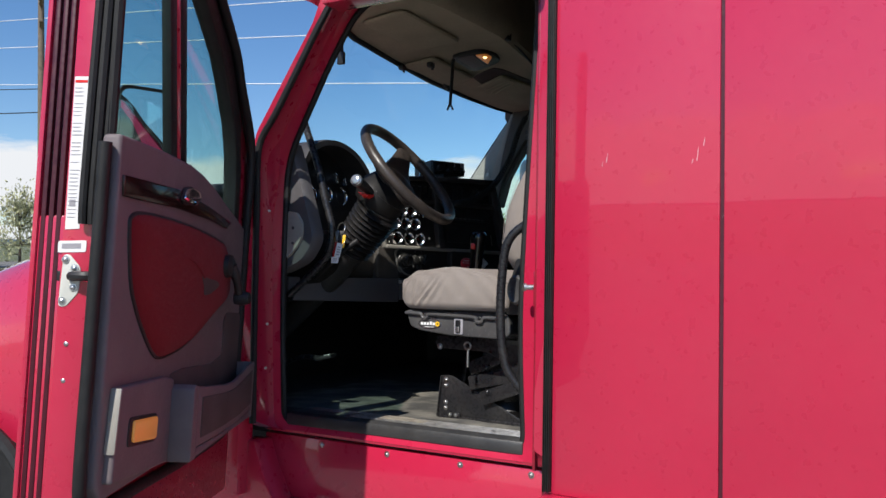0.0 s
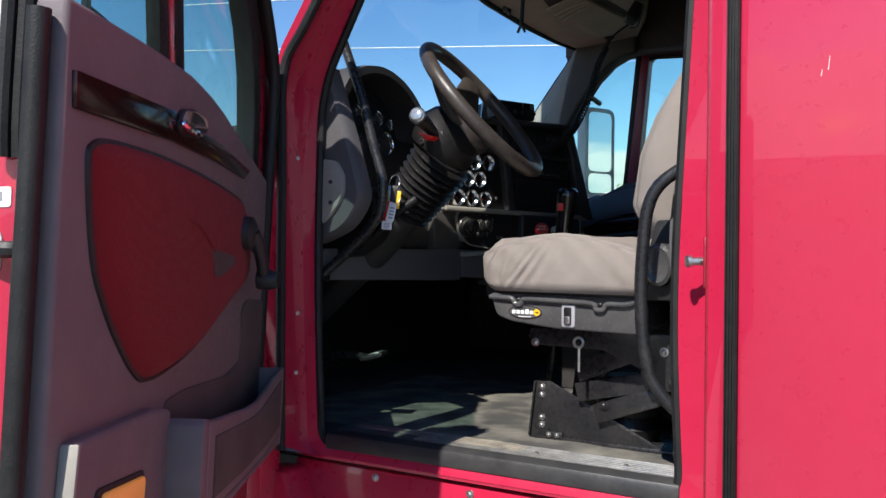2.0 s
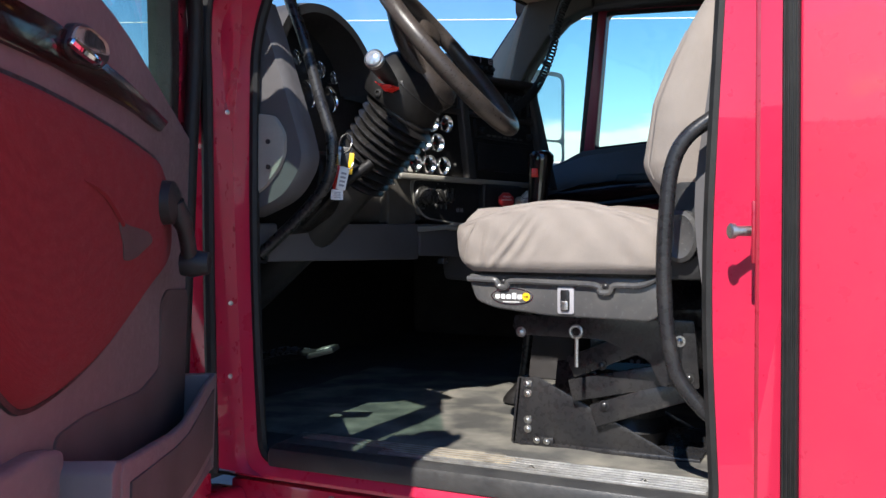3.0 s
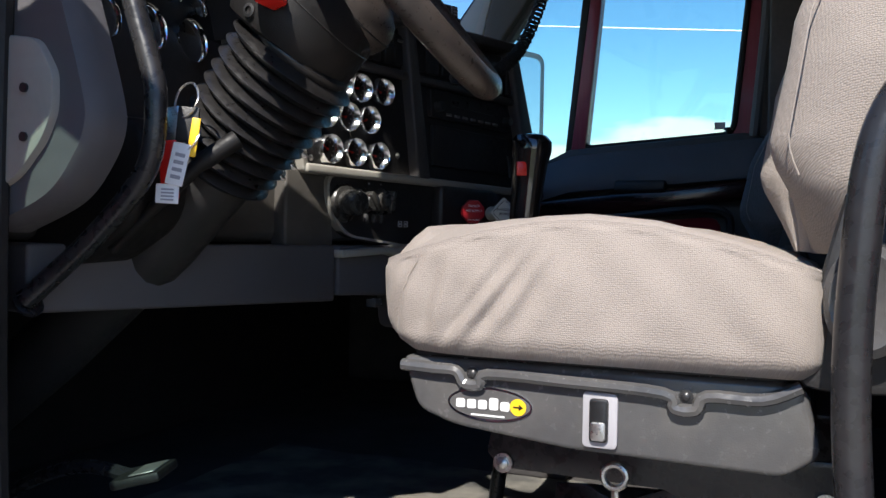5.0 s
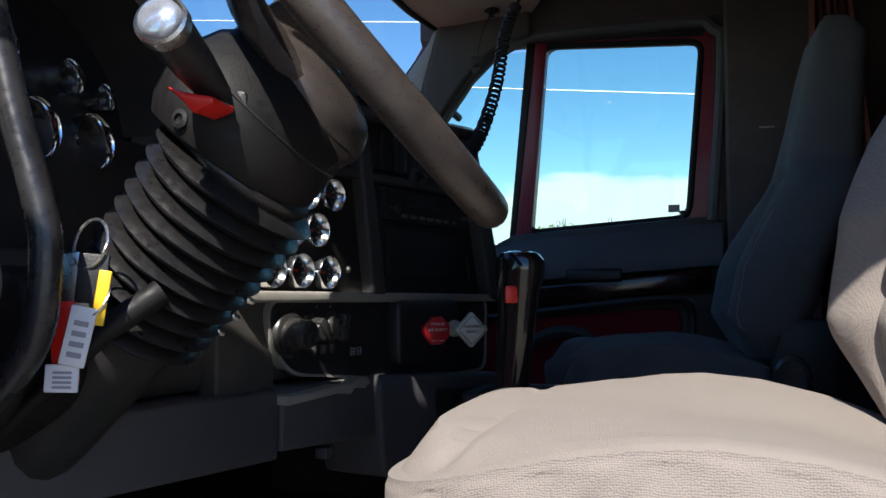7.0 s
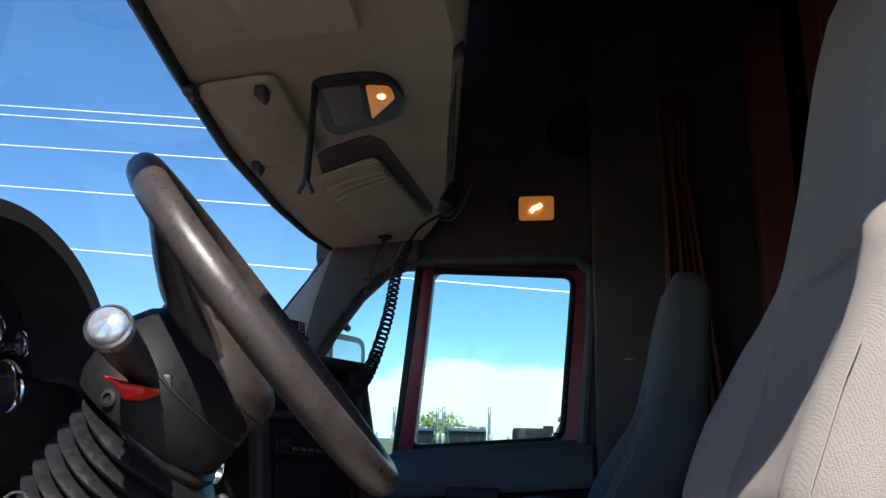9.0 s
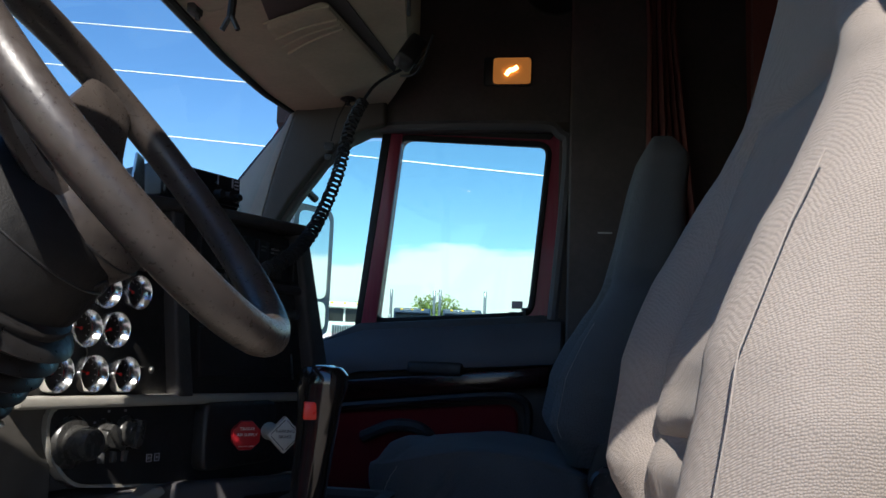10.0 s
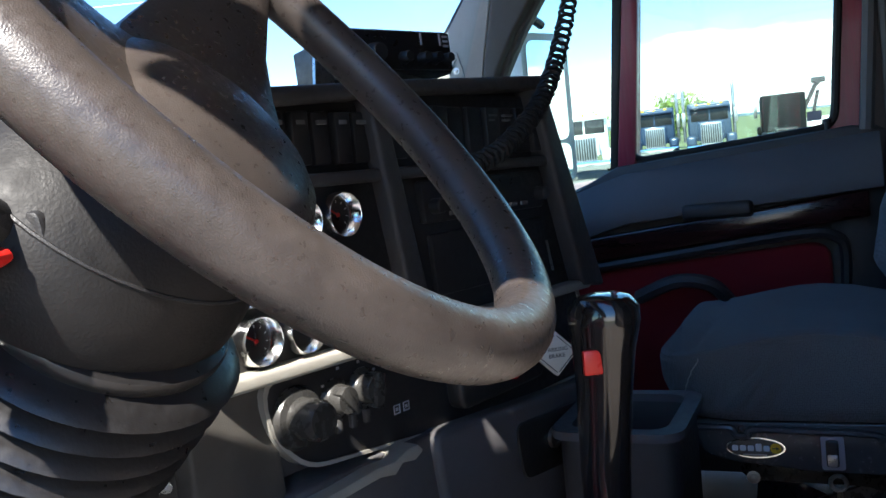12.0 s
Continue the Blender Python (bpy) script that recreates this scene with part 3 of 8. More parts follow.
solo("footwell_side", bm, CARPET_DARK, "dark carpeted footwell sides", "wall", "structure")
bm = bmesh.new()
block(bm, (-3.05, 2.452, 1.0), (-2.300, 2.53, 2.0), 0.01)
block(bm, (-3.05, 4.83, 1.0), (-2.40, 4.87, 2.0), 0.02)
solo("cowl_side", bm, RED, "red painted cowl side ahead of the doorway", "cab wall", "structure")

# overhead shelf above the windshield, with its headliner
WS_TOP = [(2.66, -2.11), (3.0, -2.235), (3.4, -2.305), (3.8, -2.365), (4.2, -2.385), (4.5, -2.378), (4.72, -2.345)]


def liner_z(x, y):
    """Underside of the headliner: lowest at the windshield, rising a little to the back and dropping at its edge."""
    return 2.742 + 0.035 * max(0, min(1, (x + 2.3) / 0.35)) + 0.012 * math.cos((y - 3.7) * 1.5)


bm = bmesh.new()
grid = []
for j in range(41):
    y = 2.66 + 2.08 * j / 40
    x0 = curve_at(y, WS_TOP)
    back = -1.775 - 0.165 * max(0, y - 3.38) - 0.10 * max(0, (y - 4.3) / 0.45) ** 2 - 0.10 * max(0, (2.95 - y) / 0.3) ** 2
    row = [(x0 - 0.10, y, 3.10), (x0 - 0.02, y, 2.80)]
    for i in range(13):
        x = lerp(x0, back, i / 12)
        row.append((x, y, liner_z(x, y)))
    row += [(back + 0.022, y, 2.81), (back + 0.03, y, 2.87), (back + 0.02, y, 3.20), (back + 0.0, y, 3.66)]
    grid.append(row)
sheet(bm, grid)
solo("headliner", bm, LINER, "olive taupe fabric headliner over the windshield", "headliner", "structure")
bm = bmesh.new()
sheet(bm, [[(curve_at(y, WS_TOP) - 0.10, y, 3.08), (curve_at(y, WS_TOP) - 0.055, y, 2.90), (curve_at(y, WS_TOP) - 0.03, y, 2.765)] for y in (2.5 + 2.4 * j / 24 for j in range(25))])
solo("roof_front", bm, RED, "red painted roof brow", "roof", "structure")
# black windshield gasket and glass
bm = bmesh.new()
tube(bm, [(curve_at(y, WS_TOP) - 0.012, y, 2.748) for y in (2.66 + 2.06 * j / 30 for j in range(31))], 0.012, 8)
solo("windshield_gasket", bm, RUBBER, "black rubber windshield gasket", "gasket", "structure")


def ws_bottom(y):
    return -2.98 + 0.42 * (abs(y - 3.68) / 1.05) ** 2.2


bm = bmesh.new()
sheet(bm, [[(lerp(curve_at(y, WS_TOP) - 0.012, ws_bottom(y), t), y, lerp(2.752, 2.03, t)) for t in (0, 0.25, 0.5, 0.75, 1)] for y in (2.64 + 2.10 * j / 30 for j in range(31))])
glass = solo("windshield", bm, WIND, "tinted curved windshield glass", "windshield", "structure")
glass.visible_shadow = False
# cowl and dash top under the windshield
bm = bmesh.new()
block(bm, (-2.98, 2.62, 1.98), (-2.55, 4.80, 2.06), 0.01)
solo("cowl", bm, DASH, "charcoal cowl under the windshield", "cowl", "structure")


def pillar(bm, a, b, size, lean=0.0):
    rows = []
    for t in (0, 0.2, 0.4, 0.6, 0.8, 1):
        p = Vector(a).lerp(Vector(b), t) + Vector((lean * math.sin(math.pi * t), 0, 0))
        w, d = size
        rows.append([p + Vector(q) for q in ((-w, -d, 0), (w, -d * 1.0, 0), (w * 1.1, d * 0.2, 0), (w, d, 0), (-w, d, 0), (-w * 1.1, 0, 0))])
    return loft(bm, rows)


# far windshield pillar: outer red skin, taupe trim coloured pale where lit, dark where shaded
bm = bmesh.new()
pillar(bm, (-2.33, 4.79, 2.80), (-2.78, 4.76, 2.02), (0.050, 0.040))
solo("pillar_right", bm, RED, "red painted windshield pillar on the passenger side", "pillar", "structure")
bm = bmesh.new()
prism(bm, [(-2.875, 2.02), (-2.582, 2.437), (-2.385, 2.700), (-2.350, 2.775), (-2.340, 2.775), (-2.366, 2.690), (-2.404, 2.560), (-2.436, 2.414), (-2.475, 2.20), (-2.52, 2.02)], side_y(4.668), 0, 0.085, 0.008, 3)
pale = solo("pillar_trim", bm, DASH_GREY, "plastic trim on the windshield pillar, sky light put into its pale grey", "pillar trim", "structure")
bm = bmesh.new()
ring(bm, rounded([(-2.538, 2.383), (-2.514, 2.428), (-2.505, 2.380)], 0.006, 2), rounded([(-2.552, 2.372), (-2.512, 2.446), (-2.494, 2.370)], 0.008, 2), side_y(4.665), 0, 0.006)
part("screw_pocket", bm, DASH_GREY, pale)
bolt("screw", (-2.518, 4.668, 2.392), (0, -1, 0), pale, 0.006, 0.003)
bm = bmesh.new()
prism(bm, [(-2.470, 2.20), (-2.432, 2.414), (-2.400, 2.560), (-2.362, 2.690), (-2.336, 2.790), (-2.060, 2.790), (-2.060, 2.698), (-2.120, 2.684), (-2.186, 2.653), (-2.259, 2.584), (-2.343, 2.468), (-2.402, 2.366), (-2.450, 2.20)], side_y(4.655), 0, 0.115, 0.016, 4)
solo("pillar_pad", bm, PILLAR_SHADED, "inner side of the windshield pillar trim, shade put into its dark taupe", "pillar trim", "structure")
bm = bmesh.new()
tube(bm, spline([(-2.400, 4.685, 2.800), (-2.358, 4.690, 2.752), (-2.383, 4.690, 2.706), (-2.480, 4.690, 2.580), (-2.586, 4.690, 2.438), (-2.740, 4.688, 2.22), (-2.880, 4.685, 2.03)], 5), 0.011, 8)
solo("windshield_gasket", bm, RUBBER, "black rubber gasket down the windshield pillar", "gasket", "structure")

# passenger side wall: window opening with post, header and door below
WIN = rounded([(-2.082, 2.095), (-1.604, 2.130), (-1.560, 2.668), (-2.030, 2.692)], 0.035, 5)
VENT = rounded([(-2.70, 2.02), (-2.136, 2.070), (-2.080, 2.685), (-2.195, 2.672), (-2.45, 2.36)], 0.04, 5)
bm = bmesh.new()
f = side_y(4.76)
ring(bm, WIN, rounded([(-2.128, 2.04), (-1.505, 2.04), (-1.505, 2.715), (-2.070, 2.735)], 0.01, 5), f, 0, 0.07)
post_right = solo("wall_right", bm, RED_FRAME, "red painted window frame of the passenger door", "cab wall", "structure")
bm = bmesh.new()
prism(bm, rounded([(-2.132, 2.03), (-2.084, 2.03), (-2.0195, 2.72), (-2.0565, 2.72)], 0.004, 2), f, -0.012, 0.02, 0.004)
part("window_post", bm, RED_FRAME, post_right)
bm = bmesh.new()
prism(bm, [(-2.152, 2.03), (-2.1325, 2.03), (-2.057, 2.72), (-2.086, 2.72)], f, -0.008, 0.03, 0.004)
part("vent_channel", bm, RUBBER, post_right, "black rubber channel of the quarter window")
bm = bmesh.new()
tube(bm, [(u, 4.762, v) for u, v in rounded([(-2.090, 2.101), (-1.606, 2.136), (-1.560, 2.662), (-2.038, 2.686)], 0.04, 6)], 0.010, 8, True)
part("gasket", bm, RUBBER, post_right)
bm = bmesh.new()
prism(bm, [(-2.09, 2.700), (-1.56, 2.678), (-1.535, 2.71), (-2.105, 2.74)], f, -0.006, 0.03, 0.003)
part("top_channel", bm, RUBBER, post_right)
bm = bmesh.new()
prism(bm, [(-1.535, 1.27), (-1.530, 2.70), (-1.50, 2.72), (-1.50, 3.70), (-0.95, 3.70), (-0.95, 1.27)], side_y(4.62), 0.12, 0.21)
block(bm, (-1.50, 4.62, 1.27), (-0.95, 4.83, 3.70), 0.02)
block(bm, (-0.95, 4.80, 1.27), (1.6, 4.83, 3.70), 0)
solo("liner_right", bm, LINER_DARK, "dark trimmed rear door pillar and sleeper side", "wall", "structure")
bm = bmesh.new()
prism(bm, [(4.83, 2.700), (4.72, 2.692), (4.690, 2.715), (4.685, 2.80), (4.70, 3.70), (4.83, 3.70)], lambda u, v, w: (w, u, v), -2.42, -1.50, 0.006)
solo("header_right", bm, LINER_DARK, "dark trim above the passenger window", "wall", "structure")
bm = bmesh.new()
tube(bm, spline([(-2.43, 4.70, 2.32), (-2.346, 4.70, 2.468), (-2.262, 4.70, 2.584), (-2.190, 4.70, 2.652), (-2.10, 4.70, 2.700), (-1.62, 4.70, 2.708), (-1.53, 4.70, 2.68), (-1.505, 4.70, 2.60), (-1.54, 4.70, 2.12)], 6), 0.016, 8)
solo("door_seal", bm, KNEE, "grey rubber seal round the passenger doorway", "door seal", "structure")
bm = bmesh.new()
prism(bm, WIN, side_y(4.785), 0, 0.005)
ob = solo("window_1", bm, GLASS, "clear passenger door window glass", "window", "structure")
ob.visible_shadow = False
bm = bmesh.new()
prism(bm, VENT, side_y(4.785), 0, 0.005)
ob = solo("window_2", bm, GLASS, "clear quarter window glass beside the mirror", "window", "structure")
ob.visible_shadow = False

# ---- driver's door, wide open ----
HINGE = Vector((-2.148, 2.284, 0))
ALONG = Vector((0.459, -0.888, 0)).normalized()
INWARD = Vector((0.888, 0.459, 0)).normalized()


def on_door(u, v, w):
    """u from the hinge side to the latch side, v up, w from the inner face into the cab."""
    return HINGE + ALONG * u + INWARD * (w + 0.043 * (v - 1.85)) + Vector((0, 0, v))


door = thing("door_1", on_door(0.45, 1.12, -0.1), "red truck door standing wide open with taupe inner panel", "door", "", "structure")
# shell with the window opening
bm = bmesh.new()
prism(bm, [(-0.14, 1.03), (0.898, 1.03), (0.903, 1.90), (-0.15, 1.90)], on_door, -0.19, -0.125, 0.006)
part("outer_skin", bm, RED, door)
bm = bmesh.new()
prism(bm, [(0.835, 1.14), (0.902, 1.14), (0.905, 1.95), (0.910, 2.74), (0.845, 2.74)], on_door, -0.130, -0.060, 0.004)
part("edge_frame", bm, RED, door)
# inner frame in the shaded copy of the red
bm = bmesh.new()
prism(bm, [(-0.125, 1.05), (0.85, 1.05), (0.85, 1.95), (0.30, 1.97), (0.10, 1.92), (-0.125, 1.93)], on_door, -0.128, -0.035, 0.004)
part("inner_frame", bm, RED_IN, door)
# slanted front frame, divider bar and rubber channels of the window
bm = bmesh.new()
prism(bm, [(-0.200, 1.94), (-0.070, 1.94), (-0.065, 2.07), (-0.045, 2.17), (0.0, 2.265), (0.085, 2.385), (0.165, 2.475), (0.330, 2.580), (0.52, 2.70), (0.42, 2.70), (0.241, 2.588), (0.075, 2.476), (-0.006, 2.386), (-0.155, 2.22), (-0.200, 2.10)], on_door, -0.083, -0.05, 0.006)
part("front_post", bm, RED, door)
bm = bmesh.new()
prism(bm, [(0.398, 1.96), (0.430, 1.96), (0.570, 2.70), (0.538, 2.70)], on_door, -0.085, -0.055, 0.004)
part("window_bar", bm, RED, door)
bm = bmesh.new()
prism(bm, [(-0.040, 1.93), (-0.034, 2.07), (-0.015, 2.17), (0.027, 2.262), (0.112, 2.37), (0.187, 2.45), (0.345, 2.555), (0.50, 2.655), (0.42, 2.675), (0.245, 2.578), (0.105, 2.485), (0.025, 2.392), (-0.045, 2.265), (-0.070, 2.16), (-0.085, 2.07), (-0.090, 1.93)], on_door, -0.084, -0.038, 0.006, 3)
tube(bm, spline([on_door(u, v, -0.046) for u, v in ((-0.195, 1.95), (-0.195, 2.10), (-0.155, 2.22), (-0.006, 2.386), (0.075, 2.476), (0.241, 2.588), (0.42, 2.70))], 5), 0.008, 8)
prism(bm, [(0.431, 1.96), (0.476, 1.96), (0.620, 2.70), (0.571, 2.70)], on_door, -0.080, -0.052, 0.006)
prism(bm, [(0.360, 1.96), (0.397, 1.96), (0.537, 2.70), (0.495, 2.70)], on_door, -0.080, -0.052, 0.006)
part("window_gasket", bm, RUBBER, door)
bm = bmesh.new()
for i, r in enumerate((0.010, 0.012, 0.010)):
    tube(bm, spline([on_door(0.945 + dx - 0.010 * i, v, -0.078 + 0.017 * i) for dx, v in ((-0.036, 2.74), (-0.032, 2.42), (-0.026, 2.16), (-0.022, 1.95), (-0.026, 1.88))], 6), r, 8)
part("glass_channel", bm, RUBBER, door, "grooved black rubber glass channel")
bm = bmesh.new()
prism(bm, [(-0.06, 1.95), (0.90, 2.02), (0.905, 2.72), (0.60, 2.71), (0.40, 2.655), (0.09, 2.47), (-0.05, 2.265), (-0.075, 2.07)], on_door, -0.070, -0.066)
pane = part("pane", bm, GLASS, door)
# compound rubber seal on the inner edge
bm = bmesh.new()
tube(bm, spline([on_door(u, v, -0.028) for u, v in ((0.942, 2.06), (0.942, 1.93), (0.944, 1.75), (0.946, 1.55), (0.948, 1.36), (0.938, 1.27), (0.89, 1.235), (0.60, 1.235), (0.18, 1.24), (-0.06, 1.27), (-0.125, 1.40), (-0.140, 1.93), (-0.150, 2.10), (-0.125, 2.235), (0.015, 2.392), (0.09, 2.482), (0.255, 2.595), (0.40, 2.68))], 6), 0.015, 10)
tube(bm, spline([on_door(u, v, -0.040) for u, v in ((0.898, 2.72), (0.896, 2.0), (0.900, 1.5), (0.905, 1.30), (0.89, 1.19))], 6), 0.013, 8)
part("door_seal", bm, RUBBER, door, "black hollow rubber door seal")
# folded red outer flange strip along the latch edge
bm = bmesh.new()
prism(bm, [(0.877, 1.13), (0.905, 1.13), (0.912, 2.74), (0.885, 2.74)], on_door, -0.200, -0.188, 0.003)
part("outer_flange", bm, RED, door)
# ribs behind the outer flange, its shadow put into their maroon
bm = bmesh.new()
for w in (-0.178, -0.160, -0.142):
    prism(bm, [(0.875, 1.13), (0.902, 1.13), (0.908, 2.74), (0.88, 2.74)], on_door, w - 0.006, w + 0.006, 0.003)
part("edge_seal", bm, MAROON, door, "ribbed seal along the door edge, shade put into its dark maroon")

# inner trim panel
belt = [(0.925, 2.082), (0.83, 2.082), (0.657, 2.080), (0.48, 2.072), (0.38, 2.056), (0.306, 2.038), (0.225, 2.012), (0.141, 1.984), (0.04, 1.952), (-0.035, 1.928)]
trim = [(-0.045, 1.30), (0.10, 1.285), (0.60, 1.275), (0.895, 1.262), (0.927, 1.30), (0.924, 1.75)] + belt
bm = bmesh.new()
prism(bm, trim, on_door, -0.045, 0.0, 0.010, 3)
panel = part("trim_panel", bm, TAUPE, door, "taupe moulded door trim panel")
bm = bmesh.new()
prism(bm, [(0.908, 1.992), (0.904, 1.944), (0.58, 1.944), (0.33, 1.932), (0.17, 1.916), (0.13, 1.936), (0.33, 1.968), (0.58, 1.994)], on_door, -0.01, 0.007, 0.003)
part("wood_strip", bm, WOOD, panel, "dark glossy wood-look strip")
bm = bmesh.new()
prism(bm, rounded([(0.570, 1.968), (0.545, 2.002), (0.500, 2.010), (0.440, 2.002), (0.424, 1.982), (0.455, 1.962), (0.540, 1.956)], 0.016, 4), on_door, -0.005, 0.013, 0.005, 3)
handle = part("handle_bezel", bm, BLACK, panel, "black oval door handle bezel")
bm = bmesh.new()
bowl = rounded([(0.562, 1.978), (0.545, 1.998), (0.500, 2.005), (0.446, 1.999), (0.434, 1.984), (0.470, 1.980), (0.520, 1.974)], 0.010, 4)
rows = []
for k, w in ((1.0, 0.013), (0.97, 0.0155), (0.82, 0.012), (0.55, 0.009), (0.15, 0.008)):
    rows.append([on_door(0.498 + (u - 0.498) * k, 1.990 + (v - 1.990) * k, w) for u, v in bowl])
loft(bm, rows)
part("handle_cup", bm, material("smoked_chrome", (0.34, 0.31, 0.25), 0.34, metal=0.25, vary=0.12), handle, "smoked chrome handle cup")
bm = bmesh.new()
tube(bm, spline([on_door(u, v, w) for u, v, w in ((0.566, 1.976, 0.014), (0.548, 1.968, 0.021), (0.515, 1.964, 0.024), (0.480, 1.967, 0.018))], 5), [0.004] + [0.0065] * 14 + [0.004], 8)
part("latch_lever", bm, CHROME, handle, "chrome latch lever")
insert = flat_spline([(0.847, 1.873), (0.836, 1.899), (0.792, 1.908), (0.70, 1.909), (0.584, 1.905), (0.42, 1.893), (0.248, 1.872), (0.18, 1.855), (0.135, 1.80), (0.125, 1.715), (0.24, 1.665), (0.396, 1.604), (0.52, 1.575), (0.624, 1.566), (0.673, 1.584), (0.73, 1.632), (0.781, 1.688), (0.822, 1.755)], 4)
bm = bmesh.new()
mid = (0.52, 1.75)
rows = []
for s, w in ((1.03, -0.004), (1.03, 0.004), (1.0, 0.012), (0.94, 0.020), (0.80, 0.025), (0.5, 0.028), (0.2, 0.029)):
    rows.append([on_door(mid[0] + (u - mid[0]) * s, mid[1] + (v - mid[1]) * s, w) for u, v in insert])
loft(bm, rows)
part("fabric_insert", bm, RED_TRIM, panel, "padded dark red fabric insert")
bm = bmesh.new()
tube(bm, [on_door(mid[0] + (u - mid[0]) * 1.03, mid[1] + (v - mid[1]) * 1.03, 0.001) for u, v in insert], 0.006, 6, True)
part("insert_edge", bm, BLACK, panel)
# pull handle recess in the insert
bm = bmesh.new()
rows = [[on_door(u, v, w) for u, v in flat_spline([(0.425, 1.767), (0.375, 1.762), (0.300, 1.754), (0.279, 1.740), (0.315, 1.728), (0.352, 1.718), (0.398, 1.716), (0.406, 1.739)], 3)] for w in (0.02, 0.030)]
loft(bm, rows)
part("pull_cup", bm, TAUPE_DARK, panel)
bm = bmesh.new()
tube(bm, spline([on_door(u, v, w) for u, v, w in ((0.545, 1.817, 0.025), (0.505, 1.809, 0.029), (0.473, 1.798, 0.030), (0.433, 1.777, 0.030), (0.409, 1.764, 0.029))], 5), 0.0042, 6)
part("pull_edge", bm, RED_TRIM, panel)
# window crank
crank = bmesh.new()
lathe(crank, [(0, 0), (0.036, 0), (0.034, 0.022), (0.020, 0.030), (0, 0.031)], aim(on_door(0.205, 1.80, 0.018), INWARD), 20)
tube(crank, spline([on_door(u, v, w) for u, v, w in ((0.205, 1.80, 0.04), (0.185, 1.76, 0.052), (0.16, 1.715, 0.055))], 5), [0.016] * 5 + [0.013] * 6, 10)
lathe(crank, [(0, 0), (0.020, 0), (0.023, 0.02), (0.018, 0.045), (0, 0.048)], aim(on_door(0.15, 1.702, 0.040), INWARD), 16)
part("window_crank", crank, BLACK, panel, "black window crank handle")
# armrest recess above the pocket
bm = bmesh.new()
prism(bm, rounded([(-0.036, 1.648), (0.100, 1.656), (0.130, 1.634), (0.122, 1.526), (0.220, 1.506), (0.450, 1.516), (0.545, 1.510), (0.540, 1.40), (-0.036, 1.40)], 0.02, 3), on_door, -0.005, 0.004, 0.003)
part("recess", bm, TAUPE_DARK, panel)
# map pocket standing proud of the panel
lip = [(0.545, 1.478), (0.47, 1.470), (0.38, 1.462), (0.28, 1.452), (0.19, 1.450), (0.11, 1.462), (0.04, 1.478), (-0.045, 1.487)]
low = [(-0.045, 1.335), (0.10, 1.318), (0.30, 1.313), (0.545, 1.318)]



def on_pocket(u, v, w):
    """The pocket's front swells from the hinge side to the lamp side."""
    return on_door(u, v, w * lerp(0.62, 0.92, (u + 0.05) / 0.62))


bm = bmesh.new()
prism(bm, lip + low, on_pocket, 0.075, 0.092, 0.006, 3)
prism(bm, [(0.53, 1.478), (0.56, 1.485), (0.575, 1.475), (0.575, 1.285), (0.53, 1.285)], on_pocket, -0.01, 0.090, 0.006)
prism(bm, [(-0.045, 1.335), (0.10, 1.318), (0.30, 1.313), (0.55, 1.316), (0.55, 1.290), (-0.045, 1.305)], on_pocket, -0.01, 0.090, 0.006)
prism(bm, [(-0.060, 1.487), (-0.040, 1.487), (-0.040, 1.305), (-0.060, 1.305)], on_pocket, -0.02, 0.092, 0.004)
pocket = part("map_pocket", bm, TAUPE, door, "taupe map pocket with a dark carpeted front")
bm = bmesh.new()
prism(bm, [(0.510, 1.446), (0.38, 1.436), (0.26, 1.428), (0.18, 1.428), (0.10, 1.440), (-0.030, 1.462), (-0.030, 1.352), (0.10, 1.338), (0.30, 1.333), (0.510, 1.338)], on_pocket, 0.090, 0.0955, 0.002)
part("pocket_facing", bm, TAUPE_DARK, pocket, "coarse dark taupe carpet facing")
# lower lamp housing block and lamp
bm = bmesh.new()
prism(bm, rounded([(0.900, 1.300), (0.560, 1.285), (0.560, 1.500), (0.62, 1.512), (0.890, 1.515)], 0.012, 3), on_door, -0.01, 0.022, 0.008, 3)
part("lamp_housing", bm, TAUPE, panel)
bm = bmesh.new()
prism(bm, [(0.905, 1.368), (0.897, 1.370), (0.882, 1.512), (0.890, 1.515)], on_door, 0.0, 0.026, 0.003)
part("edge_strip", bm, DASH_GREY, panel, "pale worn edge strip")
bm = bmesh.new()
prism(bm, rounded([(0.835, 1.372), (0.672, 1.358), (0.668, 1.428), (0.830, 1.440)], 0.012, 3), on_door, 0.016, 0.026, 0.003)
part("lamp_bezel", bm, BLACK, panel)
bm = bmesh.new()
prism(bm, rounded([(0.820, 1.380), (0.684, 1.366), (0.680, 1.422), (0.818, 1.432)], 0.010, 3), on_door, 0.024, 0.034, 0.005)
part("courtesy_lamp", bm, AMBER_DIM, panel, "amber and clear courtesy lamp lens")
# latch edge: label strip, small label, hinge plate, catch, bolts
EDGE_U = 0.910


def on_edge(s, v, w):
    """s across the latch edge from the outer skin to the inner side, v up, w out of the edge."""
    return on_door(EDGE_U - 0.004 + 0.012 * (v - 1.95) / 0.8 + w, v, s)


bm = bmesh.new()
prism(bm, [(-0.124, 1.868), (-0.091, 1.870), (-0.093, 2.212), (-0.124, 2.212)], on_edge, 0, 0.0015)
label = part("label_strip", bm, WHITE, door, "white printed paper label strip")
random.seed(4)
bm = bmesh.new()
for i in range(34):
    v = 2.185 - i * 0.0088
    if random.random() < 0.85:
        prism(bm, [(-0.121, v), (-0.121 + random.uniform(0.010, 0.026), v), (-0.121 + 0.02, v + 0.0018), (-0.121, v + 0.0018)], on_edge, 0.0012, 0.0022)
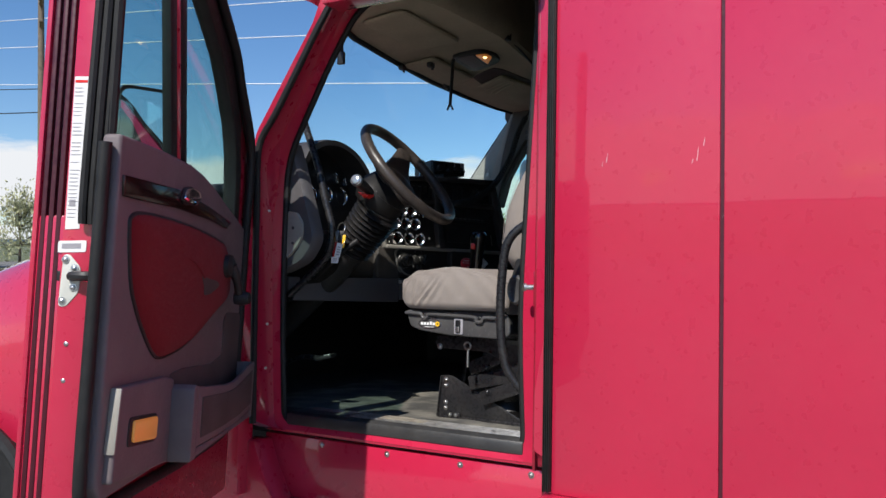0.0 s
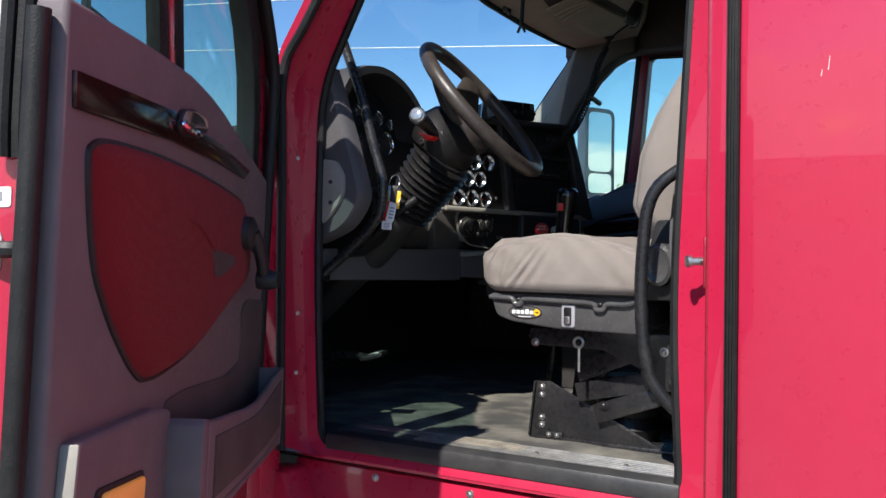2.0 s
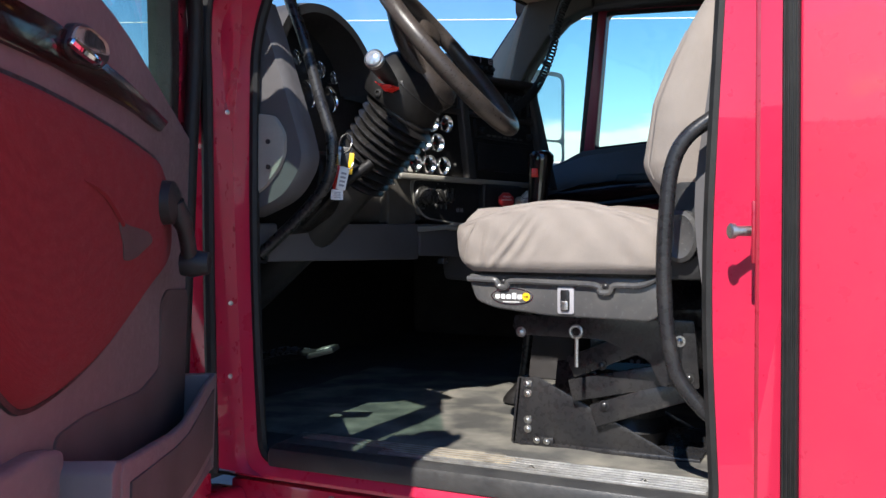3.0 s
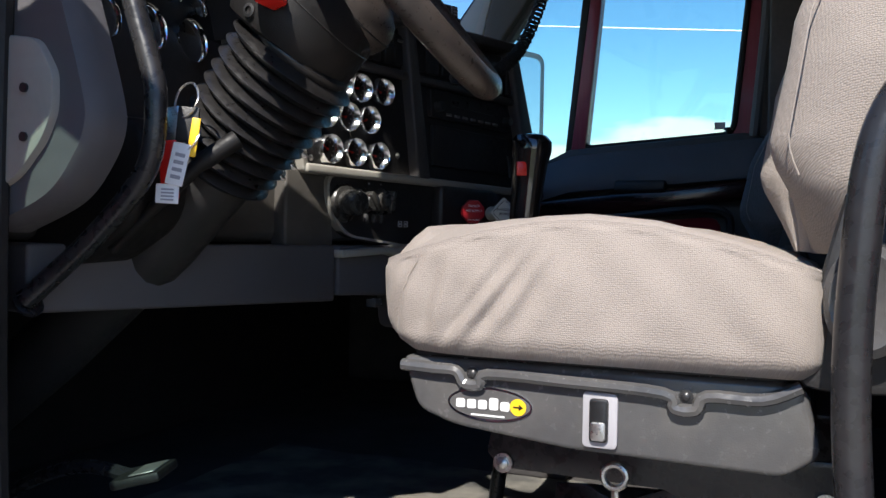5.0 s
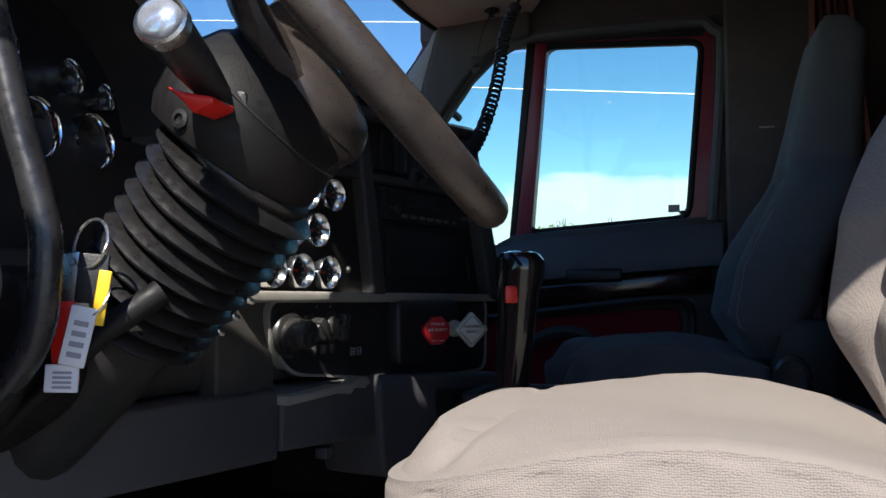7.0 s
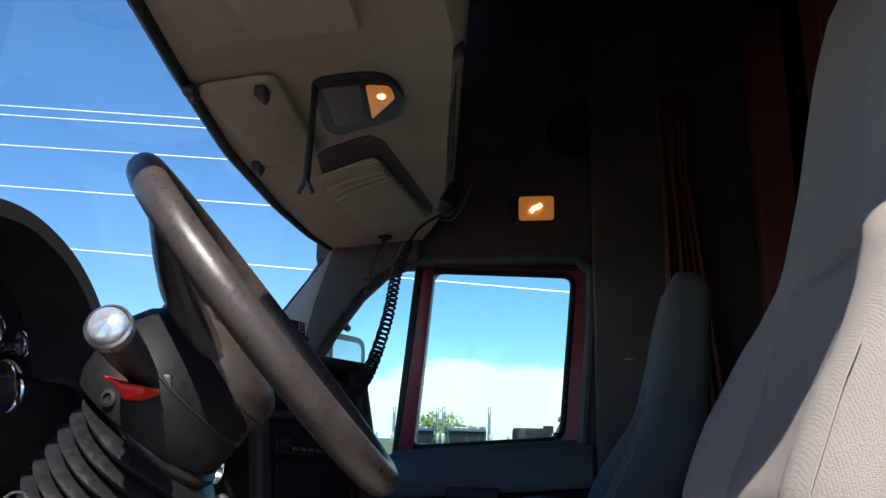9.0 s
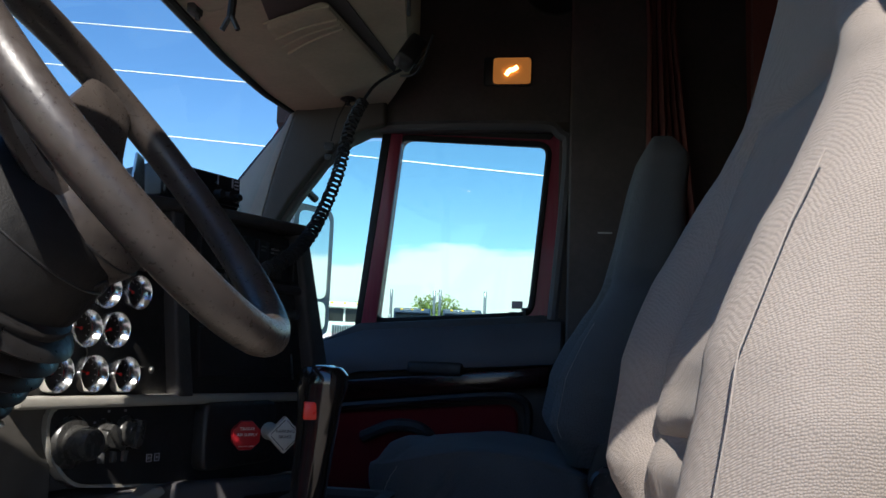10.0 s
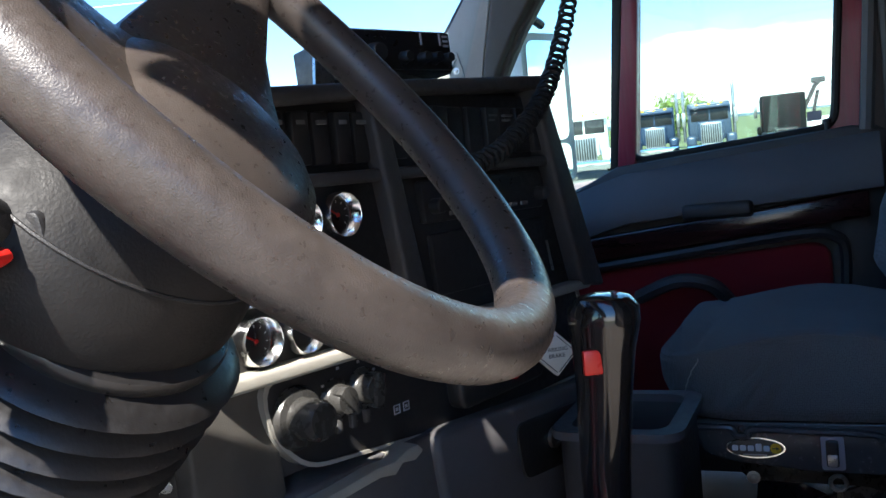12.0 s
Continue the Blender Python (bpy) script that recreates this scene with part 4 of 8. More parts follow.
prism(bm, [(-0.118, 1.92), (-0.104, 1.92), (-0.104, 1.935), (-0.118, 1.935)], on_edge, 0.0012, 0.0022)
part("print_line", bm, GREY_INK, label)
bm = bmesh.new()
prism(bm, [(-0.122, 2.198), (-0.094, 2.198), (-0.094, 2.204), (-0.122, 2.204)], on_edge, 0.0012, 0.0022)
part("print_line", bm, RED_INK, label)
bm = bmesh.new()
prism(bm, rounded([(-0.137, 1.816), (-0.072, 1.818), (-0.072, 1.844), (-0.137, 1.842)], 0.004, 2), on_edge, 0, 0.002)
badge = part("maker_label", bm, WHITE, door, "white maker's label with a dark bar")
bm = bmesh.new()
prism(bm, [(-0.128, 1.825), (-0.084, 1.826), (-0.084, 1.837), (-0.128, 1.836)], on_edge, 0.0015, 0.0028)
part("print_bar", bm, GREY_INK, badge)
bm = bmesh.new()
prism(bm, rounded([(-0.128, 1.695), (-0.110, 1.695), (-0.082, 1.728), (-0.080, 1.782), (-0.108, 1.812), (-0.122, 1.812)], 0.010, 3), on_edge, 0, 0.004, 0.001)
plate = part("catch_plate", bm, WHITE_PLASTIC, door, "pale grey catch plate with four bolts")
for s, v in ((-0.116, 1.800), (-0.094, 1.781), (-0.094, 1.738), (-0.118, 1.708)):
    bolt("bolt", on_edge(s, v, 0.004), ALONG, plate, 0.006, 0.004)
bm = bmesh.new()
tube(bm, spline([on_edge(-0.098, 1.762, 0.004), on_edge(-0.090, 1.764, 0.022), on_edge(-0.06, 1.764, 0.030), on_edge(-0.045, 1.764, 0.022)], 4), 0.011, 8)
block(bm, (-0.018, -0.014, 0.0), (0.018, 0.014, 0.022), 0.004, Matrix(((INWARD.x, 0, ALONG.x, on_edge(-0.052, 0, 0.004).x), (INWARD.y, 0, ALONG.y, on_edge(-0.052, 0, 0.004).y), (0, 1, 0, 1.764), (0, 0, 0, 1))))
part("latch", bm, BLACK, door, "black door latch")
for s, v in ((-0.103, 1.612), (-0.104, 1.530)):
    bolt("rivet", on_edge(s, v, 0), ALONG, door, 0.006, 0.004)

# ---- dashboard ----
FACE_AT = Vector((-2.19, 3.20, 0))
FACE_ALONG = Vector((0.232, 0.973, 0)).normalized()
FACE_OUT = Vector((0.973, -0.232, 0)).normalized()


def on_face(s, v, w):
    """s along the instrument face away from the driver's door, v up, w towards the seats."""
    return FACE_AT + FACE_ALONG * s + FACE_OUT * w + Vector((0, 0, v))


def face_frame(s, v, w=0.0):
    return aim(on_face(s, v, w), FACE_OUT)


dash = thing("dashboard", (-2.4, 3.4, 1.275), "charcoal and grey truck dashboard with round chrome-ringed gauges", "dashboard")
# main carcass behind the face
bm = bmesh.new()
prism(bm, [(0.0, 1.78), (0.735, 1.78), (0.735, 1.95), (0.622, 2.226), (0.30, 2.212), (0.0, 2.186)], on_face, -0.50, -0.012, 0.012)
part("carcass", bm, DASH, dash)
bm = bmesh.new()
block(bm, (-2.95, 2.66, 1.80), (-2.42, 4.60, 2.14), 0.04)
part("lower_carcass", bm, DASH, dash)
# top board with a rounded overhanging lip
bm = bmesh.new()
prism(bm, [(-0.10, 2.182), (0.10, 2.192), (0.30, 2.207), (0.650, 2.224), (0.650, 2.245), (0.30, 2.226), (0.10, 2.212), (-0.10, 2.20)], on_face, -0.55, 0.030, 0.008, 3)
part("top_board", bm, DASH, dash)
# moulded frame of the face: border, upright divider and cross bars
bm = bmesh.new()
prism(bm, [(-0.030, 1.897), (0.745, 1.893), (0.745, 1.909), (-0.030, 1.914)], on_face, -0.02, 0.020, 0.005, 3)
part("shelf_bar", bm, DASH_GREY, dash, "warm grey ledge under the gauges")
bm = bmesh.new()
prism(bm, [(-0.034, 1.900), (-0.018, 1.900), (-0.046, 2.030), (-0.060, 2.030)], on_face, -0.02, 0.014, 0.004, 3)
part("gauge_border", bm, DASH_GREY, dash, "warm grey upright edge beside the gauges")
bm = bmesh.new()
prism(bm, [(-0.060, 1.760), (0.060, 1.760), (0.050, 1.900), (-0.060, 1.905)], on_face, -0.04, -0.002, 0.006, 3)
part("side_panel", bm, DASH_TAUPE, dash, "taupe moulded panel beside the climate controls")
bm = bmesh.new()
prism(bm, [(0.282, 1.905), (0.322, 1.905), (0.262, 2.205), (0.232, 2.205)], on_face, -0.02, 0.020, 0.006, 3)
part("divider", bm, DASH, dash)
bm = bmesh.new()
prism(bm, [(0.712, 1.90), (0.788, 1.89), (0.648, 2.225), (0.610, 2.225)], on_face, -0.02, 0.024, 0.008, 3)
part("end_post", bm, DASH, dash)
bm = bmesh.new()
prism(bm, [(0.10, 2.100), (0.675, 2.105), (0.67, 2.120), (0.10, 2.116)], on_face, -0.02, 0.014, 0.005, 3)
part("cross_bar", bm, DASH, dash)
for lo, hi in (((-0.06, 1.905), (0.29, 2.108)), ((0.30, 1.900), (0.72, 2.108)), ((0.06, 2.112), (0.25, 2.200)), ((0.262, 2.115), (0.630, 2.215))):
    bm = bmesh.new()
    prism(bm, [lo, (hi[0], lo[1]), hi, (lo[0], hi[1])], on_face, -0.03, -0.004, 0.002)
    part("insert_plate", bm, BLACK, dash)


def gauge(s, v, turn, parent, r=0.0265):
    m = face_frame(s, v, -0.003)
    bm = bmesh.new()
    lathe(bm, [(r * 0.72, 0.003), (r * 0.74, 0.006), (r * 0.78, 0.008), (r * 0.94, 0.019), (r * 0.98, 0.020), (r * 1.03, 0.017), (r * 1.05, 0.0), (r * 0.72, 0.0)], m, 32)
    g = part("gauge", bm, GAUGE_RING, parent, "chrome gauge ring")
    bm = bmesh.new()
    lathe(bm, [(r * 0.735, 0.0), (r * 0.735, 0.004), (0, 0.004)], m, 28)
    part("dial", bm, DIAL, g)
    bm = bmesh.new()
    for i in range(9):
        a = radians(-130 + 260 * i / 8)
        q = m @ pose(0, 0, 0.0044, 0, 0, -math.degrees(a))
        block(bm, (-r * 0.018, r * 0.54, 0), (r * 0.018, r * 0.66, 0.0004), 0, q)
    part("scale_mark", bm, WHITE, g)
    bm = bmesh.new()
    q = m @ pose(0, 0, 0.0052, 0, 0, turn)
    block(bm, (-r * 0.035, -r * 0.12, 0), (r * 0.035, r * 0.54, 0.0008), 0, q)
    lathe(bm, [(r * 0.10, 0), (r * 0.09, 0.0018), (0, 0.002)], q, 12)
    part("needle", bm, RED_INK, g, "red needle")
    bm = bmesh.new()
    lathe(bm, [(r * 0.755, 0.0075), (0, 0.0079)], m, 24)
    part("lens", bm, DIALGLASS, g)
    return g


for s, v, turn in ((0.035, 1.944, 60), (0.100, 1.944, 75), (0.166, 1.943, 80), (0.020, 2.007, 95), (0.080, 2.007, 85), (0.137, 2.008, 110),
                   (0.002, 2.062, 70), (0.059, 2.062, 85), (0.112, 2.064, 90), (0.177, 2.066, 60)):
    gauge(s, v, turn, dash)
bm = bmesh.new()
prism(bm, [(0.055, 2.094), (0.0565, 2.094), (0.103, 1.972), (0.1015, 1.972)], on_face, -0.004, -0.0025)
part("panel_joint", bm, DASH_GREY, dash)
for s, v in ((-0.005, 1.925), (0.235, 1.950)):
    bolt("screw", on_face(s, v, 0.0), FACE_OUT, dash, 0.004, 0.003)

# rocker switch rows at the top
for i in range(5):
    bm = bmesh.new()
    s = 0.082 + i * 0.034
    prism(bm, [(s, 2.125), (s + 0.026, 2.126), (s + 0.026, 2.188), (s, 2.187)], on_face, -0.006, 0.004 + 0.004 * (i % 2), 0.003)
    part("switch", bm, BLACK, dash)
    bm = bmesh.new()
    prism(bm, [(s + 0.006, 2.172), (s + 0.019, 2.172), (s + 0.019, 2.177), (s + 0.006, 2.177)], on_face, 0.003, 0.0088)
    part("switch_mark", bm, MARK_DIM, dash)
for i in range(9):
    bm = bmesh.new()
    s = 0.285 + i * 0.042
    prism(bm, [(s, 2.128), (s + 0.034, 2.128), (s + 0.034, 2.196), (s, 2.196)], on_face, -0.006, 0.003 + 0.003 * (i % 3), 0.003)
    part("switch", bm, BLACK, dash)
    if i > 4:
        bm = bmesh.new()
        for dv in (0, 0.007):
            prism(bm, [(s + 0.006, 2.182 - dv), (s + 0.027 - dv, 2.182 - dv), (s + 0.027 - dv, 2.185 - dv), (s + 0.006, 2.185 - dv)], on_face, 0.003, 0.0100)
        part("switch_mark", bm, MARK_DIM, dash)

# radio in the centre column
bm = bmesh.new()
prism(bm, rounded([(0.335, 2.040), (0.635, 2.040), (0.630, 2.098), (0.330, 2.098)], 0.006, 2), on_face, -0.006, 0.008, 0.003)
radio = part("radio", bm, BLACK, dash, "black radio with small keys")
for s in (0.352, 0.618):
    bm = bmesh.new()
    lathe(bm, [(0.011, 0), (0.010, 0.016), (0.008, 0.018), (0, 0.018)], face_frame(s, 2.062, 0.007), 16)
    part("knob", bm, BLACK, radio)
bm = bmesh.new()
prism(bm, [(0.40, 2.070), (0.57, 2.070), (0.57, 2.090), (0.40, 2.090)], on_face, 0.007, 0.009)
part("display", bm, DIAL, radio)
for i in range(7):
    bm = bmesh.new()
    s = 0.385 + i * 0.030
    prism(bm, [(s, 2.047), (s + 0.018, 2.047), (s + 0.018, 2.053), (s, 2.053)], on_face, 0.006, 0.011, 0.001)
    part("key", bm, MARK_DIM, radio)
bm = bmesh.new()
prism(bm, [(0.350, 1.94), (0.640, 1.94), (0.635, 2.025), (0.345, 2.025)], on_face, -0.006, 0.004, 0.004)
part("blank_plate", bm, BLACK, dash)
# Bright steel sliver drawn in as a glint by the plate's edge.
bm = bmesh.new()
prism(bm, [(0.648, 1.935), (0.652, 1.935), (0.640, 1.985), (0.637, 1.985)], on_face, 0.002, 0.005)
part("edge_glint", bm, STEEL, dash)

# climate panel: grey surround, black plate and three knobs
bm = bmesh.new()
ring(bm, rounded([(0.034, 1.898), (0.72, 1.900), (0.715, 1.755), (0.45, 1.755), (0.085, 1.792), (0.040, 1.84)], 0.03, 4),
     rounded([(0.028, 1.903), (0.726, 1.904), (0.720, 1.751), (0.45, 1.751), (0.081, 1.788), (0.035, 1.838)], 0.03, 4), on_face, -0.03, 0.007)
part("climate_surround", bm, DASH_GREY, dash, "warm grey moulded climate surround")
bm = bmesh.new()
prism(bm, rounded([(0.030, 1.902), (0.725, 1.904), (0.72, 1.750), (0.45, 1.750), (0.080, 1.788), (0.036, 1.84)], 0.03, 4), on_face, -0.02, 0.004, 0.003)
part("climate_plate", bm, BLACK, dash)


def knob(s, v, r, h, pointer, name="knob"):
    bm = bmesh.new()
    lathe(bm, [(0, 0), (r * 1.45, 0), (r * 1.45, 0.003), (r * 1.15, 0.006), (r * 1.05, 0.010), (r, h * 0.85), (r * 0.9, h), (0, h)], face_frame(s, v, 0.003), 28)
    k = part(name, bm, KNOB, dash)
    if pointer:
        bm = bmesh.new()
        block(bm, (-r * 0.35, -r * 1.15, h * 0.55), (r * 0.35, r * 1.15, h * 1.25), 0.002, face_frame(s, v, 0.003) @ pose(0, 0, 0, 0, 0, pointer))
        part("pointer", bm, KNOB, k)
    return k


bm = bmesh.new()
lathe(bm, [(0, 0), (0.036, 0), (0.036, 0.004), (0.032, 0.010), (0.024, 0.012), (0.0225, 0.040), (0.019, 0.046), (0, 0.047)], face_frame(0.077, 1.850, 0.003), 36)
part("headlamp_knob", bm, KNOB, dash, "large grey turn knob")
knob(0.138, 1.855, 0.017, 0.024, 40)
knob(0.185, 1.856, 0.018, 0.026, -12)
for i in range(7):
    bm = bmesh.new()
    a = radians(-60 + 40 * i) if i < 5 else 0
    if i < 5:
        s, v = 0.162 + 0.050 * math.sin(a), 1.856 + 0.034 * math.cos(a)
        prism(bm, [(s, v), (s + 0.004, v), (s + 0.004, v + 0.003), (s, v + 0.003)], on_face, 0.003, 0.0052)
    else:
        s = 0.236 + (i - 5) * 0.018
        ring(bm, [(s + 0.0015, 1.8105), (s + 0.0105, 1.8105), (s + 0.0105, 1.8195), (s + 0.0015, 1.8195)], [(s, 1.809), (s + 0.012, 1.809), (s + 0.012, 1.821), (s, 1.821)], on_face, 0.003, 0.0048)
        prism(bm, [(s + 0.004, 1.813), (s + 0.008, 1.813), (s + 0.008, 1.817), (s + 0.004, 1.817)], on_face, 0.003, 0.0048)
    part("panel_mark", bm, GREY_INK, dash)
for s in (0.132, 0.156, 0.180):
    bm = bmesh.new()
    prism(bm, [(s, 1.815), (s + 0.010, 1.815), (s + 0.010, 1.832), (s, 1.832)], on_face, 0.003, 0.010, 0.002)
    part("key", bm, PAN, dash)

# air brake valves on a boss turned towards the driver
VALVE_OUT = Vector((0.62, -0.78, 0)).normalized()
RED_AT, WHITE_AT = Vector((-2.021, 3.560, 1.845)), Vector((-1.972, 3.612, 1.845))
bm = bmesh.new()
prism(bm, rounded([(0.345, 1.785), (0.560, 1.785), (0.560, 1.898), (0.345, 1.898)], 0.02, 3), on_face, 0.0, 0.030, 0.008, 3)
part("valve_boss", bm, BLACK, dash)
bm = bmesh.new()
lathe(bm, [(0.016, -0.030), (0.011, 0.0), (0.010, 0.030), (0.014, 0.034), (0.023, 0.038), (0.0265, 0.042), (0.025, 0.049), (0, 0.051)], aim(RED_AT - VALVE_OUT * 0.051, VALVE_OUT) @ pose(0, 0, 0, 0, 0, 22.5), 8)
valve = part("air_valve", bm, VALVE_RED, dash, "red eight-sided trailer air supply knob")
m = aim(RED_AT + VALVE_OUT * 0.0006, VALVE_OUT)
SIGN = bpy.data.materials.new("white_letters")
SIGN.use_nodes = True
SIGN.node_tree.nodes["Principled BSDF"].inputs["Base Color"].default_value = (0.75, 0.74, 0.72, 1)
SIGN.node_tree.nodes["Principled BSDF"].inputs["Roughness"].default_value = 0.5


def words(name, text, size, m, mat, parent, label=""):
    cu = bpy.data.curves.new(name, "FONT")
    cu.body, cu.size, cu.align_x, cu.align_y, cu.extrude = text, size, "CENTER", "CENTER", 0.0003
    tmp = bpy.data.objects.new(name, cu)
    me = bpy.data.meshes.new_from_object(tmp)
    bpy.data.objects.remove(tmp)
    bpy.data.curves.remove(cu)
    me.transform(m)
    me.materials.clear()
    me.materials.append(mat)
    ob = new(name, me)
    ob.parent = parent
    if parent.data is None:
        ob.matrix_parent_inverse = parent.matrix_basis.inverted()
    return tagged(ob, label)


for dv, text in ((0.0115, "TRAILER"), (0.0015, "AIR SUPPLY"), (-0.0175, "PUSH TO SUPPLY")):
    words("lettering", text, 0.0070 if dv > -0.01 else 0.0036, m @ pose(0, dv, 0.0), SIGN, valve)
bm = bmesh.new()
lathe(bm, [(0.016, -0.020), (0.011, 0.0), (0.011, 0.045), (0.014, 0.050), (0, 0.050)], aim(WHITE_AT - VALVE_OUT * 0.062, VALVE_OUT), 20)
valve = part("air_valve", bm, WHITE_PLASTIC, dash, "white diamond parking brake knob")
bm = bmesh.new()
block(bm, (-0.023, -0.023, 0.048), (0.023, 0.023, 0.062), 0.003, aim(WHITE_AT - VALVE_OUT * 0.062, VALVE_OUT) @ pose(0, 0, 0, 0, 0, 45))
part("handle", bm, WHITE_PLASTIC, valve)
m = aim(WHITE_AT + VALVE_OUT * 0.0006, VALVE_OUT)
INK = material("black_letters", (0.03, 0.03, 0.03), 0.5)
for dv, text in ((0.006, "PARKING"), (-0.003, "BRAKE")):
    words("lettering", text, 0.008, m @ pose(0, dv, 0.0), INK, valve)
for i in range(4):
    bm = bmesh.new()
    block(bm, (-0.017, 0.0185, -0.0005), (0.017, 0.0195, 0.0004), 0, m @ pose(0, 0, 0, 0, 0, 45 + 90 * i))
    part("print_line", bm, INK, valve)
bm = bmesh.new()
prism(bm, [(0.355, 1.884), (0.575, 1.886), (0.575, 1.888), (0.355, 1.886)], on_face, 0.003, 0.0048)
part("print_line", bm, GREY_INK, dash)

# lower knee panels and glovebox edge
for lo, hi in (((-0.52, 1.672), (0.045, 1.772)), ((0.052, 1.672), (0.30, 1.772))):
    bm = bmesh.new()
    prism(bm, [(lo[0], lo[1] + 0.01), (hi[0], lo[1]), (hi[0], hi[1]), (lo[0], hi[1])], on_face, -0.12, 0.018, 0.006, 3)
    part("knee_panel", bm, KNEE, dash, "blue-grey knee panel")
bm = bmesh.new()
prism(bm, [(0.040, 1.764), (0.10, 1.766), (0.16, 1.770), (0.19, 1.768), (0.215, 1.776), (0.235, 1.776), (0.245, 1.766), (0.228, 1.758), (0.205, 1.762), (0.19, 1.752), (0.165, 1.757), (0.04, 1.750)], on_face, 0.0, 0.040, 0.003)
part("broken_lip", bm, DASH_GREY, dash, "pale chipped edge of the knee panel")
bm = bmesh.new()
prism(bm, [(-0.62, 1.775), (0.04, 1.775), (0.01, 1.86), (0.0, 1.93), (-0.10, 1.96), (-0.62, 1.96)], on_face, -0.25, -0.03, 0.02, 3)
part("column_cover", bm, DASH_TAUPE, dash)
bm = bmesh.new()
block(bm, (-2.155, 3.345, 1.655), (-2.135, 3.375, 1.672), 0.002)
part("latch_tab", bm, PAN, dash)
bm = bmesh.new()
prism(bm, rounded([(0.28, 1.775), (0.74, 1.745), (0.74, 1.56), (0.30, 1.60)], 0.02, 3), on_face, -0.10, 0.030, 0.010, 3)
part("centre_tray", bm, KNEE, dash)
bm = bmesh.new()
prism(bm, rounded([(0.46, 1.735), (0.68, 1.722), (0.67, 1.632), (0.47, 1.65)], 0.02, 3), on_face, 0.028, 0.034, 0.002)
socket = part("socket_plate", bm, BLACK, dash)
bm = bmesh.new()
lathe(bm, [(0, 0), (0.016, 0), (0.016, 0.006), (0.011, 0.008), (0.011, 0.004), (0, 0.004)], face_frame(0.555, 1.690, 0.034), 20)
part("power_socket", bm, STEEL, socket)

# hooded instrument cluster in front of the wheel
bm = bmesh.new()
rows = []
arch = [(2.66, 2.12), (2.685, 2.215), (2.735, 2.283), (2.81, 2.318), (2.90, 2.326), (2.99, 2.304), (3.06, 2.264), (3.11, 2.212), (3.135, 2.15)]
line = flat_spline(arch, 5, False)
under = [(q[0] + (2.91 - q[0]) * 0.07, q[1] - 0.022) for q in line]
loop = line + under[::-1]
for x, g in ((-2.62, 0.72), (-2.47, 0.92), (-2.31, 1.0), (-2.260, 1.0), (-2.240, 0.985)):
    rows.append([(x, 2.925 + (y - 2.91) * g, 2.12 + (z - 2.12) * g * 0.94) for y, z in loop])
loft(bm, rows)
part("cluster_hood", bm, DASH, dash, "arched charcoal hood over the instrument cluster")
bm = bmesh.new()
prism(bm, [(y + 0.012, 2.12 + (z - 2.12) * 0.92) for y, z in line] + [(3.16, 1.90), (2.66, 1.90)], lambda u, v, w: (-2.35 + w, u, v), -0.02, 0.0, 0.0)
cluster = part("cluster_face", bm, BLACK, dash)
for y, z, r in ((2.945, 2.105, 0.036), (3.045, 2.105, 0.036), (2.998, 2.178, 0.022), (3.062, 2.165, 0.018), (2.85, 2.10, 0.032), (2.77, 2.12, 0.024), (2.89, 2.19, 0.02)):
    m = aim((-2.348, y, z), (1, 0, 0.1))
    bm = bmesh.new()
    lathe(bm, [(r * 0.86, 0.002), (r * 0.90, 0.018), (r, 0.022), (r * 1.05, 0.015), (r * 1.05, 0), (r * 0.86, 0)], m, 28)
    g = part("gauge", bm, CHROME, cluster, "chrome gauge ring")
    bm = bmesh.new()
    lathe(bm, [(r * 0.88, 0.0), (r * 0.88, 0.006), (0, 0.006)], m, 24)
    part("dial", bm, DIAL, g)
# end of the dash by the door: pale cover with two holes and the dark swept trim round it
bm = bmesh.new()
prism(bm, rounded([(-2.262, 2.015), (-2.186, 2.004), (-2.160, 1.965), (-2.160, 1.920), (-2.176, 1.888), (-2.212, 1.850), (-2.262, 1.822)], 0.012, 3), side_y(2.606), -0.004, 0.03, 0.004)
cover = part("end_cover", bm, DASH_GREY, dash, "pale grey fuse cover with two screw holes")
for z in (1.893, 1.948):
    bm = bmesh.new()
    lathe(bm, [(0, 0), (0.0055, 0), (0.0055, 0.003), (0, 0.003)], aim((-2.200, 2.6015, z), (0, -1, 0)), 12)
    part("screw_hole", bm, BLACK, cover)
bm = bmesh.new()
sweep = spline([(-2.225, 2.63, 2.26), (-2.198, 2.63, 2.19), (-2.148, 2.63, 2.045), (-2.116, 2.63, 1.945), (-2.112, 2.63, 1.905), (-2.130, 2.63, 1.866), (-2.172, 2.63, 1.822), (-2.26, 2.63, 1.785)], 6)
rows = []
for q in sweep:
    c = Vector((-2.36, 2.63, 1.95))
    o = q - c
    rows.append([c + o * 0.60 + Vector((0, -0.018, 0)), c + o * 0.95 + Vector((0, -0.016, 0)), c + o * 0.985 + Vector((0, -0.006, 0)), c + o + Vector((0, 0.012, 0)), c + o * 1.0 + Vector((0, 0.035, 0)), c + o * 0.60 + Vector((0, 0.035, 0))])
loft(bm, rows)
part("end_trim", bm, KNEE, dash, "grey swept trim at the end of the dash")
bm = bmesh.new()
prism(bm, rounded([(-2.62, 1.935), (-2.17, 1.935), (-2.150, 1.90), (-2.170, 1.80), (-2.26, 1.745), (-2.62, 1.72)], 0.03, 4), side_y(2.740), 0, 0.10, 0.012, 3)
part("end_body", bm, SHROUD, dash, "brown-grey moulded lower end panel")
bm = bmesh.new()
block(bm, (-2.95, 2.66, 1.93), (-2.335, 3.30, 2.13), 0.03)
part("cluster_base", bm, DASH, dash)

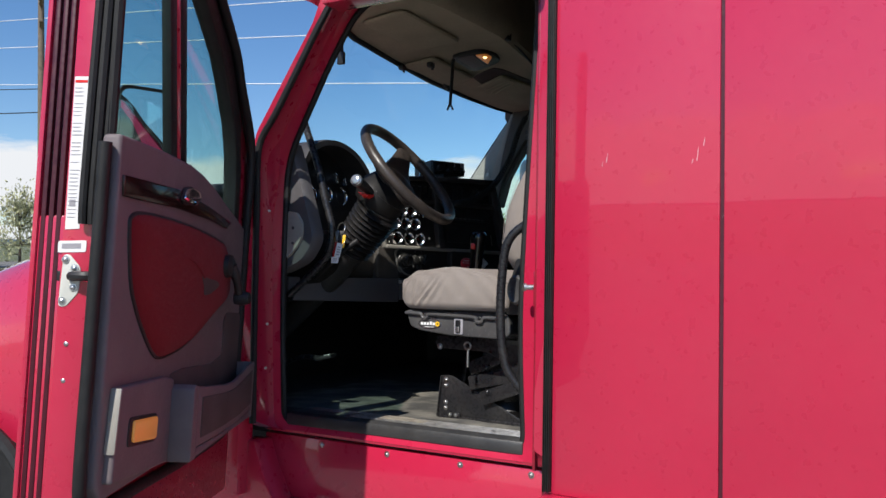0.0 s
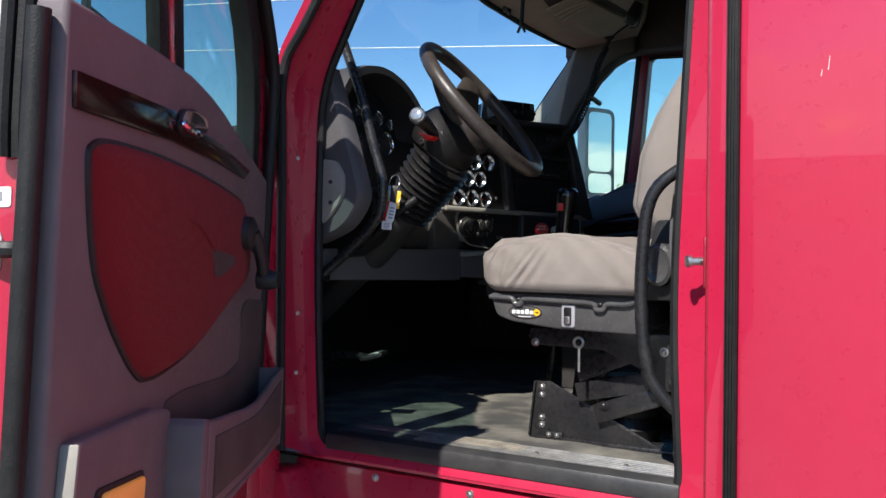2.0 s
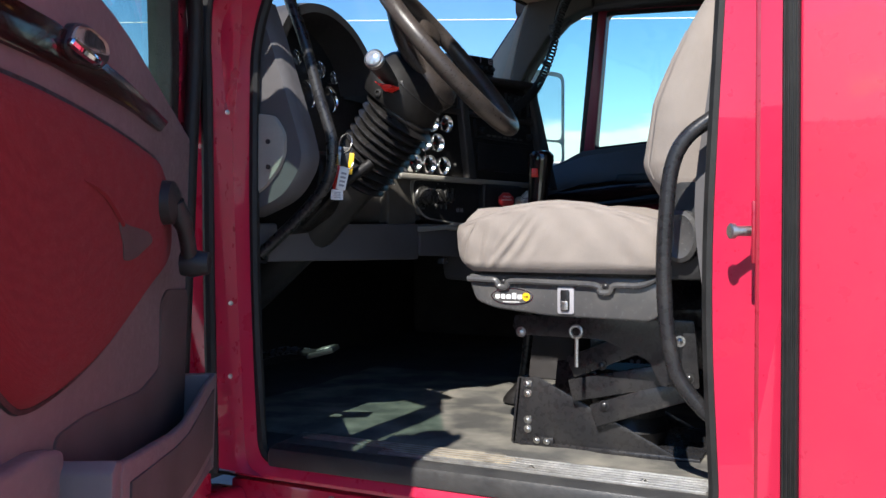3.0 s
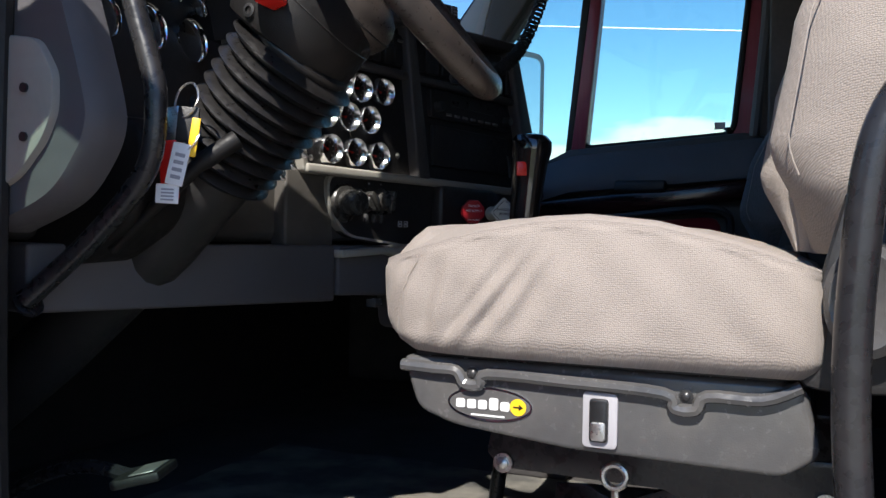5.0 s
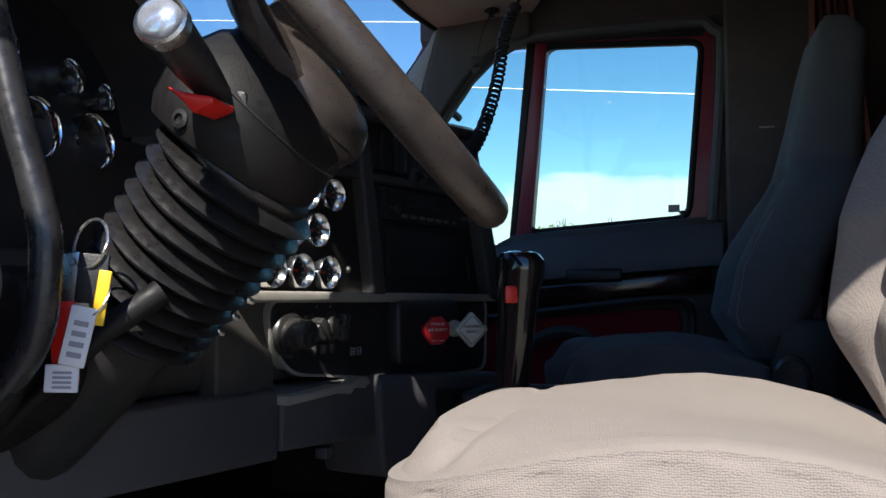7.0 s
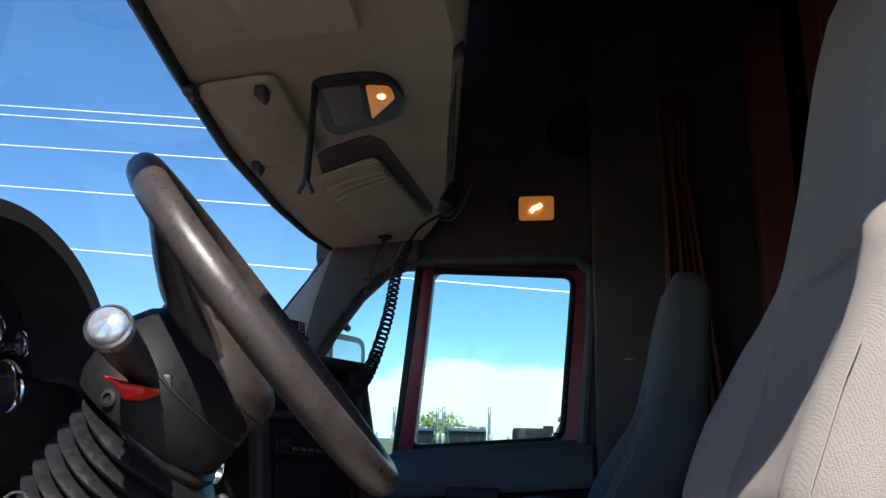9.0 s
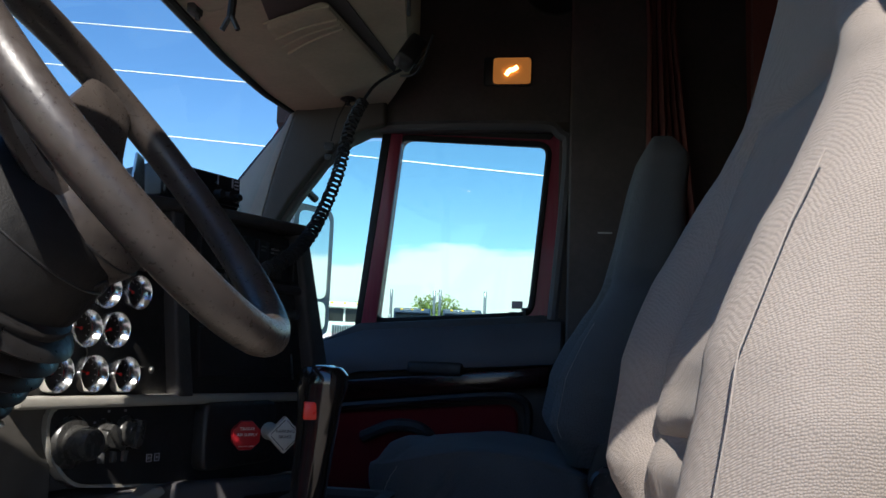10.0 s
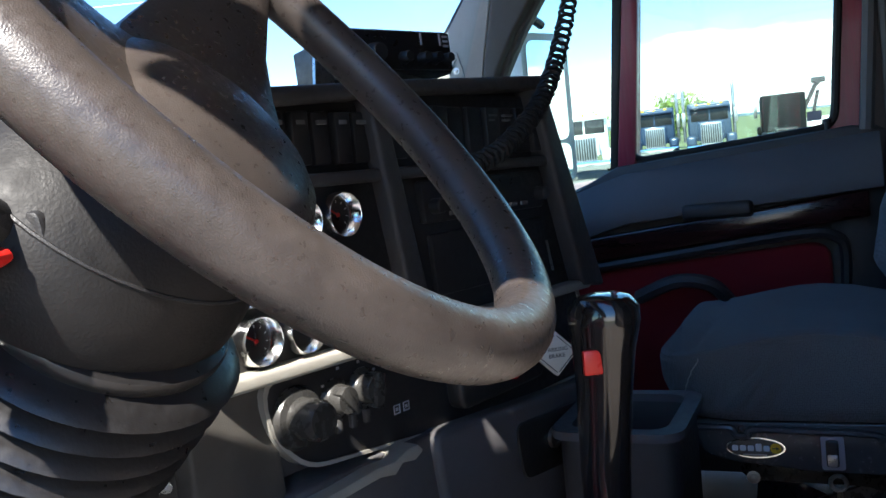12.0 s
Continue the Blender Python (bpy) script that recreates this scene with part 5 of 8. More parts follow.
# ---- steering wheel and column ----
HUB = Vector((-1.931, 2.946, 2.171))
AXIS = Vector((0.764, 0.110, 0.635)).normalized()
wm = aim(HUB, AXIS)
wheel = thing("steering_wheel", HUB, "worn brown-black leather steering wheel with dark spokes", "steering wheel")
R = 0.2270
bm = bmesh.new()
ringpts = [wm @ Vector((R * math.cos(a), R * math.sin(a), 0)) for a in (2 * math.pi * i / 96 for i in range(96))]
tube(bm, ringpts, 0.0202, 18, True)
part("rim", bm, WHEEL, wheel, "worn leather-look wheel rim")
bm = bmesh.new()
rows = []
away = Vector((-0.55, 0.75, -0.25))
away = (away - AXIS * away.dot(AXIS)).normalized()
for h, r, f in ((-0.118, 0.040, 1.0), (-0.112, 0.072, 1.0), (-0.098, 0.088, 1.0), (-0.080, 0.093, 0.9), (-0.064, 0.091, 0.7), (-0.050, 0.083, 0.5), (-0.040, 0.068, 0.35), (-0.033, 0.048, 0.2), (-0.029, 0.024, 0.1), (-0.028, 0.004, 0.0)):
    m = aim(HUB + AXIS * h + away * (0.008 * f), AXIS)
    rows.append([m @ Vector((r * math.cos(q), r * math.sin(q), 0)) for q in (2 * math.pi * i / 40 for i in range(40))])
loft(bm, rows)
pad = part("hub_pad", bm, WHEEL, wheel, "worn brown-black domed horn pad")
bm = bmesh.new()
m = aim(HUB + AXIS * -0.074 + away * 0.007, AXIS)
tube(bm, [m @ Vector((0.0925 * math.cos(q), 0.0925 * math.sin(q), 0)) for q in (2 * math.pi * i / 48 for i in range(48))], 0.0016, 6, True)
part("pad_joint", bm, BLACK, pad)
# two wide swept spokes from the sunken pad up to the rim
spoke_to = Vector((-2.000, 2.775, 2.288)) - HUB
spoke_to = (spoke_to - AXIS * spoke_to.dot(AXIS)).normalized()
far = Vector((-0.45, 0.62, 0.50))
spoke_far = (far - AXIS * far.dot(AXIS)).normalized()
for d in (spoke_to, spoke_far):
    n = AXIS.cross(d)
    rows = []
    for t, h, wd, th in ((0.040, -0.062, 0.072, 0.020), (0.075, -0.060, 0.070, 0.020), (0.110, -0.052, 0.060, 0.018), (0.145, -0.038, 0.048, 0.015), (0.180, -0.020, 0.040, 0.013), (0.205, -0.008, 0.036, 0.012), (0.220, -0.001, 0.032, 0.011)):
        rows.append([HUB + d * t + n * (wd * math.cos(q)) + AXIS * (h + th * math.copysign(abs(math.sin(q)) ** 0.7, math.sin(q))) for q in (2 * math.pi * i / 20 for i in range(20))])
    bm = bmesh.new()
    loft(bm, rows)
    part("spoke", bm, WHEEL, wheel, "wide swept spoke")

column = thing("steering_column", (-2.10, 2.94, 1.60), "grey-brown steering column shroud above a ribbed rubber boot", "steering column")
bm = bmesh.new()
rows = []
tilt = Vector((0.60, 0.03, 0.80)).normalized()
stations = [(-1.972, 2.936, 2.137, 0.055, 0.052, 0), (-1.980, 2.930, 2.130, 0.078, 0.072, 0), (-1.995, 2.918, 2.116, 0.095, 0.088, 0.15), (-2.012, 2.906, 2.098, 0.105, 0.095, 0.4),
            (-2.026, 2.898, 2.078, 0.108, 0.097, 0.7), (-2.037, 2.893, 2.058, 0.105, 0.094, 0.9), (-2.044, 2.892, 2.044, 0.098, 0.088, 1.0), (-2.047, 2.892, 2.040, 0.080, 0.072, 1.0)]
for x, y, z, a, b, f in stations:
    m = aim((x, y, z), AXIS.lerp(tilt, f))
    wide = (Vector((0, 1, 0)) - AXIS * AXIS.y).normalized()
    deep = AXIS.lerp(tilt, f).normalized().cross(wide)
    rows.append([Vector((x, y, z)) + wide * (a * math.cos(q)) + deep * (b * math.sin(q)) for q in (2 * math.pi * i / 40 for i in range(40))])
loft(bm, rows)
shroud = part("shroud", bm, SHROUD, column, "scuffed grey-brown plastic shroud")
bm = bmesh.new()
tube(bm, [rows[3][i] * 0.999 + rows[4][i] * 0.001 for i in range(40)], 0.0014, 6, True)
part("shroud_joint", bm, BLACK, shroud)
bm = bmesh.new()
lathe(bm, [(0, 0.001), (0.012, 0.001), (0.013, 0.003), (0.017, 0.002), (0.017, -0.004), (0, -0.004)], aim((-1.952, 2.930, 2.032), (0.70, 0.10, -0.70)), 18)
part("screw_well", bm, BLACK, shroud)
# ribbed boot
BA, BB = Vector((-2.013, 2.890, 2.044)), Vector((-2.157, 2.889, 1.878))
bd = (BB - BA).normalized()
length = (BB - BA).length
prof = []
ribs = 11
for i in range(ribs * 8 + 1):
    t = i / (ribs * 8)
    ph = (i % 8) / 8
    prof.append((min(1, 0.55 + 4.5 * t) * lerp(0.084, 0.066, t) + 0.017 * (1 - abs(2 * ph - 1) ** 1.3), t * length))
bm = bmesh.new()
lathe(bm, [(0, 0)] + prof + [(0, length)], aim(BA, bd), 40, 1.0, 0.92)
part("boot", bm, BOOT, column, "black ribbed rubber boot")
bm = bmesh.new()
tube(bm, [BB - bd * 0.03, BB + Vector((-0.10, 0, -0.10)), BB + Vector((-0.30, 0, -0.27)), BB + Vector((-0.55, 0, -0.46))], [0.062, 0.058, 0.054, 0.050], 16)
part("lower_cover", bm, BLACK, column)
# shift stalk with a pearl cap and the red hazard tab
bm = bmesh.new()
sa, sb = Vector((-2.004, 2.805, 2.090)), Vector((-1.984, 2.686, 2.122))
tube(bm, [sa, sa.lerp(sb, 0.25), sa.lerp(sb, 0.5), sa.lerp(sb, 0.85), sb], [0.013, 0.016, 0.0185, 0.020, 0.020], 20)
stalk = part("stalk", bm, BLACK, column, "thick black shift stalk")
sd = (sb - sa).normalized()
bm = bmesh.new()
lathe(bm, [(0.0185, -0.006), (0.0185, 0.003), (0.017, 0.007), (0.014, 0.009), (0, 0.0105)], aim(sb, sd), 28)
part("cap", bm, CAP, stalk, "pearly blue-white end cap")
bm = bmesh.new()
lathe(bm, [(0.0205, -0.012), (0.0220, -0.008), (0.0220, 0.002), (0.0195, 0.004), (0.0185, -0.012)], aim(sb, sd), 28)
part("collar", bm, STEEL, stalk)
bm = bmesh.new()
m = aim((-2.002, 2.792, 2.078), (0.15, -1, -0.05))
prism(bm, [(-0.022, 0.010), (-0.004, 0.004), (0.020, 0.000), (0.022, -0.006), (0.002, -0.014), (-0.006, -0.004)], lambda u, v, w: m @ Vector((u, v, w)), 0.0, 0.050, 0.003)
part("hazard_tab", bm, RED_INK, column, "bright red hazard flasher tab")
bm = bmesh.new()
prism(bm, rounded([(-0.034, 0.013), (0.032, 0.016), (0.034, -0.008), (-0.028, -0.011)], 0.007, 3), lambda u, v, w: m @ Vector((u * 0.8, v * 0.8 + 0.004, w)), -0.05, -0.014, 0.003)
part("stalk_slot", bm, BLACK, column)
bm = bmesh.new()
lathe(bm, [(0, 0), (0.009, 0), (0.009, 0.004), (0.005, 0.005), (0.005, 0.002), (0, 0.002)], aim((-2.034, 2.792, 2.068), (-0.1, -1, 0)), 14)
part("screw", bm, BLACK, column)
# tilt lever
bm = bmesh.new()
tube(bm, spline([(-2.22, 2.76, 1.765), (-2.155, 2.765, 1.822), (-2.105, 2.785, 1.875), (-2.068, 2.815, 1.911)], 5), [0.008] * 6 + [0.010] * 5 + [0.0125] * 5, 12)
part("tilt_lever", bm, SHROUD, column, "grey tilt lever")
for x, y, z in ((-2.071, 2.918, 1.870), (-2.058, 2.926, 1.886), (-2.045, 2.934, 1.903)):
    bolt("bolt", (x, y, z), (0.7, 0.5, -0.4), column, 0.004, 0.006)

# key bunch in the ignition
keys = thing("key_bunch", (-2.103, 2.745, 1.93), "ring of keys with red, white and yellow plastic tags", "keys")
bm = bmesh.new()
tube(bm, [Vector((-2.098, 2.752 + 0.0, 1.953)) + Vector((0.017 * math.cos(a), 0.006 * math.sin(a), 0.022 * math.sin(a))) for a in (2 * math.pi * i / 28 for i in range(28))], 0.0016, 6, True)
tube(bm, [Vector((-2.090, 2.745, 1.908)) + Vector((0.017 * math.cos(a), 0.008 * math.sin(a), 0.020 * math.sin(a))) for a in (2 * math.pi * i / 24 for i in range(24))], 0.0014, 6, True)
part("ring", bm, STEEL, keys)
for name, mat, at, size, turn in (("tag", WHITE, (-2.094, 2.733, 1.872), (0.011, 0.0015, 0.026), 12), ("tag", RED_INK, (-2.112, 2.738, 1.866), (0.011, 0.002, 0.036), -4),
                                  ("tag", YELLOW, (-2.078, 2.742, 1.905), (0.0055, 0.0012, 0.024), 8), ("tag", WHITE, (-2.108, 2.731, 1.836), (0.014, 0.002, 0.012), 2),
                                  ("key", STEEL, (-2.113, 2.748, 1.915), (0.011, 0.0015, 0.030), -10), ("key", BLACK, (-2.094, 2.750, 1.922), (0.013, 0.003, 0.022), 5)):
    bm = bmesh.new()
    block(bm, tuple(-v for v in size), size, 0.0015, pose(*at, 0, turn, 25))
    t = part(name, bm, mat, keys)
    if mat is WHITE:
        bm = bmesh.new()
        for i in range(4):
            block(bm, (-size[0] * 0.5, -size[1] - 0.0006, -size[2] * 0.7 + i * size[2] * 0.35), (size[0] * 0.6, -size[1], -size[2] * 0.7 + (i + 0.5) * size[2] * 0.35), 0, pose(*at, 0, turn, 25))
        part("print_line", bm, GREY_INK, t)

# grab bar by the windshield pillar
bar = thing("grab_bar", (-2.2, 2.68, 1.72), "black tubular grab bar beside the windshield pillar", "grab bar")
bm = bmesh.new()
tube(bm, spline([(-2.262, 2.69, 2.42), (-2.224, 2.70, 2.308), (-2.175, 2.70, 2.19), (-2.135, 2.70, 2.06), (-2.110, 2.70, 1.99), (-2.100, 2.70, 1.94), (-2.112, 2.70, 1.865), (-2.18, 2.70, 1.793), (-2.25, 2.695, 1.735), (-2.285, 2.68, 1.70)], 6), 0.0135, 12)
part("tube", bm, STEEL_BLACK, bar)
bm = bmesh.new()
lathe(bm, [(0, 0), (0.020, 0), (0.020, 0.005), (0.014, 0.008), (0, 0.008)], aim((-2.292, 2.690, 1.694), (0.75, -0.1, 0.65)), 16)
part("foot", bm, STEEL_BLACK, bar)

# brake pedal
pedal = thing("brake_pedal", (-2.2, 2.78, 1.30), "worn black brake pedal, its lit corner drawn as a bright plate", "pedal")
bm = bmesh.new()
block(bm, (-0.034, -0.036, -0.008), (0.034, 0.036, 0.006), 0.005, pose(-2.185, 2.785, 1.470, 0, -14, 20))
part("pad", bm, RUBBER, pedal)
# Bright plate laid on the pad as its sunlit corner.
bm = bmesh.new()
block(bm, (-0.006, -0.034, 0.0062), (0.028, 0.022, 0.008), 0.001, pose(-2.185, 2.785, 1.470, 0, -14, 20))
part("tread", bm, SILL_RIB, pedal)
bm = bmesh.new()
tube(bm, spline([(-2.20, 2.79, 1.462), (-2.32, 2.80, 1.46), (-2.45, 2.80, 1.40), (-2.55, 2.80, 1.279)], 5), 0.010, 8)
part("arm", bm, STEEL_BLACK, pedal)

# ---- seats ----
SX, SY, SZ = -1.55, 2.95, 1.275


CUSHION_EDGE = [(0, 1.763), (0.05, 1.768), (0.12, 1.774), (0.2, 1.784), (0.34, 1.800), (0.46, 1.809), (0.56, 1.812), (0.7, 1.806), (0.85, 1.790), (1, 1.768)]
CUSHION_FRONT, CUSHION_BACK, CUSHION_HALF = -1.841, -1.372, 0.264


def cushion_plan():
    """Outline of the cushion from above: wide rounded front corners, tighter ones at the back."""
    loop = rounded([(CUSHION_FRONT, -CUSHION_HALF), (CUSHION_BACK, -CUSHION_HALF), (CUSHION_BACK, CUSHION_HALF), (CUSHION_FRONT, CUSHION_HALF)], [0.17, 0.035, 0.035, 0.17], 20)
    pts = [Vector(p) for p in loop]
    lengths = [(pts[(i + 1) % len(pts)] - p).length for i, p in enumerate(pts)]
    total = sum(lengths)
    out = []
    n = 560
    i, run = 0, 0.0
    for k in range(n):
        want = total * k / n
        while run + lengths[i] < want:
            run += lengths[i]
            i += 1
        out.append(pts[i].lerp(pts[(i + 1) % len(pts)], (want - run) / max(lengths[i], 1e-9)))
    return out


def cushion_top(x, y):
    s = (x - CUSHION_FRONT) / (CUSHION_BACK - CUSHION_FRONT)
    a = min(1.0, abs(y) / CUSHION_HALF)
    z = curve_at(s, CUSHION_EDGE)
    z += 0.036 * max(0.0, 1 - s / 0.55) * (1 - a ** 3) * min(1, max(0, s) / 0.12 + 0.25)
    z -= 0.012 * math.exp(-(a / 0.45) ** 2) * max(0, min(1, (s - 0.35) / 0.2))
    cross = s - 0.20 + 0.05 * a * a
    z -= 0.009 * math.exp(-(cross / 0.016) ** 2)
    z += 0.004 * math.exp(-((cross + 0.09) / 0.06) ** 2) * (1 - a ** 3)
    return z


def cushion_fold(s, h, a):
    """Creases of the loose cover on the cushion's sides."""
    cw = s - 0.095 - 0.085 * h ** 1.5
    f = (1 - h ** 6) * (-0.0035 * math.exp(-(cw / 0.011) ** 2) + 0.0030 * math.exp(-((cw - 0.030) / 0.020) ** 2) + 0.0025 * math.exp(-((cw + 0.034) / 0.022) ** 2))
    for at, lean, wide, deep in ((0.225, 0.06, 0.020, 0.0040), (0.37, 0.22, 0.018, 0.0055), (0.425, 0.20, 0.018, 0.0045), (0.48, 0.14, 0.022, 0.0030), (0.31, 0.12, 0.024, 0.0035), (0.66, 0.12, 0.045, 0.0020), (0.82, -0.06, 0.035, 0.0020)):
        d = s - at - lean * (h - 0.7)
        f -= deep * math.exp(-(d / wide) ** 2) * math.sin(math.pi * min(1, 0.12 + h * 0.92)) ** 1.2
        f += deep * 0.6 * math.exp(-((d - 2 * wide) / wide) ** 2) * math.sin(math.pi * min(1, 0.12 + h * 0.92)) ** 1.2
    return f + 0.0012 * math.sin(37 * s + 9 * h + 4 * a) * h


def seat_cushion(bm):
    """Upholstered cushion: rounded front corners, crowned side edges, domed front and shallow middle."""
    plan = cushion_plan()
    n = len(plan)
    normals = []
    for k in range(n):
        d = plan[(k + 1) % n] - plan[k - 1]
        normals.append(Vector((d.y, -d.x)).normalized())
    roll = 0.012
    rows = []
    for q in range(58):
        row = []
        for k, p in enumerate(plan):
            s = (p.x - CUSHION_FRONT) / (CUSHION_BACK - CUSHION_FRONT)
            low = 1.670 + 0.016 * max(0, 1 - s / 0.14) ** 2
            edge = curve_at(s, CUSHION_EDGE)
            if q < 50:
                h = q / 49
                z = lerp(low, edge - roll, h)
                out = 0.005 * math.sin(math.pi * h) - 0.012 * max(0, 1 - h / 0.2) ** 2 - 0.022 * (1 - h) ** 1.6 * max(0, 1 - s / 0.16)
                out += cushion_fold(s, h, p.y / CUSHION_HALF) * min(1, h * 3)
            else:
                phi = math.pi / 2 * (q - 49) / 8
                z = edge - roll + roll * math.sin(phi)
                out = -roll * (1 - math.cos(phi)) + 0.0025 * math.exp(-((phi - 0.75) / 0.16) ** 2)
            row.append((p.x + normals[k].x * out, SY + p.y + normals[k].y * out, z))
        rows.append(row)
    mid = Vector(((CUSHION_FRONT + CUSHION_BACK) / 2, 0))
    for f in (0.97, 0.93, 0.88, 0.82, 0.75, 0.67, 0.58, 0.48, 0.37, 0.25, 0.13, 0.02):
        row = []
        for k, p in enumerate(plan):
            inner = p - normals[k] * roll
            c = mid.lerp(inner, f)
            t = min(1, (1 - f) / 0.10)
            edge = curve_at((p.x - CUSHION_FRONT) / (CUSHION_BACK - CUSHION_FRONT), CUSHION_EDGE)
            row.append((c.x, SY + c.y, lerp(edge + 0.003, cushion_top(c.x, c.y), t)))
        rows.append(row)
    rows.insert(0, [(mid.x + (p.x - mid.x) * 0.5, SY + p.y * 0.5, 1.672) for p in plan])
    return loft(bm, rows)


def cushion_seams():
    """Stitched seams up each side behind the front corner."""
    plan = cushion_plan()
    lines = []
    n = len(plan)
    for sign in (-1, 1):
        side = [k for k in range(n) if plan[k].y * sign > 0.05 and plan[k].x < -1.6]
        pts = []
        for i in range(24):
            h = 0.06 + 0.94 * i / 23
            s = 0.095 + 0.085 * h ** 1.5
            k = min(side, key=lambda q: abs((plan[q].x - CUSHION_FRONT) / (CUSHION_BACK - CUSHION_FRONT) - s))
            d = plan[(k + 1) % n] - plan[k - 1]
            out = 0.005 * math.sin(math.pi * h) - 0.012 * max(0, 1 - h / 0.2) ** 2 - 0.022 * (1 - h) ** 1.6 * max(0, 1 - s / 0.16)
            out += cushion_fold(s, h, sign) * min(1, h * 3) + 0.0003
            p = plan[k] + Vector((d.y, -d.x)).normalized() * out
            low = 1.670 + 0.016 * max(0, 1 - s / 0.14) ** 2
            pts.append((p.x, SY + p.y, lerp(low, curve_at(s, CUSHION_EDGE) - 0.012, h)))
        lines.append(pts)
    return lines


BACK_FRONT = [(1.78, -1.395), (1.88, -1.424), (1.99, -1.408), (2.10, -1.365), (2.24, -1.312), (2.36, -1.282), (2.5, -1.255), (2.58, -1.236), (2.64, -1.205)]


def bolster(z, u):
    """How far the side bolsters stand proud of the backrest's face."""
    return 0.024 * math.exp(-((abs(u) - 0.82) / 0.17) ** 2) * max(0.0, min(1.0, (2.20 - z) / 0.12)) * max(0.0, min(1.0, (z - 1.78) / 0.08))


def seat_back(bm, k=1.0, dx=0.0, slim=1.0):
    rows = []
    for i in range(111):
        t = i / 110
        z = lerp(1.780, 2.640, t)
        half = curve_at(z, [(1.78, 0.205), (1.84, 0.245), (1.95, 0.262), (2.10, 0.262), (2.18, 0.252), (2.215, 0.226), (2.238, 0.186), (2.265, 0.164), (2.35, 0.150), (2.45, 0.140), (2.53, 0.128), (2.58, 0.104), (2.62, 0.070), (2.64, 0.035)])
        half *= lerp(1.0, slim, max(0, min(1, (z - 2.02) / 0.2)))
        front = curve_at(z, BACK_FRONT)
        thick = curve_at(z, [(1.78, 0.10), (1.9, 0.17), (2.2, 0.17), (2.4, 0.14), (2.58, 0.115), (2.64, 0.05)])
        dish = curve_at(z, [(1.78, 0.01), (1.9, 0.045), (2.1, 0.050), (2.25, 0.030), (2.35, 0.014), (2.76, 0.004)])
        row = []
        for j in range(96):
            a = 2 * math.pi * (j + 0.5) / 96
            c, s = math.cos(a), math.sin(a)
            e = 0.55
            u = math.copysign(abs(c) ** e, c)
            v = math.copysign(abs(s) ** e, s)
            x = front + thick * (0.5 - 0.5 * v)
            if v > 0:
                x += dish * math.exp(-(u / 0.62) ** 4) * v
                low = max(0.0, min(1.0, (2.235 - z) / 0.02))
                x += 0.010 * math.exp(-((abs(u) - 0.56) / 0.025) ** 2) * low
                x -= bolster(z, u)
                x += (0.013 * math.exp(-((z - 1.906 - 0.01 * u) / 0.008) ** 2) - 0.007 * math.exp(-((z - 1.936) / 0.02) ** 2)) * math.exp(-(u / 0.56) ** 8)
                x += 0.010 * math.exp(-((z - 2.243 + 0.02 * u * u) / 0.012) ** 2) * math.exp(-(u / 0.62) ** 6)
                x += 0.0022 * math.sin(31 * z + 5 * u) * math.sin(17 * z - 9 * u) * low
            row.append((x + dx - 0.07 * u * half, SY + u * half, 1.78 + (z - 1.78) * k))
        rows.append(row)
    return loft(bm, rows)


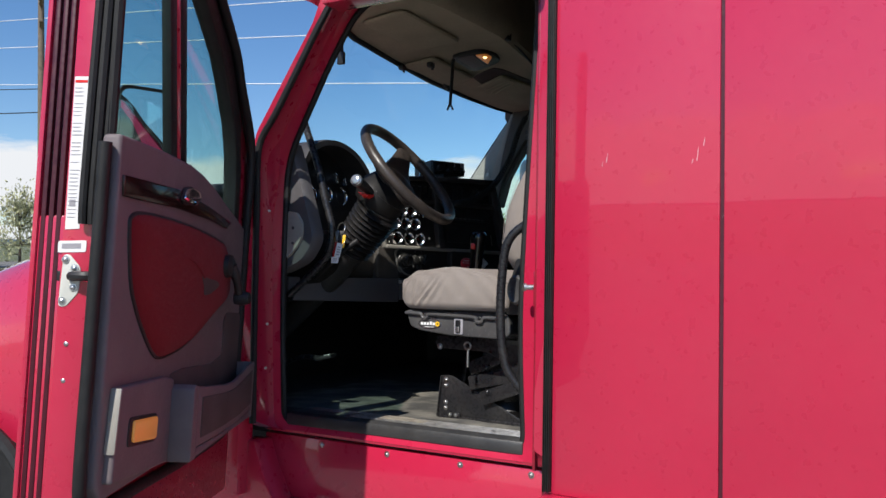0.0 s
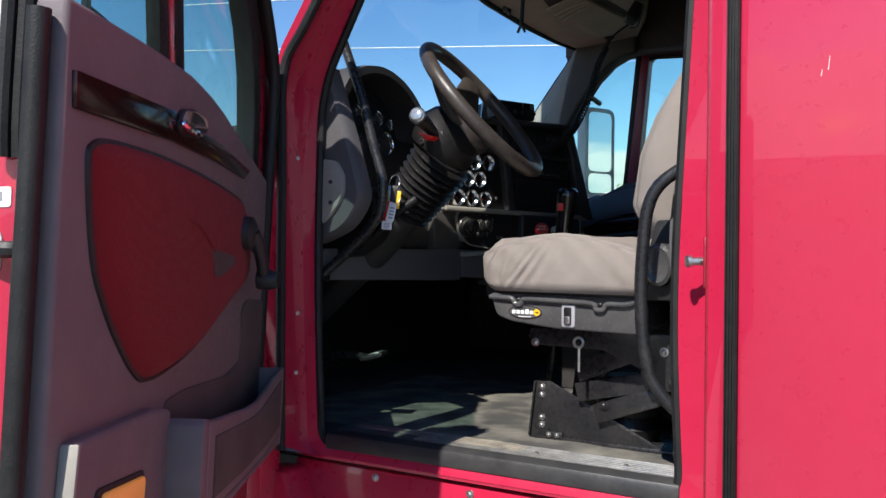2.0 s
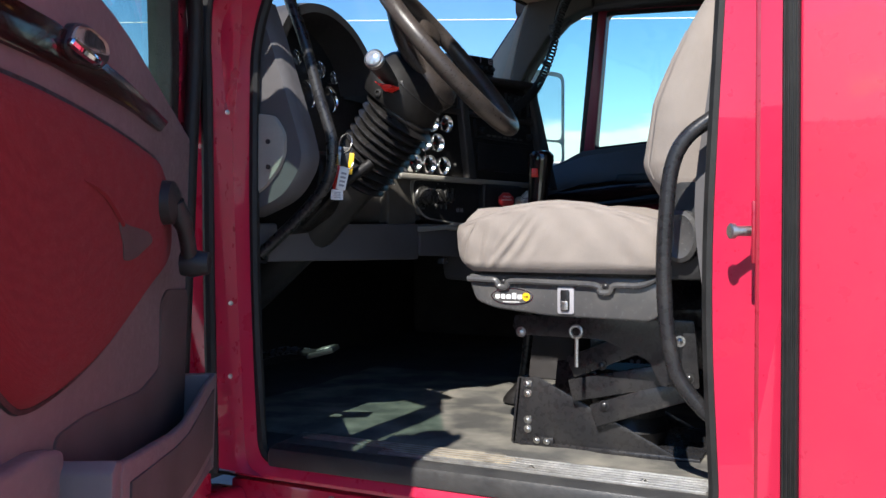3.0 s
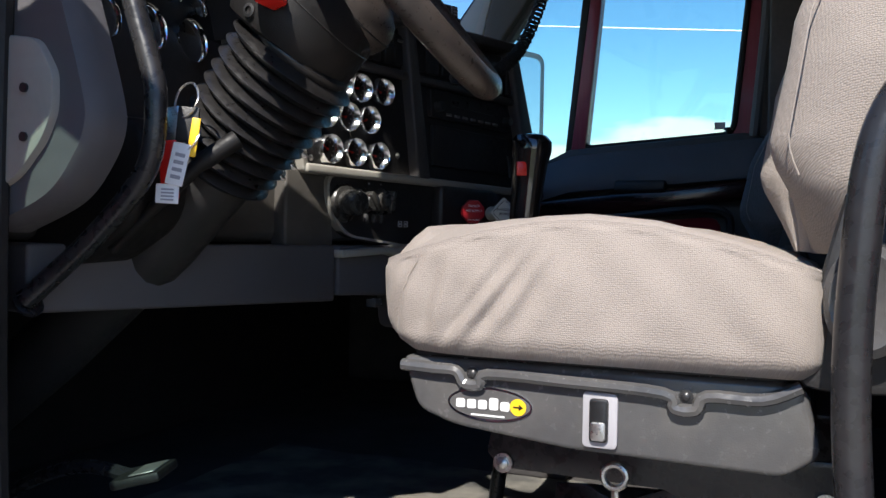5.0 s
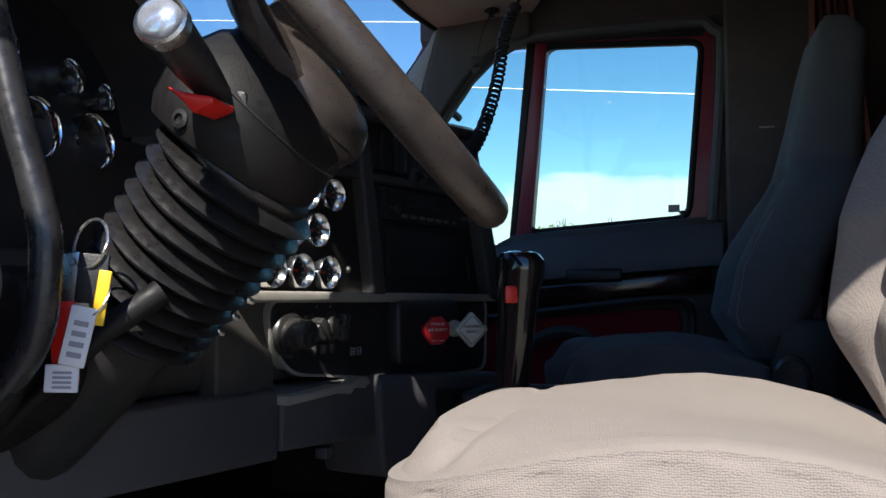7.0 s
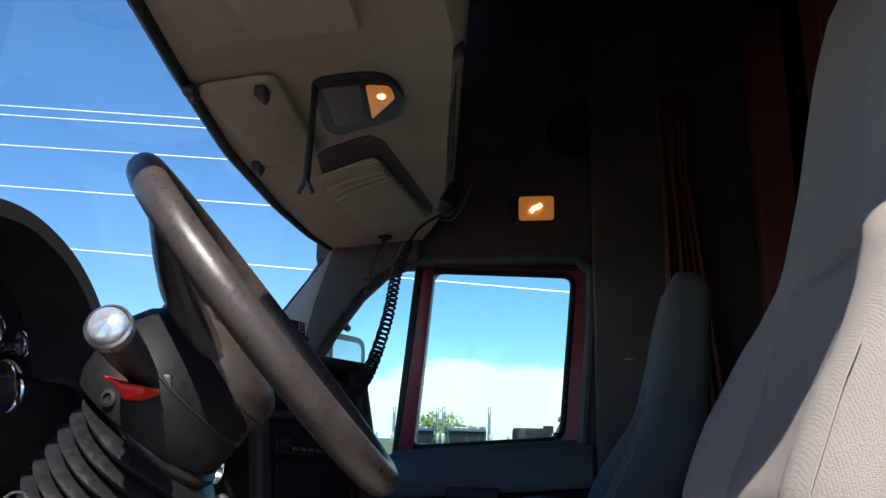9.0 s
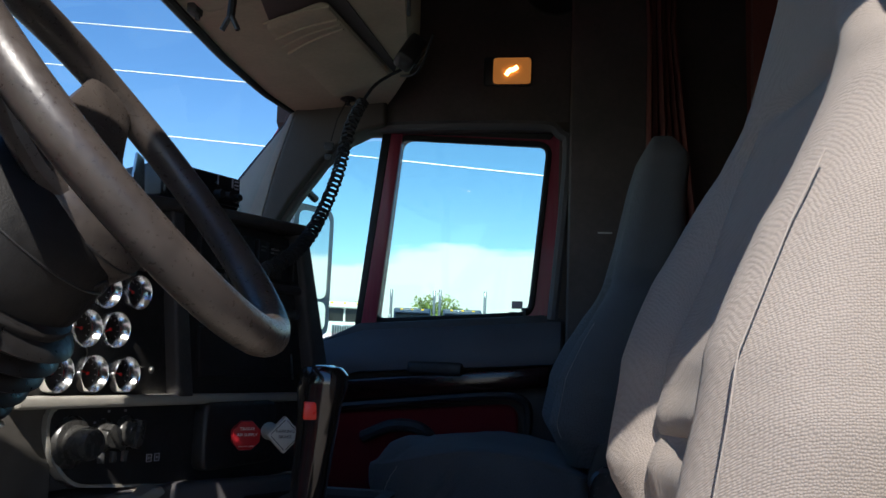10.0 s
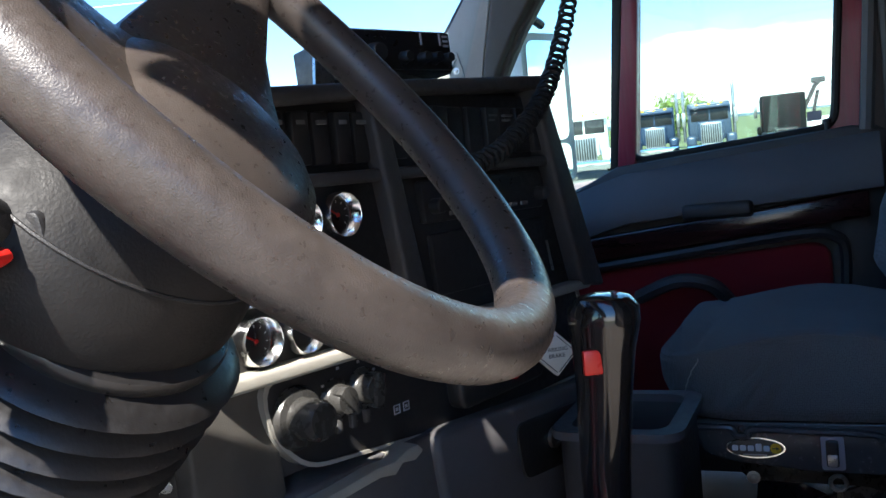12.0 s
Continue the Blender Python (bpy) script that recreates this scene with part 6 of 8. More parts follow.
def build_seat(name, label, k=1.0, dx=0.0, cloth=None, slim=1.0):
    cloth = cloth or SEAT
    seat = thing(name, (SX, SY, SZ), label, "seat", "truck seats")
    bm = bmesh.new()
    cushion = part("cushion", seat_cushion(bm), cloth, seat, "creased woven cloth cushion")
    for line in cushion_seams():
        bm = bmesh.new()
        tube(bm, line, 0.0012, 6)
        part("seam", bm, SEAT_SEAM, cushion)
    bm = bmesh.new()
    back = part("backrest", seat_back(bm, k, dx, slim), cloth, seat, "tall cloth backrest with side bolsters")
    for sign in (-1, 1):
        bm = bmesh.new()
        pts = []
        for i in range(24):
            z = lerp(1.85, 2.12, i / 23)
            half = curve_at(z, [(1.78, 0.205), (1.84, 0.245), (1.95, 0.262), (2.10, 0.260), (2.20, 0.248)])
            front = curve_at(z, BACK_FRONT)
            pts.append((front + dx + 0.0155 - bolster(z, 0.955) - 0.07 * sign * half * 0.955, SY + sign * half * 0.955, 1.78 + (z - 1.78) * k))
        tube(bm, pts, 0.0008, 6)
        part("seam", bm, SEAT_SEAM, back)
    # moulded base pan with rolled lip
    bm = bmesh.new()
    pan = rounded([(-1.782, 1.664), (-1.385, 1.664), (-1.370, 1.600), (-1.40, 1.578), (-1.60, 1.582), (-1.72, 1.594), (-1.762, 1.608)], 0.012, 4)
    prism(bm, pan, side_y(SY - 0.232), 0, 0.464, 0.006, 3)
    base = part("base_pan", bm, PAN, seat, "dark grey moulded seat pan with rolled lip")
    bm = bmesh.new()
    tube(bm, spline([(-1.778, SY - 0.236, 1.654), (-1.74, SY - 0.238, 1.653), (-1.716, SY - 0.238, 1.652), (-1.707, SY - 0.238, 1.640), (-1.690, SY - 0.238, 1.640), (-1.681, SY - 0.238, 1.651), (-1.60, SY - 0.238, 1.650), (-1.507, SY - 0.238, 1.647), (-1.497, SY - 0.238, 1.634), (-1.478, SY - 0.238, 1.634), (-1.468, SY - 0.238, 1.647), (-1.42, SY - 0.238, 1.648), (-1.388, SY - 0.237, 1.662)], 4), 0.0062, 8)
    part("lip", bm, PAN, base)
    # Black strip put in as the shade between pan and cushion.
    bm = bmesh.new()
    prism(bm, [(-1.768, 1.662), (-1.40, 1.660), (-1.40, 1.680), (-1.768, 1.680)], side_y(SY - 0.226), 0, 0.45, 0.004)
    part("shadow_gap", bm, BLACK, base)
    for x, z in ((-1.699, 1.650), (-1.487, 1.645)):
        bolt("bolt", (x, SY - 0.234, z), (0, -1, 0), base, 0.0045, 0.003, STEEL_BLACK)
    # oval emblem with plain bars
    bm = bmesh.new()
    oval = [(-1.681 + 0.0455 * math.cos(a), 1.6195 + 0.0172 * math.sin(a)) for a in (2 * math.pi * i / 40 for i in range(40))]
    prism(bm, oval, side_y(SY - 0.2335), 0, 0.004)
    emblem = part("emblem", bm, CHROME, base, "chrome-rimmed oval emblem with yellow dot")
    bm = bmesh.new()
    prism(bm, [(-1.681 + (x + 1.681) * 0.945, 1.6195 + (z - 1.6195) * 0.86) for x, z in oval], side_y(SY - 0.2342), 0, 0.002)
    part("field", bm, PAN, emblem)
    bm = bmesh.new()
    for i in range(5):
        x = -1.7165 + i * 0.0120
        prism(bm, rounded([(x, 1.6145), (x + 0.0095, 1.6145), (x + 0.0095, 1.6235 + (0.003 if i == 3 else 0)), (x, 1.6235 + (0.003 if i == 3 else 0))], 0.002, 2), side_y(SY - 0.2352), 0, 0.001)
    prism(bm, [(-1.70, 1.6075), (-1.664, 1.6075), (-1.664, 1.609), (-1.70, 1.609)], side_y(SY - 0.2352), 0, 0.001)
    part("print_bar", bm, WHITE, emblem)
    bm = bmesh.new()
    lathe(bm, [(0, 0), (0.0085, 0), (0.0085, 0.001), (0, 0.001)], aim((-1.650, SY - 0.2340, 1.6195), (0, -1, 0)), 20)
    part("dot", bm, YELLOW, emblem)
    bm = bmesh.new()
    prism(bm, [(-1.655, 1.6187), (-1.649, 1.6187), (-1.649, 1.6165), (-1.6445, 1.6195), (-1.649, 1.6225), (-1.649, 1.6203), (-1.655, 1.6203)], side_y(SY - 0.2356), 0, 0.001)
    part("arrow", bm, DIAL, emblem)
    # rocker switch
    bm = bmesh.new()
    prism(bm, rounded([(-1.584, 1.588), (-1.550, 1.588), (-1.550, 1.642), (-1.584, 1.642)], 0.005, 3), side_y(SY - 0.236), 0, 0.006, 0.001)
    sw = part("switch", bm, GREY_INK, base, "grey switch bezel with chrome rocker")
    bm = bmesh.new()
    prism(bm, rounded([(-1.577, 1.594), (-1.5585, 1.594), (-1.5585, 1.636), (-1.577, 1.636)], 0.004, 3), side_y(SY - 0.240), 0, 0.006, 0.002)
    part("rocker", bm, DIAL, sw)
    bm = bmesh.new()
    prism(bm, rounded([(-1.575, 1.596), (-1.5605, 1.596), (-1.5605, 1.614), (-1.575, 1.614)], 0.003, 3), side_y(SY - 0.2425), 0, 0.004, 0.001)
    part("rocker_face", bm, STEEL, sw)
    # suspension: top plates, scissor links, floor brackets
    for y0 in (SY - 0.135, SY + 0.125):
        bm = bmesh.new()
        prism(bm, rounded([(-1.712, 1.572), (-1.335, 1.575), (-1.325, 1.44), (-1.40, 1.44), (-1.425, 1.49), (-1.52, 1.528), (-1.70, 1.530), (-1.718, 1.545)], 0.006, 2), side_y(y0), 0, 0.006, 0.001)
        part("side_plate", bm, STEEL_BLACK, seat)
    for a, b in (((-1.60, 1.46), (-1.40, 1.545)), ((-1.60, 1.41), (-1.34, 1.47)), ((-1.55, 1.36), (-1.36, 1.43))):
        bm = bmesh.new()
        d = Vector((b[0] - a[0], b[1] - a[1])).normalized()
        n = Vector((-d.y, d.x)) * 0.024
        prism(bm, [(a[0] - n.x, a[1] - n.y), (b[0] - n.x, b[1] - n.y), (b[0] + n.x, b[1] + n.y), (a[0] + n.x, a[1] + n.y)], side_y(SY - 0.10), 0, 0.016, 0.003)
        part("scissor_link", bm, STEEL_BLACK, seat)
    bm = bmesh.new()
    lathe(bm, [(0, 0), (0.075, 0), (0.088, 0.03), (0.075, 0.06), (0.088, 0.10), (0.075, 0.14), (0.06, 0.16), (0, 0.16)], aim((-1.50, SY + 0.02, 1.29), (0, 0, 1)), 28)
    part("air_spring", bm, BOOT, seat, "black rubber air spring")
    for y0 in (SY - 0.082, SY + 0.19):
        bm = bmesh.new()
        prism(bm, [(-1.738, 1.279), (-1.722, 1.428), (-1.678, 1.430), (-1.385, 1.290), (-1.385, 1.279)], side_y(y0), 0, 0.006, 0.001)
        br = part("floor_bracket", bm, STEEL_BLACK, seat, "triangular black steel floor bracket")
        if y0 < SY:
            for x, z in ((-1.702, 1.415), (-1.702, 1.394), (-1.702, 1.335), (-1.702, 1.315)):
                bolt("bolt", (x, y0, z), (0, -1, 0), br, 0.006, 0.005)
            bm = bmesh.new()
            block(bm, (-1.690, y0 - 0.010, 1.285), (-1.640, y0, 1.302), 0.004)
            part("tab", bm, STEEL_BLACK, br)
            for x in (-1.678, -1.655):
                bolt("bolt", (x, y0 - 0.010, 1.294), (0, -1, 0), br, 0.005, 0.004)
            bm = bmesh.new()
            prism(bm, [(-1.742, 1.282), (-1.732, 1.282), (-1.716, 1.428), (-1.726, 1.428)], side_y(y0), 0, 0.05, 0.001)
            part("flange", bm, STEEL_BLACK, br)
    bm = bmesh.new()
    block(bm, (-1.72, SY - 0.09, 1.277), (-1.33, SY + 0.20, 1.289), 0.003)
    part("base_plate", bm, STEEL_BLACK, seat)
    for x, y, z, mat in ((-1.697, SY - 0.137, 1.536, None), (-1.363, SY - 0.137, 1.533, None), (-1.530, SY - 0.102, 1.470, STEEL_BLACK), (-1.525, SY - 0.102, 1.385, STEEL_BLACK), (-1.345, SY - 0.137, 1.46, STEEL_BLACK)):
        bolt("bolt", (x, y, z), (0, -1, 0), seat, 0.0075, 0.005, mat)
    # fore-aft lever
    bm = bmesh.new()
    tube(bm, [Vector((-1.563, SY - 0.178, 1.547)) + 0.012 * Vector((math.cos(a), 0, math.sin(a))) for a in (2 * math.pi * i / 20 for i in range(20))], 0.0036, 8, True)
    tube(bm, [(-1.562, SY - 0.176, 1.536), (-1.562, SY - 0.176, 1.475)], 0.0045, 8)
    part("lever", bm, STEEL, seat, "ring-ended steel adjusting lever")
    # recliner knob on the side of the back
    bm = bmesh.new()
    lathe(bm, [(0, 0), (0.044, 0), (0.050, 0.010), (0.048, 0.024), (0.040, 0.030), (0.030, 0.026), (0, 0.026)], aim((-1.335, SY - 0.245, 1.742), (-0.2, -1, 0)), 32, 0.72, 1.0)
    part("recline_knob", bm, PAN, seat, "grey round recliner knob")
    bm = bmesh.new()
    prism(bm, rounded([(-1.40, 1.66), (-1.25, 1.66), (-1.25, 1.86), (-1.35, 1.86)], 0.03, 3), side_y(SY - 0.245), 0, 0.03, 0.008)
    part("hinge_cover", bm, BLACK, seat)
    return seat


driver_seat = build_seat("driver_seat", "beige cloth air-ride driver's seat with tall back on black steel base")
passenger_seat = build_seat("passenger_seat", "cloth air-ride passenger seat with tall back, deep shade put into its grey", 0.86, -0.032, SEAT_SHADED, 0.78)
passenger_seat.matrix_basis = pose(SX - 0.075, 4.16, 1.275)

# seat belt beside the driver's backrest
belt_set = thing("seat_belt", (-1.25, 2.66, 1.6), "grey seat belt webbing beside the driver's seat", "seat belt")
bm = bmesh.new()
pts = spline([(-1.20, 2.675, 2.72), (-1.225, 2.672, 2.35), (-1.265, 2.668, 2.02), (-1.29, 2.67, 1.80), (-1.27, 2.672, 1.60)], 6)
rows = []
for q in pts:
    rows.append([q + Vector((-0.022, 0, 0)), q + Vector((0.022, 0.004, 0)), q + Vector((0.022, 0.0065, 0)), q + Vector((-0.022, 0.0025, 0))])
loft(bm, rows)
part("webbing", bm, KNEE, belt_set)
bm = bmesh.new()
block(bm, (-1.225, 2.655, 2.69), (-1.175, 2.69, 2.75), 0.006)
part("anchor", bm, BLACK, belt_set)

# grab bar behind the doorway
bar = thing("grab_bar", (-1.27, 2.62, 1.40), "black tubular grab bar beside the driver's seat", "grab bar")
bm = bmesh.new()
tube(bm, spline([(-1.235, 2.635, 1.972), (-1.265, 2.622, 1.953), (-1.315, 2.610, 1.915), (-1.340, 2.606, 1.865), (-1.350, 2.605, 1.78), (-1.354, 2.605, 1.69), (-1.350, 2.605, 1.60), (-1.340, 2.608, 1.53), (-1.325, 2.612, 1.487), (-1.285, 2.622, 1.437), (-1.245, 2.635, 1.408)], 7), 0.0140, 12)
part("tube", bm, STEEL_BLACK, bar)
for z in (1.975, 1.405):
    bm = bmesh.new()
    lathe(bm, [(0, 0), (0.027, 0), (0.027, 0.005), (0.018, 0.012), (0, 0.012)], aim((-1.232, 2.650, z), (-0.8, -0.6, 0)), 16)
    part("foot", bm, STEEL_BLACK, bar)

# ---- gear selector ----
shift = thing("gear_selector", (-1.83, 3.31, 1.275), "glossy black gear lever grip with a red button", "gear lever")
bm = bmesh.new()
rows = []
for z, cx, cy, a, b in ((1.700, -1.858, 3.315, 0.021, 0.021), (1.80, -1.856, 3.316, 0.024, 0.023), (1.88, -1.850, 3.318, 0.027, 0.025), (1.915, -1.848, 3.320, 0.030, 0.028), (1.940, -1.846, 3.322, 0.034, 0.034), (1.956, -1.846, 3.322, 0.034, 0.034), (1.966, -1.846, 3.320, 0.026, 0.027), (1.969, -1.846, 3.320, 0.014, 0.016)):
    rows.append([(cx + a * math.copysign(abs(math.cos(q)) ** 0.8, math.cos(q)), cy + b * math.copysign(abs(math.sin(q)) ** 0.8, math.sin(q)), z) for q in (2 * math.pi * i / 28 for i in range(28))])
loft(bm, rows)
part("grip", bm, material("glossy_black_grip", (0.012, 0.011, 0.011), 0.12, vary=0.1, coat=0.5, rough_vary=0.05), shift, "glossy black grip")
bm = bmesh.new()
block(bm, (-0.010, -0.0035, -0.012), (0.010, 0.0035, 0.012), 0.002, pose(-1.852, 3.292, 1.908, 0, 0, 30))
part("button", bm, RED_INK, shift, "red slide button")
bm = bmesh.new()
tube(bm, spline([(-1.858, 3.315, 1.71), (-1.862, 3.312, 1.60), (-1.88, 3.31, 1.45), (-1.90, 3.31, 1.285)], 5), 0.013, 10)
part("lever", bm, STEEL_BLACK, shift)
bm = bmesh.new()
lathe(bm, [(0, 0), (0.05, 0), (0.048, 0.01), (0.036, 0.025), (0.022, 0.04), (0.016, 0.05), (0, 0.05)], aim((-1.90, 3.31, 1.284), (0, 0, 1)), 24)
part("gaiter", bm, BOOT, shift)

for child in shift.children:
    child.matrix_basis = pose(0.022, -0.012, 0)

# centre cup holder bin
bin_ = thing("storage_bin", (-1.91, 3.76, 1.275), "dark grey open storage bin on the cab floor", "storage bin")
bm = bmesh.new()
ring(bm, rounded([(-1.985, 3.67), (-1.845, 3.67), (-1.845, 3.86), (-1.985, 3.86)], 0.03, 4), rounded([(-2.00, 3.655), (-1.83, 3.655), (-1.83, 3.875), (-2.00, 3.875)], 0.035, 4), lambda u, v, w: (u, v, w), 1.50, 1.712)
block(bm, (-1.99, 3.665, 1.28), (-1.84, 3.865, 1.505), 0.01)
part("body", bm, DASH, bin_)
bm = bmesh.new()
ring(bm, rounded([(-1.985, 3.67), (-1.845, 3.67), (-1.845, 3.86), (-1.985, 3.86)], 0.03, 4), rounded([(-2.01, 3.645), (-1.82, 3.645), (-1.82, 3.885), (-2.01, 3.885)], 0.04, 4), lambda u, v, w: (u, v, w), 1.712, 1.724)
part("rim", bm, KNEE, bin_)

# ---- two-way radio on the dash with its coiled cord and microphone ----
cb = thing("cb_radio", (-2.17, 3.63, 2.235), "black two-way radio on a bracket on the dash", "radio")
cbm = pose(-2.172, 3.640, 2.288, 0, 0, -25.5) @ pose(0, 0, 0, 0, -4, 0)
bm = bmesh.new()
block(bm, (-0.150, -0.092, -0.032), (0.0, 0.092, 0.032), 0.004, cbm)
part("case", bm, BLACK, cb)
bm = bmesh.new()
block(bm, (0.0, -0.088, -0.028), (0.008, 0.088, 0.028), 0.003, cbm)
front = part("front_panel", bm, DIAL, cb)
for y, z, r in ((-0.055, -0.006, 0.014), (-0.005, -0.012, 0.009), (0.030, -0.012, 0.009), (0.052, -0.012, 0.009), (0.074, -0.012, 0.008)):
    bm = bmesh.new()
    lathe(bm, [(r * 1.1, 0), (r, 0.003), (r * 0.9, 0.014), (r * 0.75, 0.016), (0, 0.016)], cbm @ aim((0.008, y, z), (1, 0, 0)), 18)
    part("knob", bm, BLACK, front)
bm = bmesh.new()
for y in (0.030, 0.066):
    block(bm, (0.0075, y, 0.008), (0.0095, y + 0.003, 0.026), 0, cbm)
for i in range(3):
    block(bm, (0.0075, 0.073, 0.006 + i * 0.007), (0.0095, 0.083, 0.009 + i * 0.007), 0, cbm)
part("panel_mark", bm, GREY_INK, front)
bm = bmesh.new()
prism(bm, [(-0.145, 2.225), (-0.090, 2.225), (-0.105, 2.31), (-0.130, 2.315)], lambda u, v, w: (-2.20 + w, 3.625 + u, v), -0.03, -0.026)
part("bracket", bm, STEEL, cb, "bright steel bracket plate")
bm = bmesh.new()
block(bm, (-2.26, 3.60, 2.226), (-2.17, 3.70, 2.258), 0.006)
part("foot", bm, BLACK, cb)

mic = thing("microphone", (-1.89, 4.12, 2.70), "black hand microphone on a coiled cord hanging from the overhead shelf", "microphone")
path = spline([(-2.02, 3.44, 2.100), (-2.012, 3.58, 2.128), (-2.004, 3.72, 2.185), (-2.002, 3.83, 2.258), (-1.999, 3.94, 2.375), (-1.996, 4.01, 2.50), (-1.982, 4.06, 2.58)], 60)
bm = bmesh.new()
coil = []
a = 0.0
for i, q in enumerate(path):
    t = (path[min(i + 1, len(path) - 1)] - path[max(i - 1, 0)]).normalized()
    if i == 0:
        s0 = t.orthogonal().normalized()
    s0 = (s0 - t * s0.dot(t)).normalized()
    up = t.cross(s0)
    a += 0.98
    coil.append(q + 0.0125 * (math.cos(a) * s0 + math.sin(a) * up))
tube(bm, coil, 0.0036, 6)
part("coiled_cord", bm, RUBBER, mic)
bm = bmesh.new()
tube(bm, spline([(-1.982, 4.06, 2.58), (-1.962, 4.09, 2.63), (-1.935, 4.11, 2.66), (-1.905, 4.12, 2.68)], 6), 0.004, 6)
tube(bm, spline([(-1.905, 4.12, 2.665), (-1.87, 4.10, 2.66), (-1.84, 4.06, 2.68), (-1.81, 4.0, 2.72)], 6), 0.003, 6)
part("lead", bm, RUBBER, mic)
bm = bmesh.new()
block(bm, (-0.024, -0.026, -0.045), (0.024, 0.026, 0.045), 0.012, pose(-1.880, 4.10, 2.715, -20, 30, 20), 3)
part("case", bm, BLACK, mic)
bm = bmesh.new()
block(bm, (0.022, -0.012, -0.030), (0.030, 0.012, 0.020), 0.004, pose(-1.880, 4.10, 2.715, -20, 30, 20))
part("key", bm, DASH, mic)

# ---- overhead: visors, map lamp, straps, hooks ----
def on_liner(x, y, w):
    return (x, y, liner_z(x, y) - w)


def visor(name, corners, label):
    v = thing(name, (*corners[0], 2.76), label, "sun visor")
    c = Vector((sum(p[0] for p in corners) / 4, sum(p[1] for p in corners) / 4))
    loop = rounded(corners, 0.035, 5)
    bm = bmesh.new()
    rows = []
    for s, w in ((0.97, 0.004), (1.0, 0.008), (1.0, 0.014), (0.98, 0.018), (0.90, 0.020), (0.5, 0.021)):
        rows.append([on_liner(c.x + (x - c.x) * s, c.y + (y - c.y) * s, w) for x, y in loop])
    loft(bm, rows)
    part("pad", bm, LINER, v)
    bm = bmesh.new()
    tube(bm, [on_liner(x, y, 0.012) for x, y in loop], 0.0022, 6, True)
    part("edge", bm, LINER, v)
    return v


visor("sun_visor", [(-2.30, 3.44), (-2.135, 3.44), (-2.165, 3.86), (-2.315, 3.90)], "folded olive taupe sun visor above the windshield")
v2 = visor("sun_visor", [(-2.213, 4.000), (-2.042, 3.915), (-1.990, 4.420), (-2.185, 4.530)], "olive taupe overhead pocket panel with elastic straps")
visor("sun_visor", [(-2.10, 2.85), (-1.90, 2.85), (-1.935, 3.33), (-2.13, 3.31)], "folded olive taupe visor above the driver")
for y0, y1 in ((3.975, 3.925), (4.066, 3.997), (4.115, 4.025), (4.160, 4.052)):
    bm = bmesh.new()
    tube(bm, [on_liner(lerp(-2.205, -2.035, i / 12), lerp(y0, y1, i / 12) - 0.012 * math.sin(math.pi * i / 12), 0.0215) for i in range(13)], 0.0035, 6)
    part("strap", bm, LINER, v2)
# Dark sheet stands in for the shade in the gap beside the pocket.
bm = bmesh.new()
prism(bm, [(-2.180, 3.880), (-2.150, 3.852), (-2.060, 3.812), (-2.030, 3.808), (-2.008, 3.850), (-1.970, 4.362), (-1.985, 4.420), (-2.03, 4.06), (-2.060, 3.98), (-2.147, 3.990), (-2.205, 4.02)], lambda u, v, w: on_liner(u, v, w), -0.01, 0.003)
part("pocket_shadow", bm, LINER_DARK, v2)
for x, y in ((-2.31, 3.45), (-2.325, 3.87), (-2.17, 3.47)):
    bm = bmesh.new()
    block(bm, (x - 0.012, y - 0.018, 2.722), (x + 0.012, y + 0.018, 2.745), 0.004)
    lathe(bm, [(0, 0), (0.006, 0), (0.006, 0.010), (0, 0.010)], aim((x + 0.006, y + 0.004, 2.722), (0, 0, -1)), 10)
    solo("visor_clip", bm, DASH, "small dark plastic visor clip", "clip", group="visor clips")

lampA = thing("map_lamp", (-1.97, 3.62, 2.77), "lit overhead map lamp with dark bezel", "lamp")
bez = rounded([(-2.085, 3.49), (-1.93, 3.50), (-1.905, 3.60), (-1.945, 3.72), (-2.10, 3.765), (-2.115, 3.72)], 0.05, 5)
bm = bmesh.new()
prism(bm, bez, on_liner, -0.01, 0.014, 0.004)
part("bezel", bm, BLACK, lampA)
bm = bmesh.new()
prism(bm, rounded([(-2.065, 3.52), (-1.985, 3.525), (-2.015, 3.70), (-2.085, 3.71)], 0.015, 3), on_liner, 0.010, 0.016, 0.002)
part("blank_lens", bm, TAUPE, lampA)
bm = bmesh.new()
prism(bm, rounded([(-1.975, 3.527), (-1.928, 3.545), (-1.928, 3.60), (-1.998, 3.69)], 0.012, 3), on_liner, 0.010, 0.018, 0.003)
part("lens", bm, AMBER, lampA, "warm lit lens")
bm = bmesh.new()
lathe(bm, [(0, 0), (0.008, 0.001), (0.009, 0.004), (0, 0.009)], aim(on_liner(-1.953, 3.58, 0.018), (0, 0, -1)), 14)
part("bulb", bm, BULB, lampA)

strapA = thing("hanging_strap", (-2.12, 3.55, 2.74), "black strap hanging with a forked plastic end", "strap")
bm = bmesh.new()
tube(bm, spline([(-2.072, 3.502, 2.756), (-2.071, 3.495, 2.70), (-2.070, 3.485, 2.62), (-2.070, 3.478, 2.548)], 6), 0.0075, 8)
part("webbing", bm, RUBBER, strapA)
for dx in (-0.012, 0.012):
    bm = bmesh.new()
    tube(bm, [(-2.070, 3.478, 2.552), (-2.070 + dx * 1.2, 3.478, 2.524)], 0.005, 6)
    part("prong", bm, BLACK, strapA)
tagB = thing("hanging_tag", (-2.20, 4.53, 2.60), "small black tag hanging on a thin cord", "tag")
bm = bmesh.new()
tube(bm, [(-2.15, 4.545, 2.745), (-2.18, 4.545, 2.68), (-2.195, 4.545, 2.615)], 0.0018, 5)
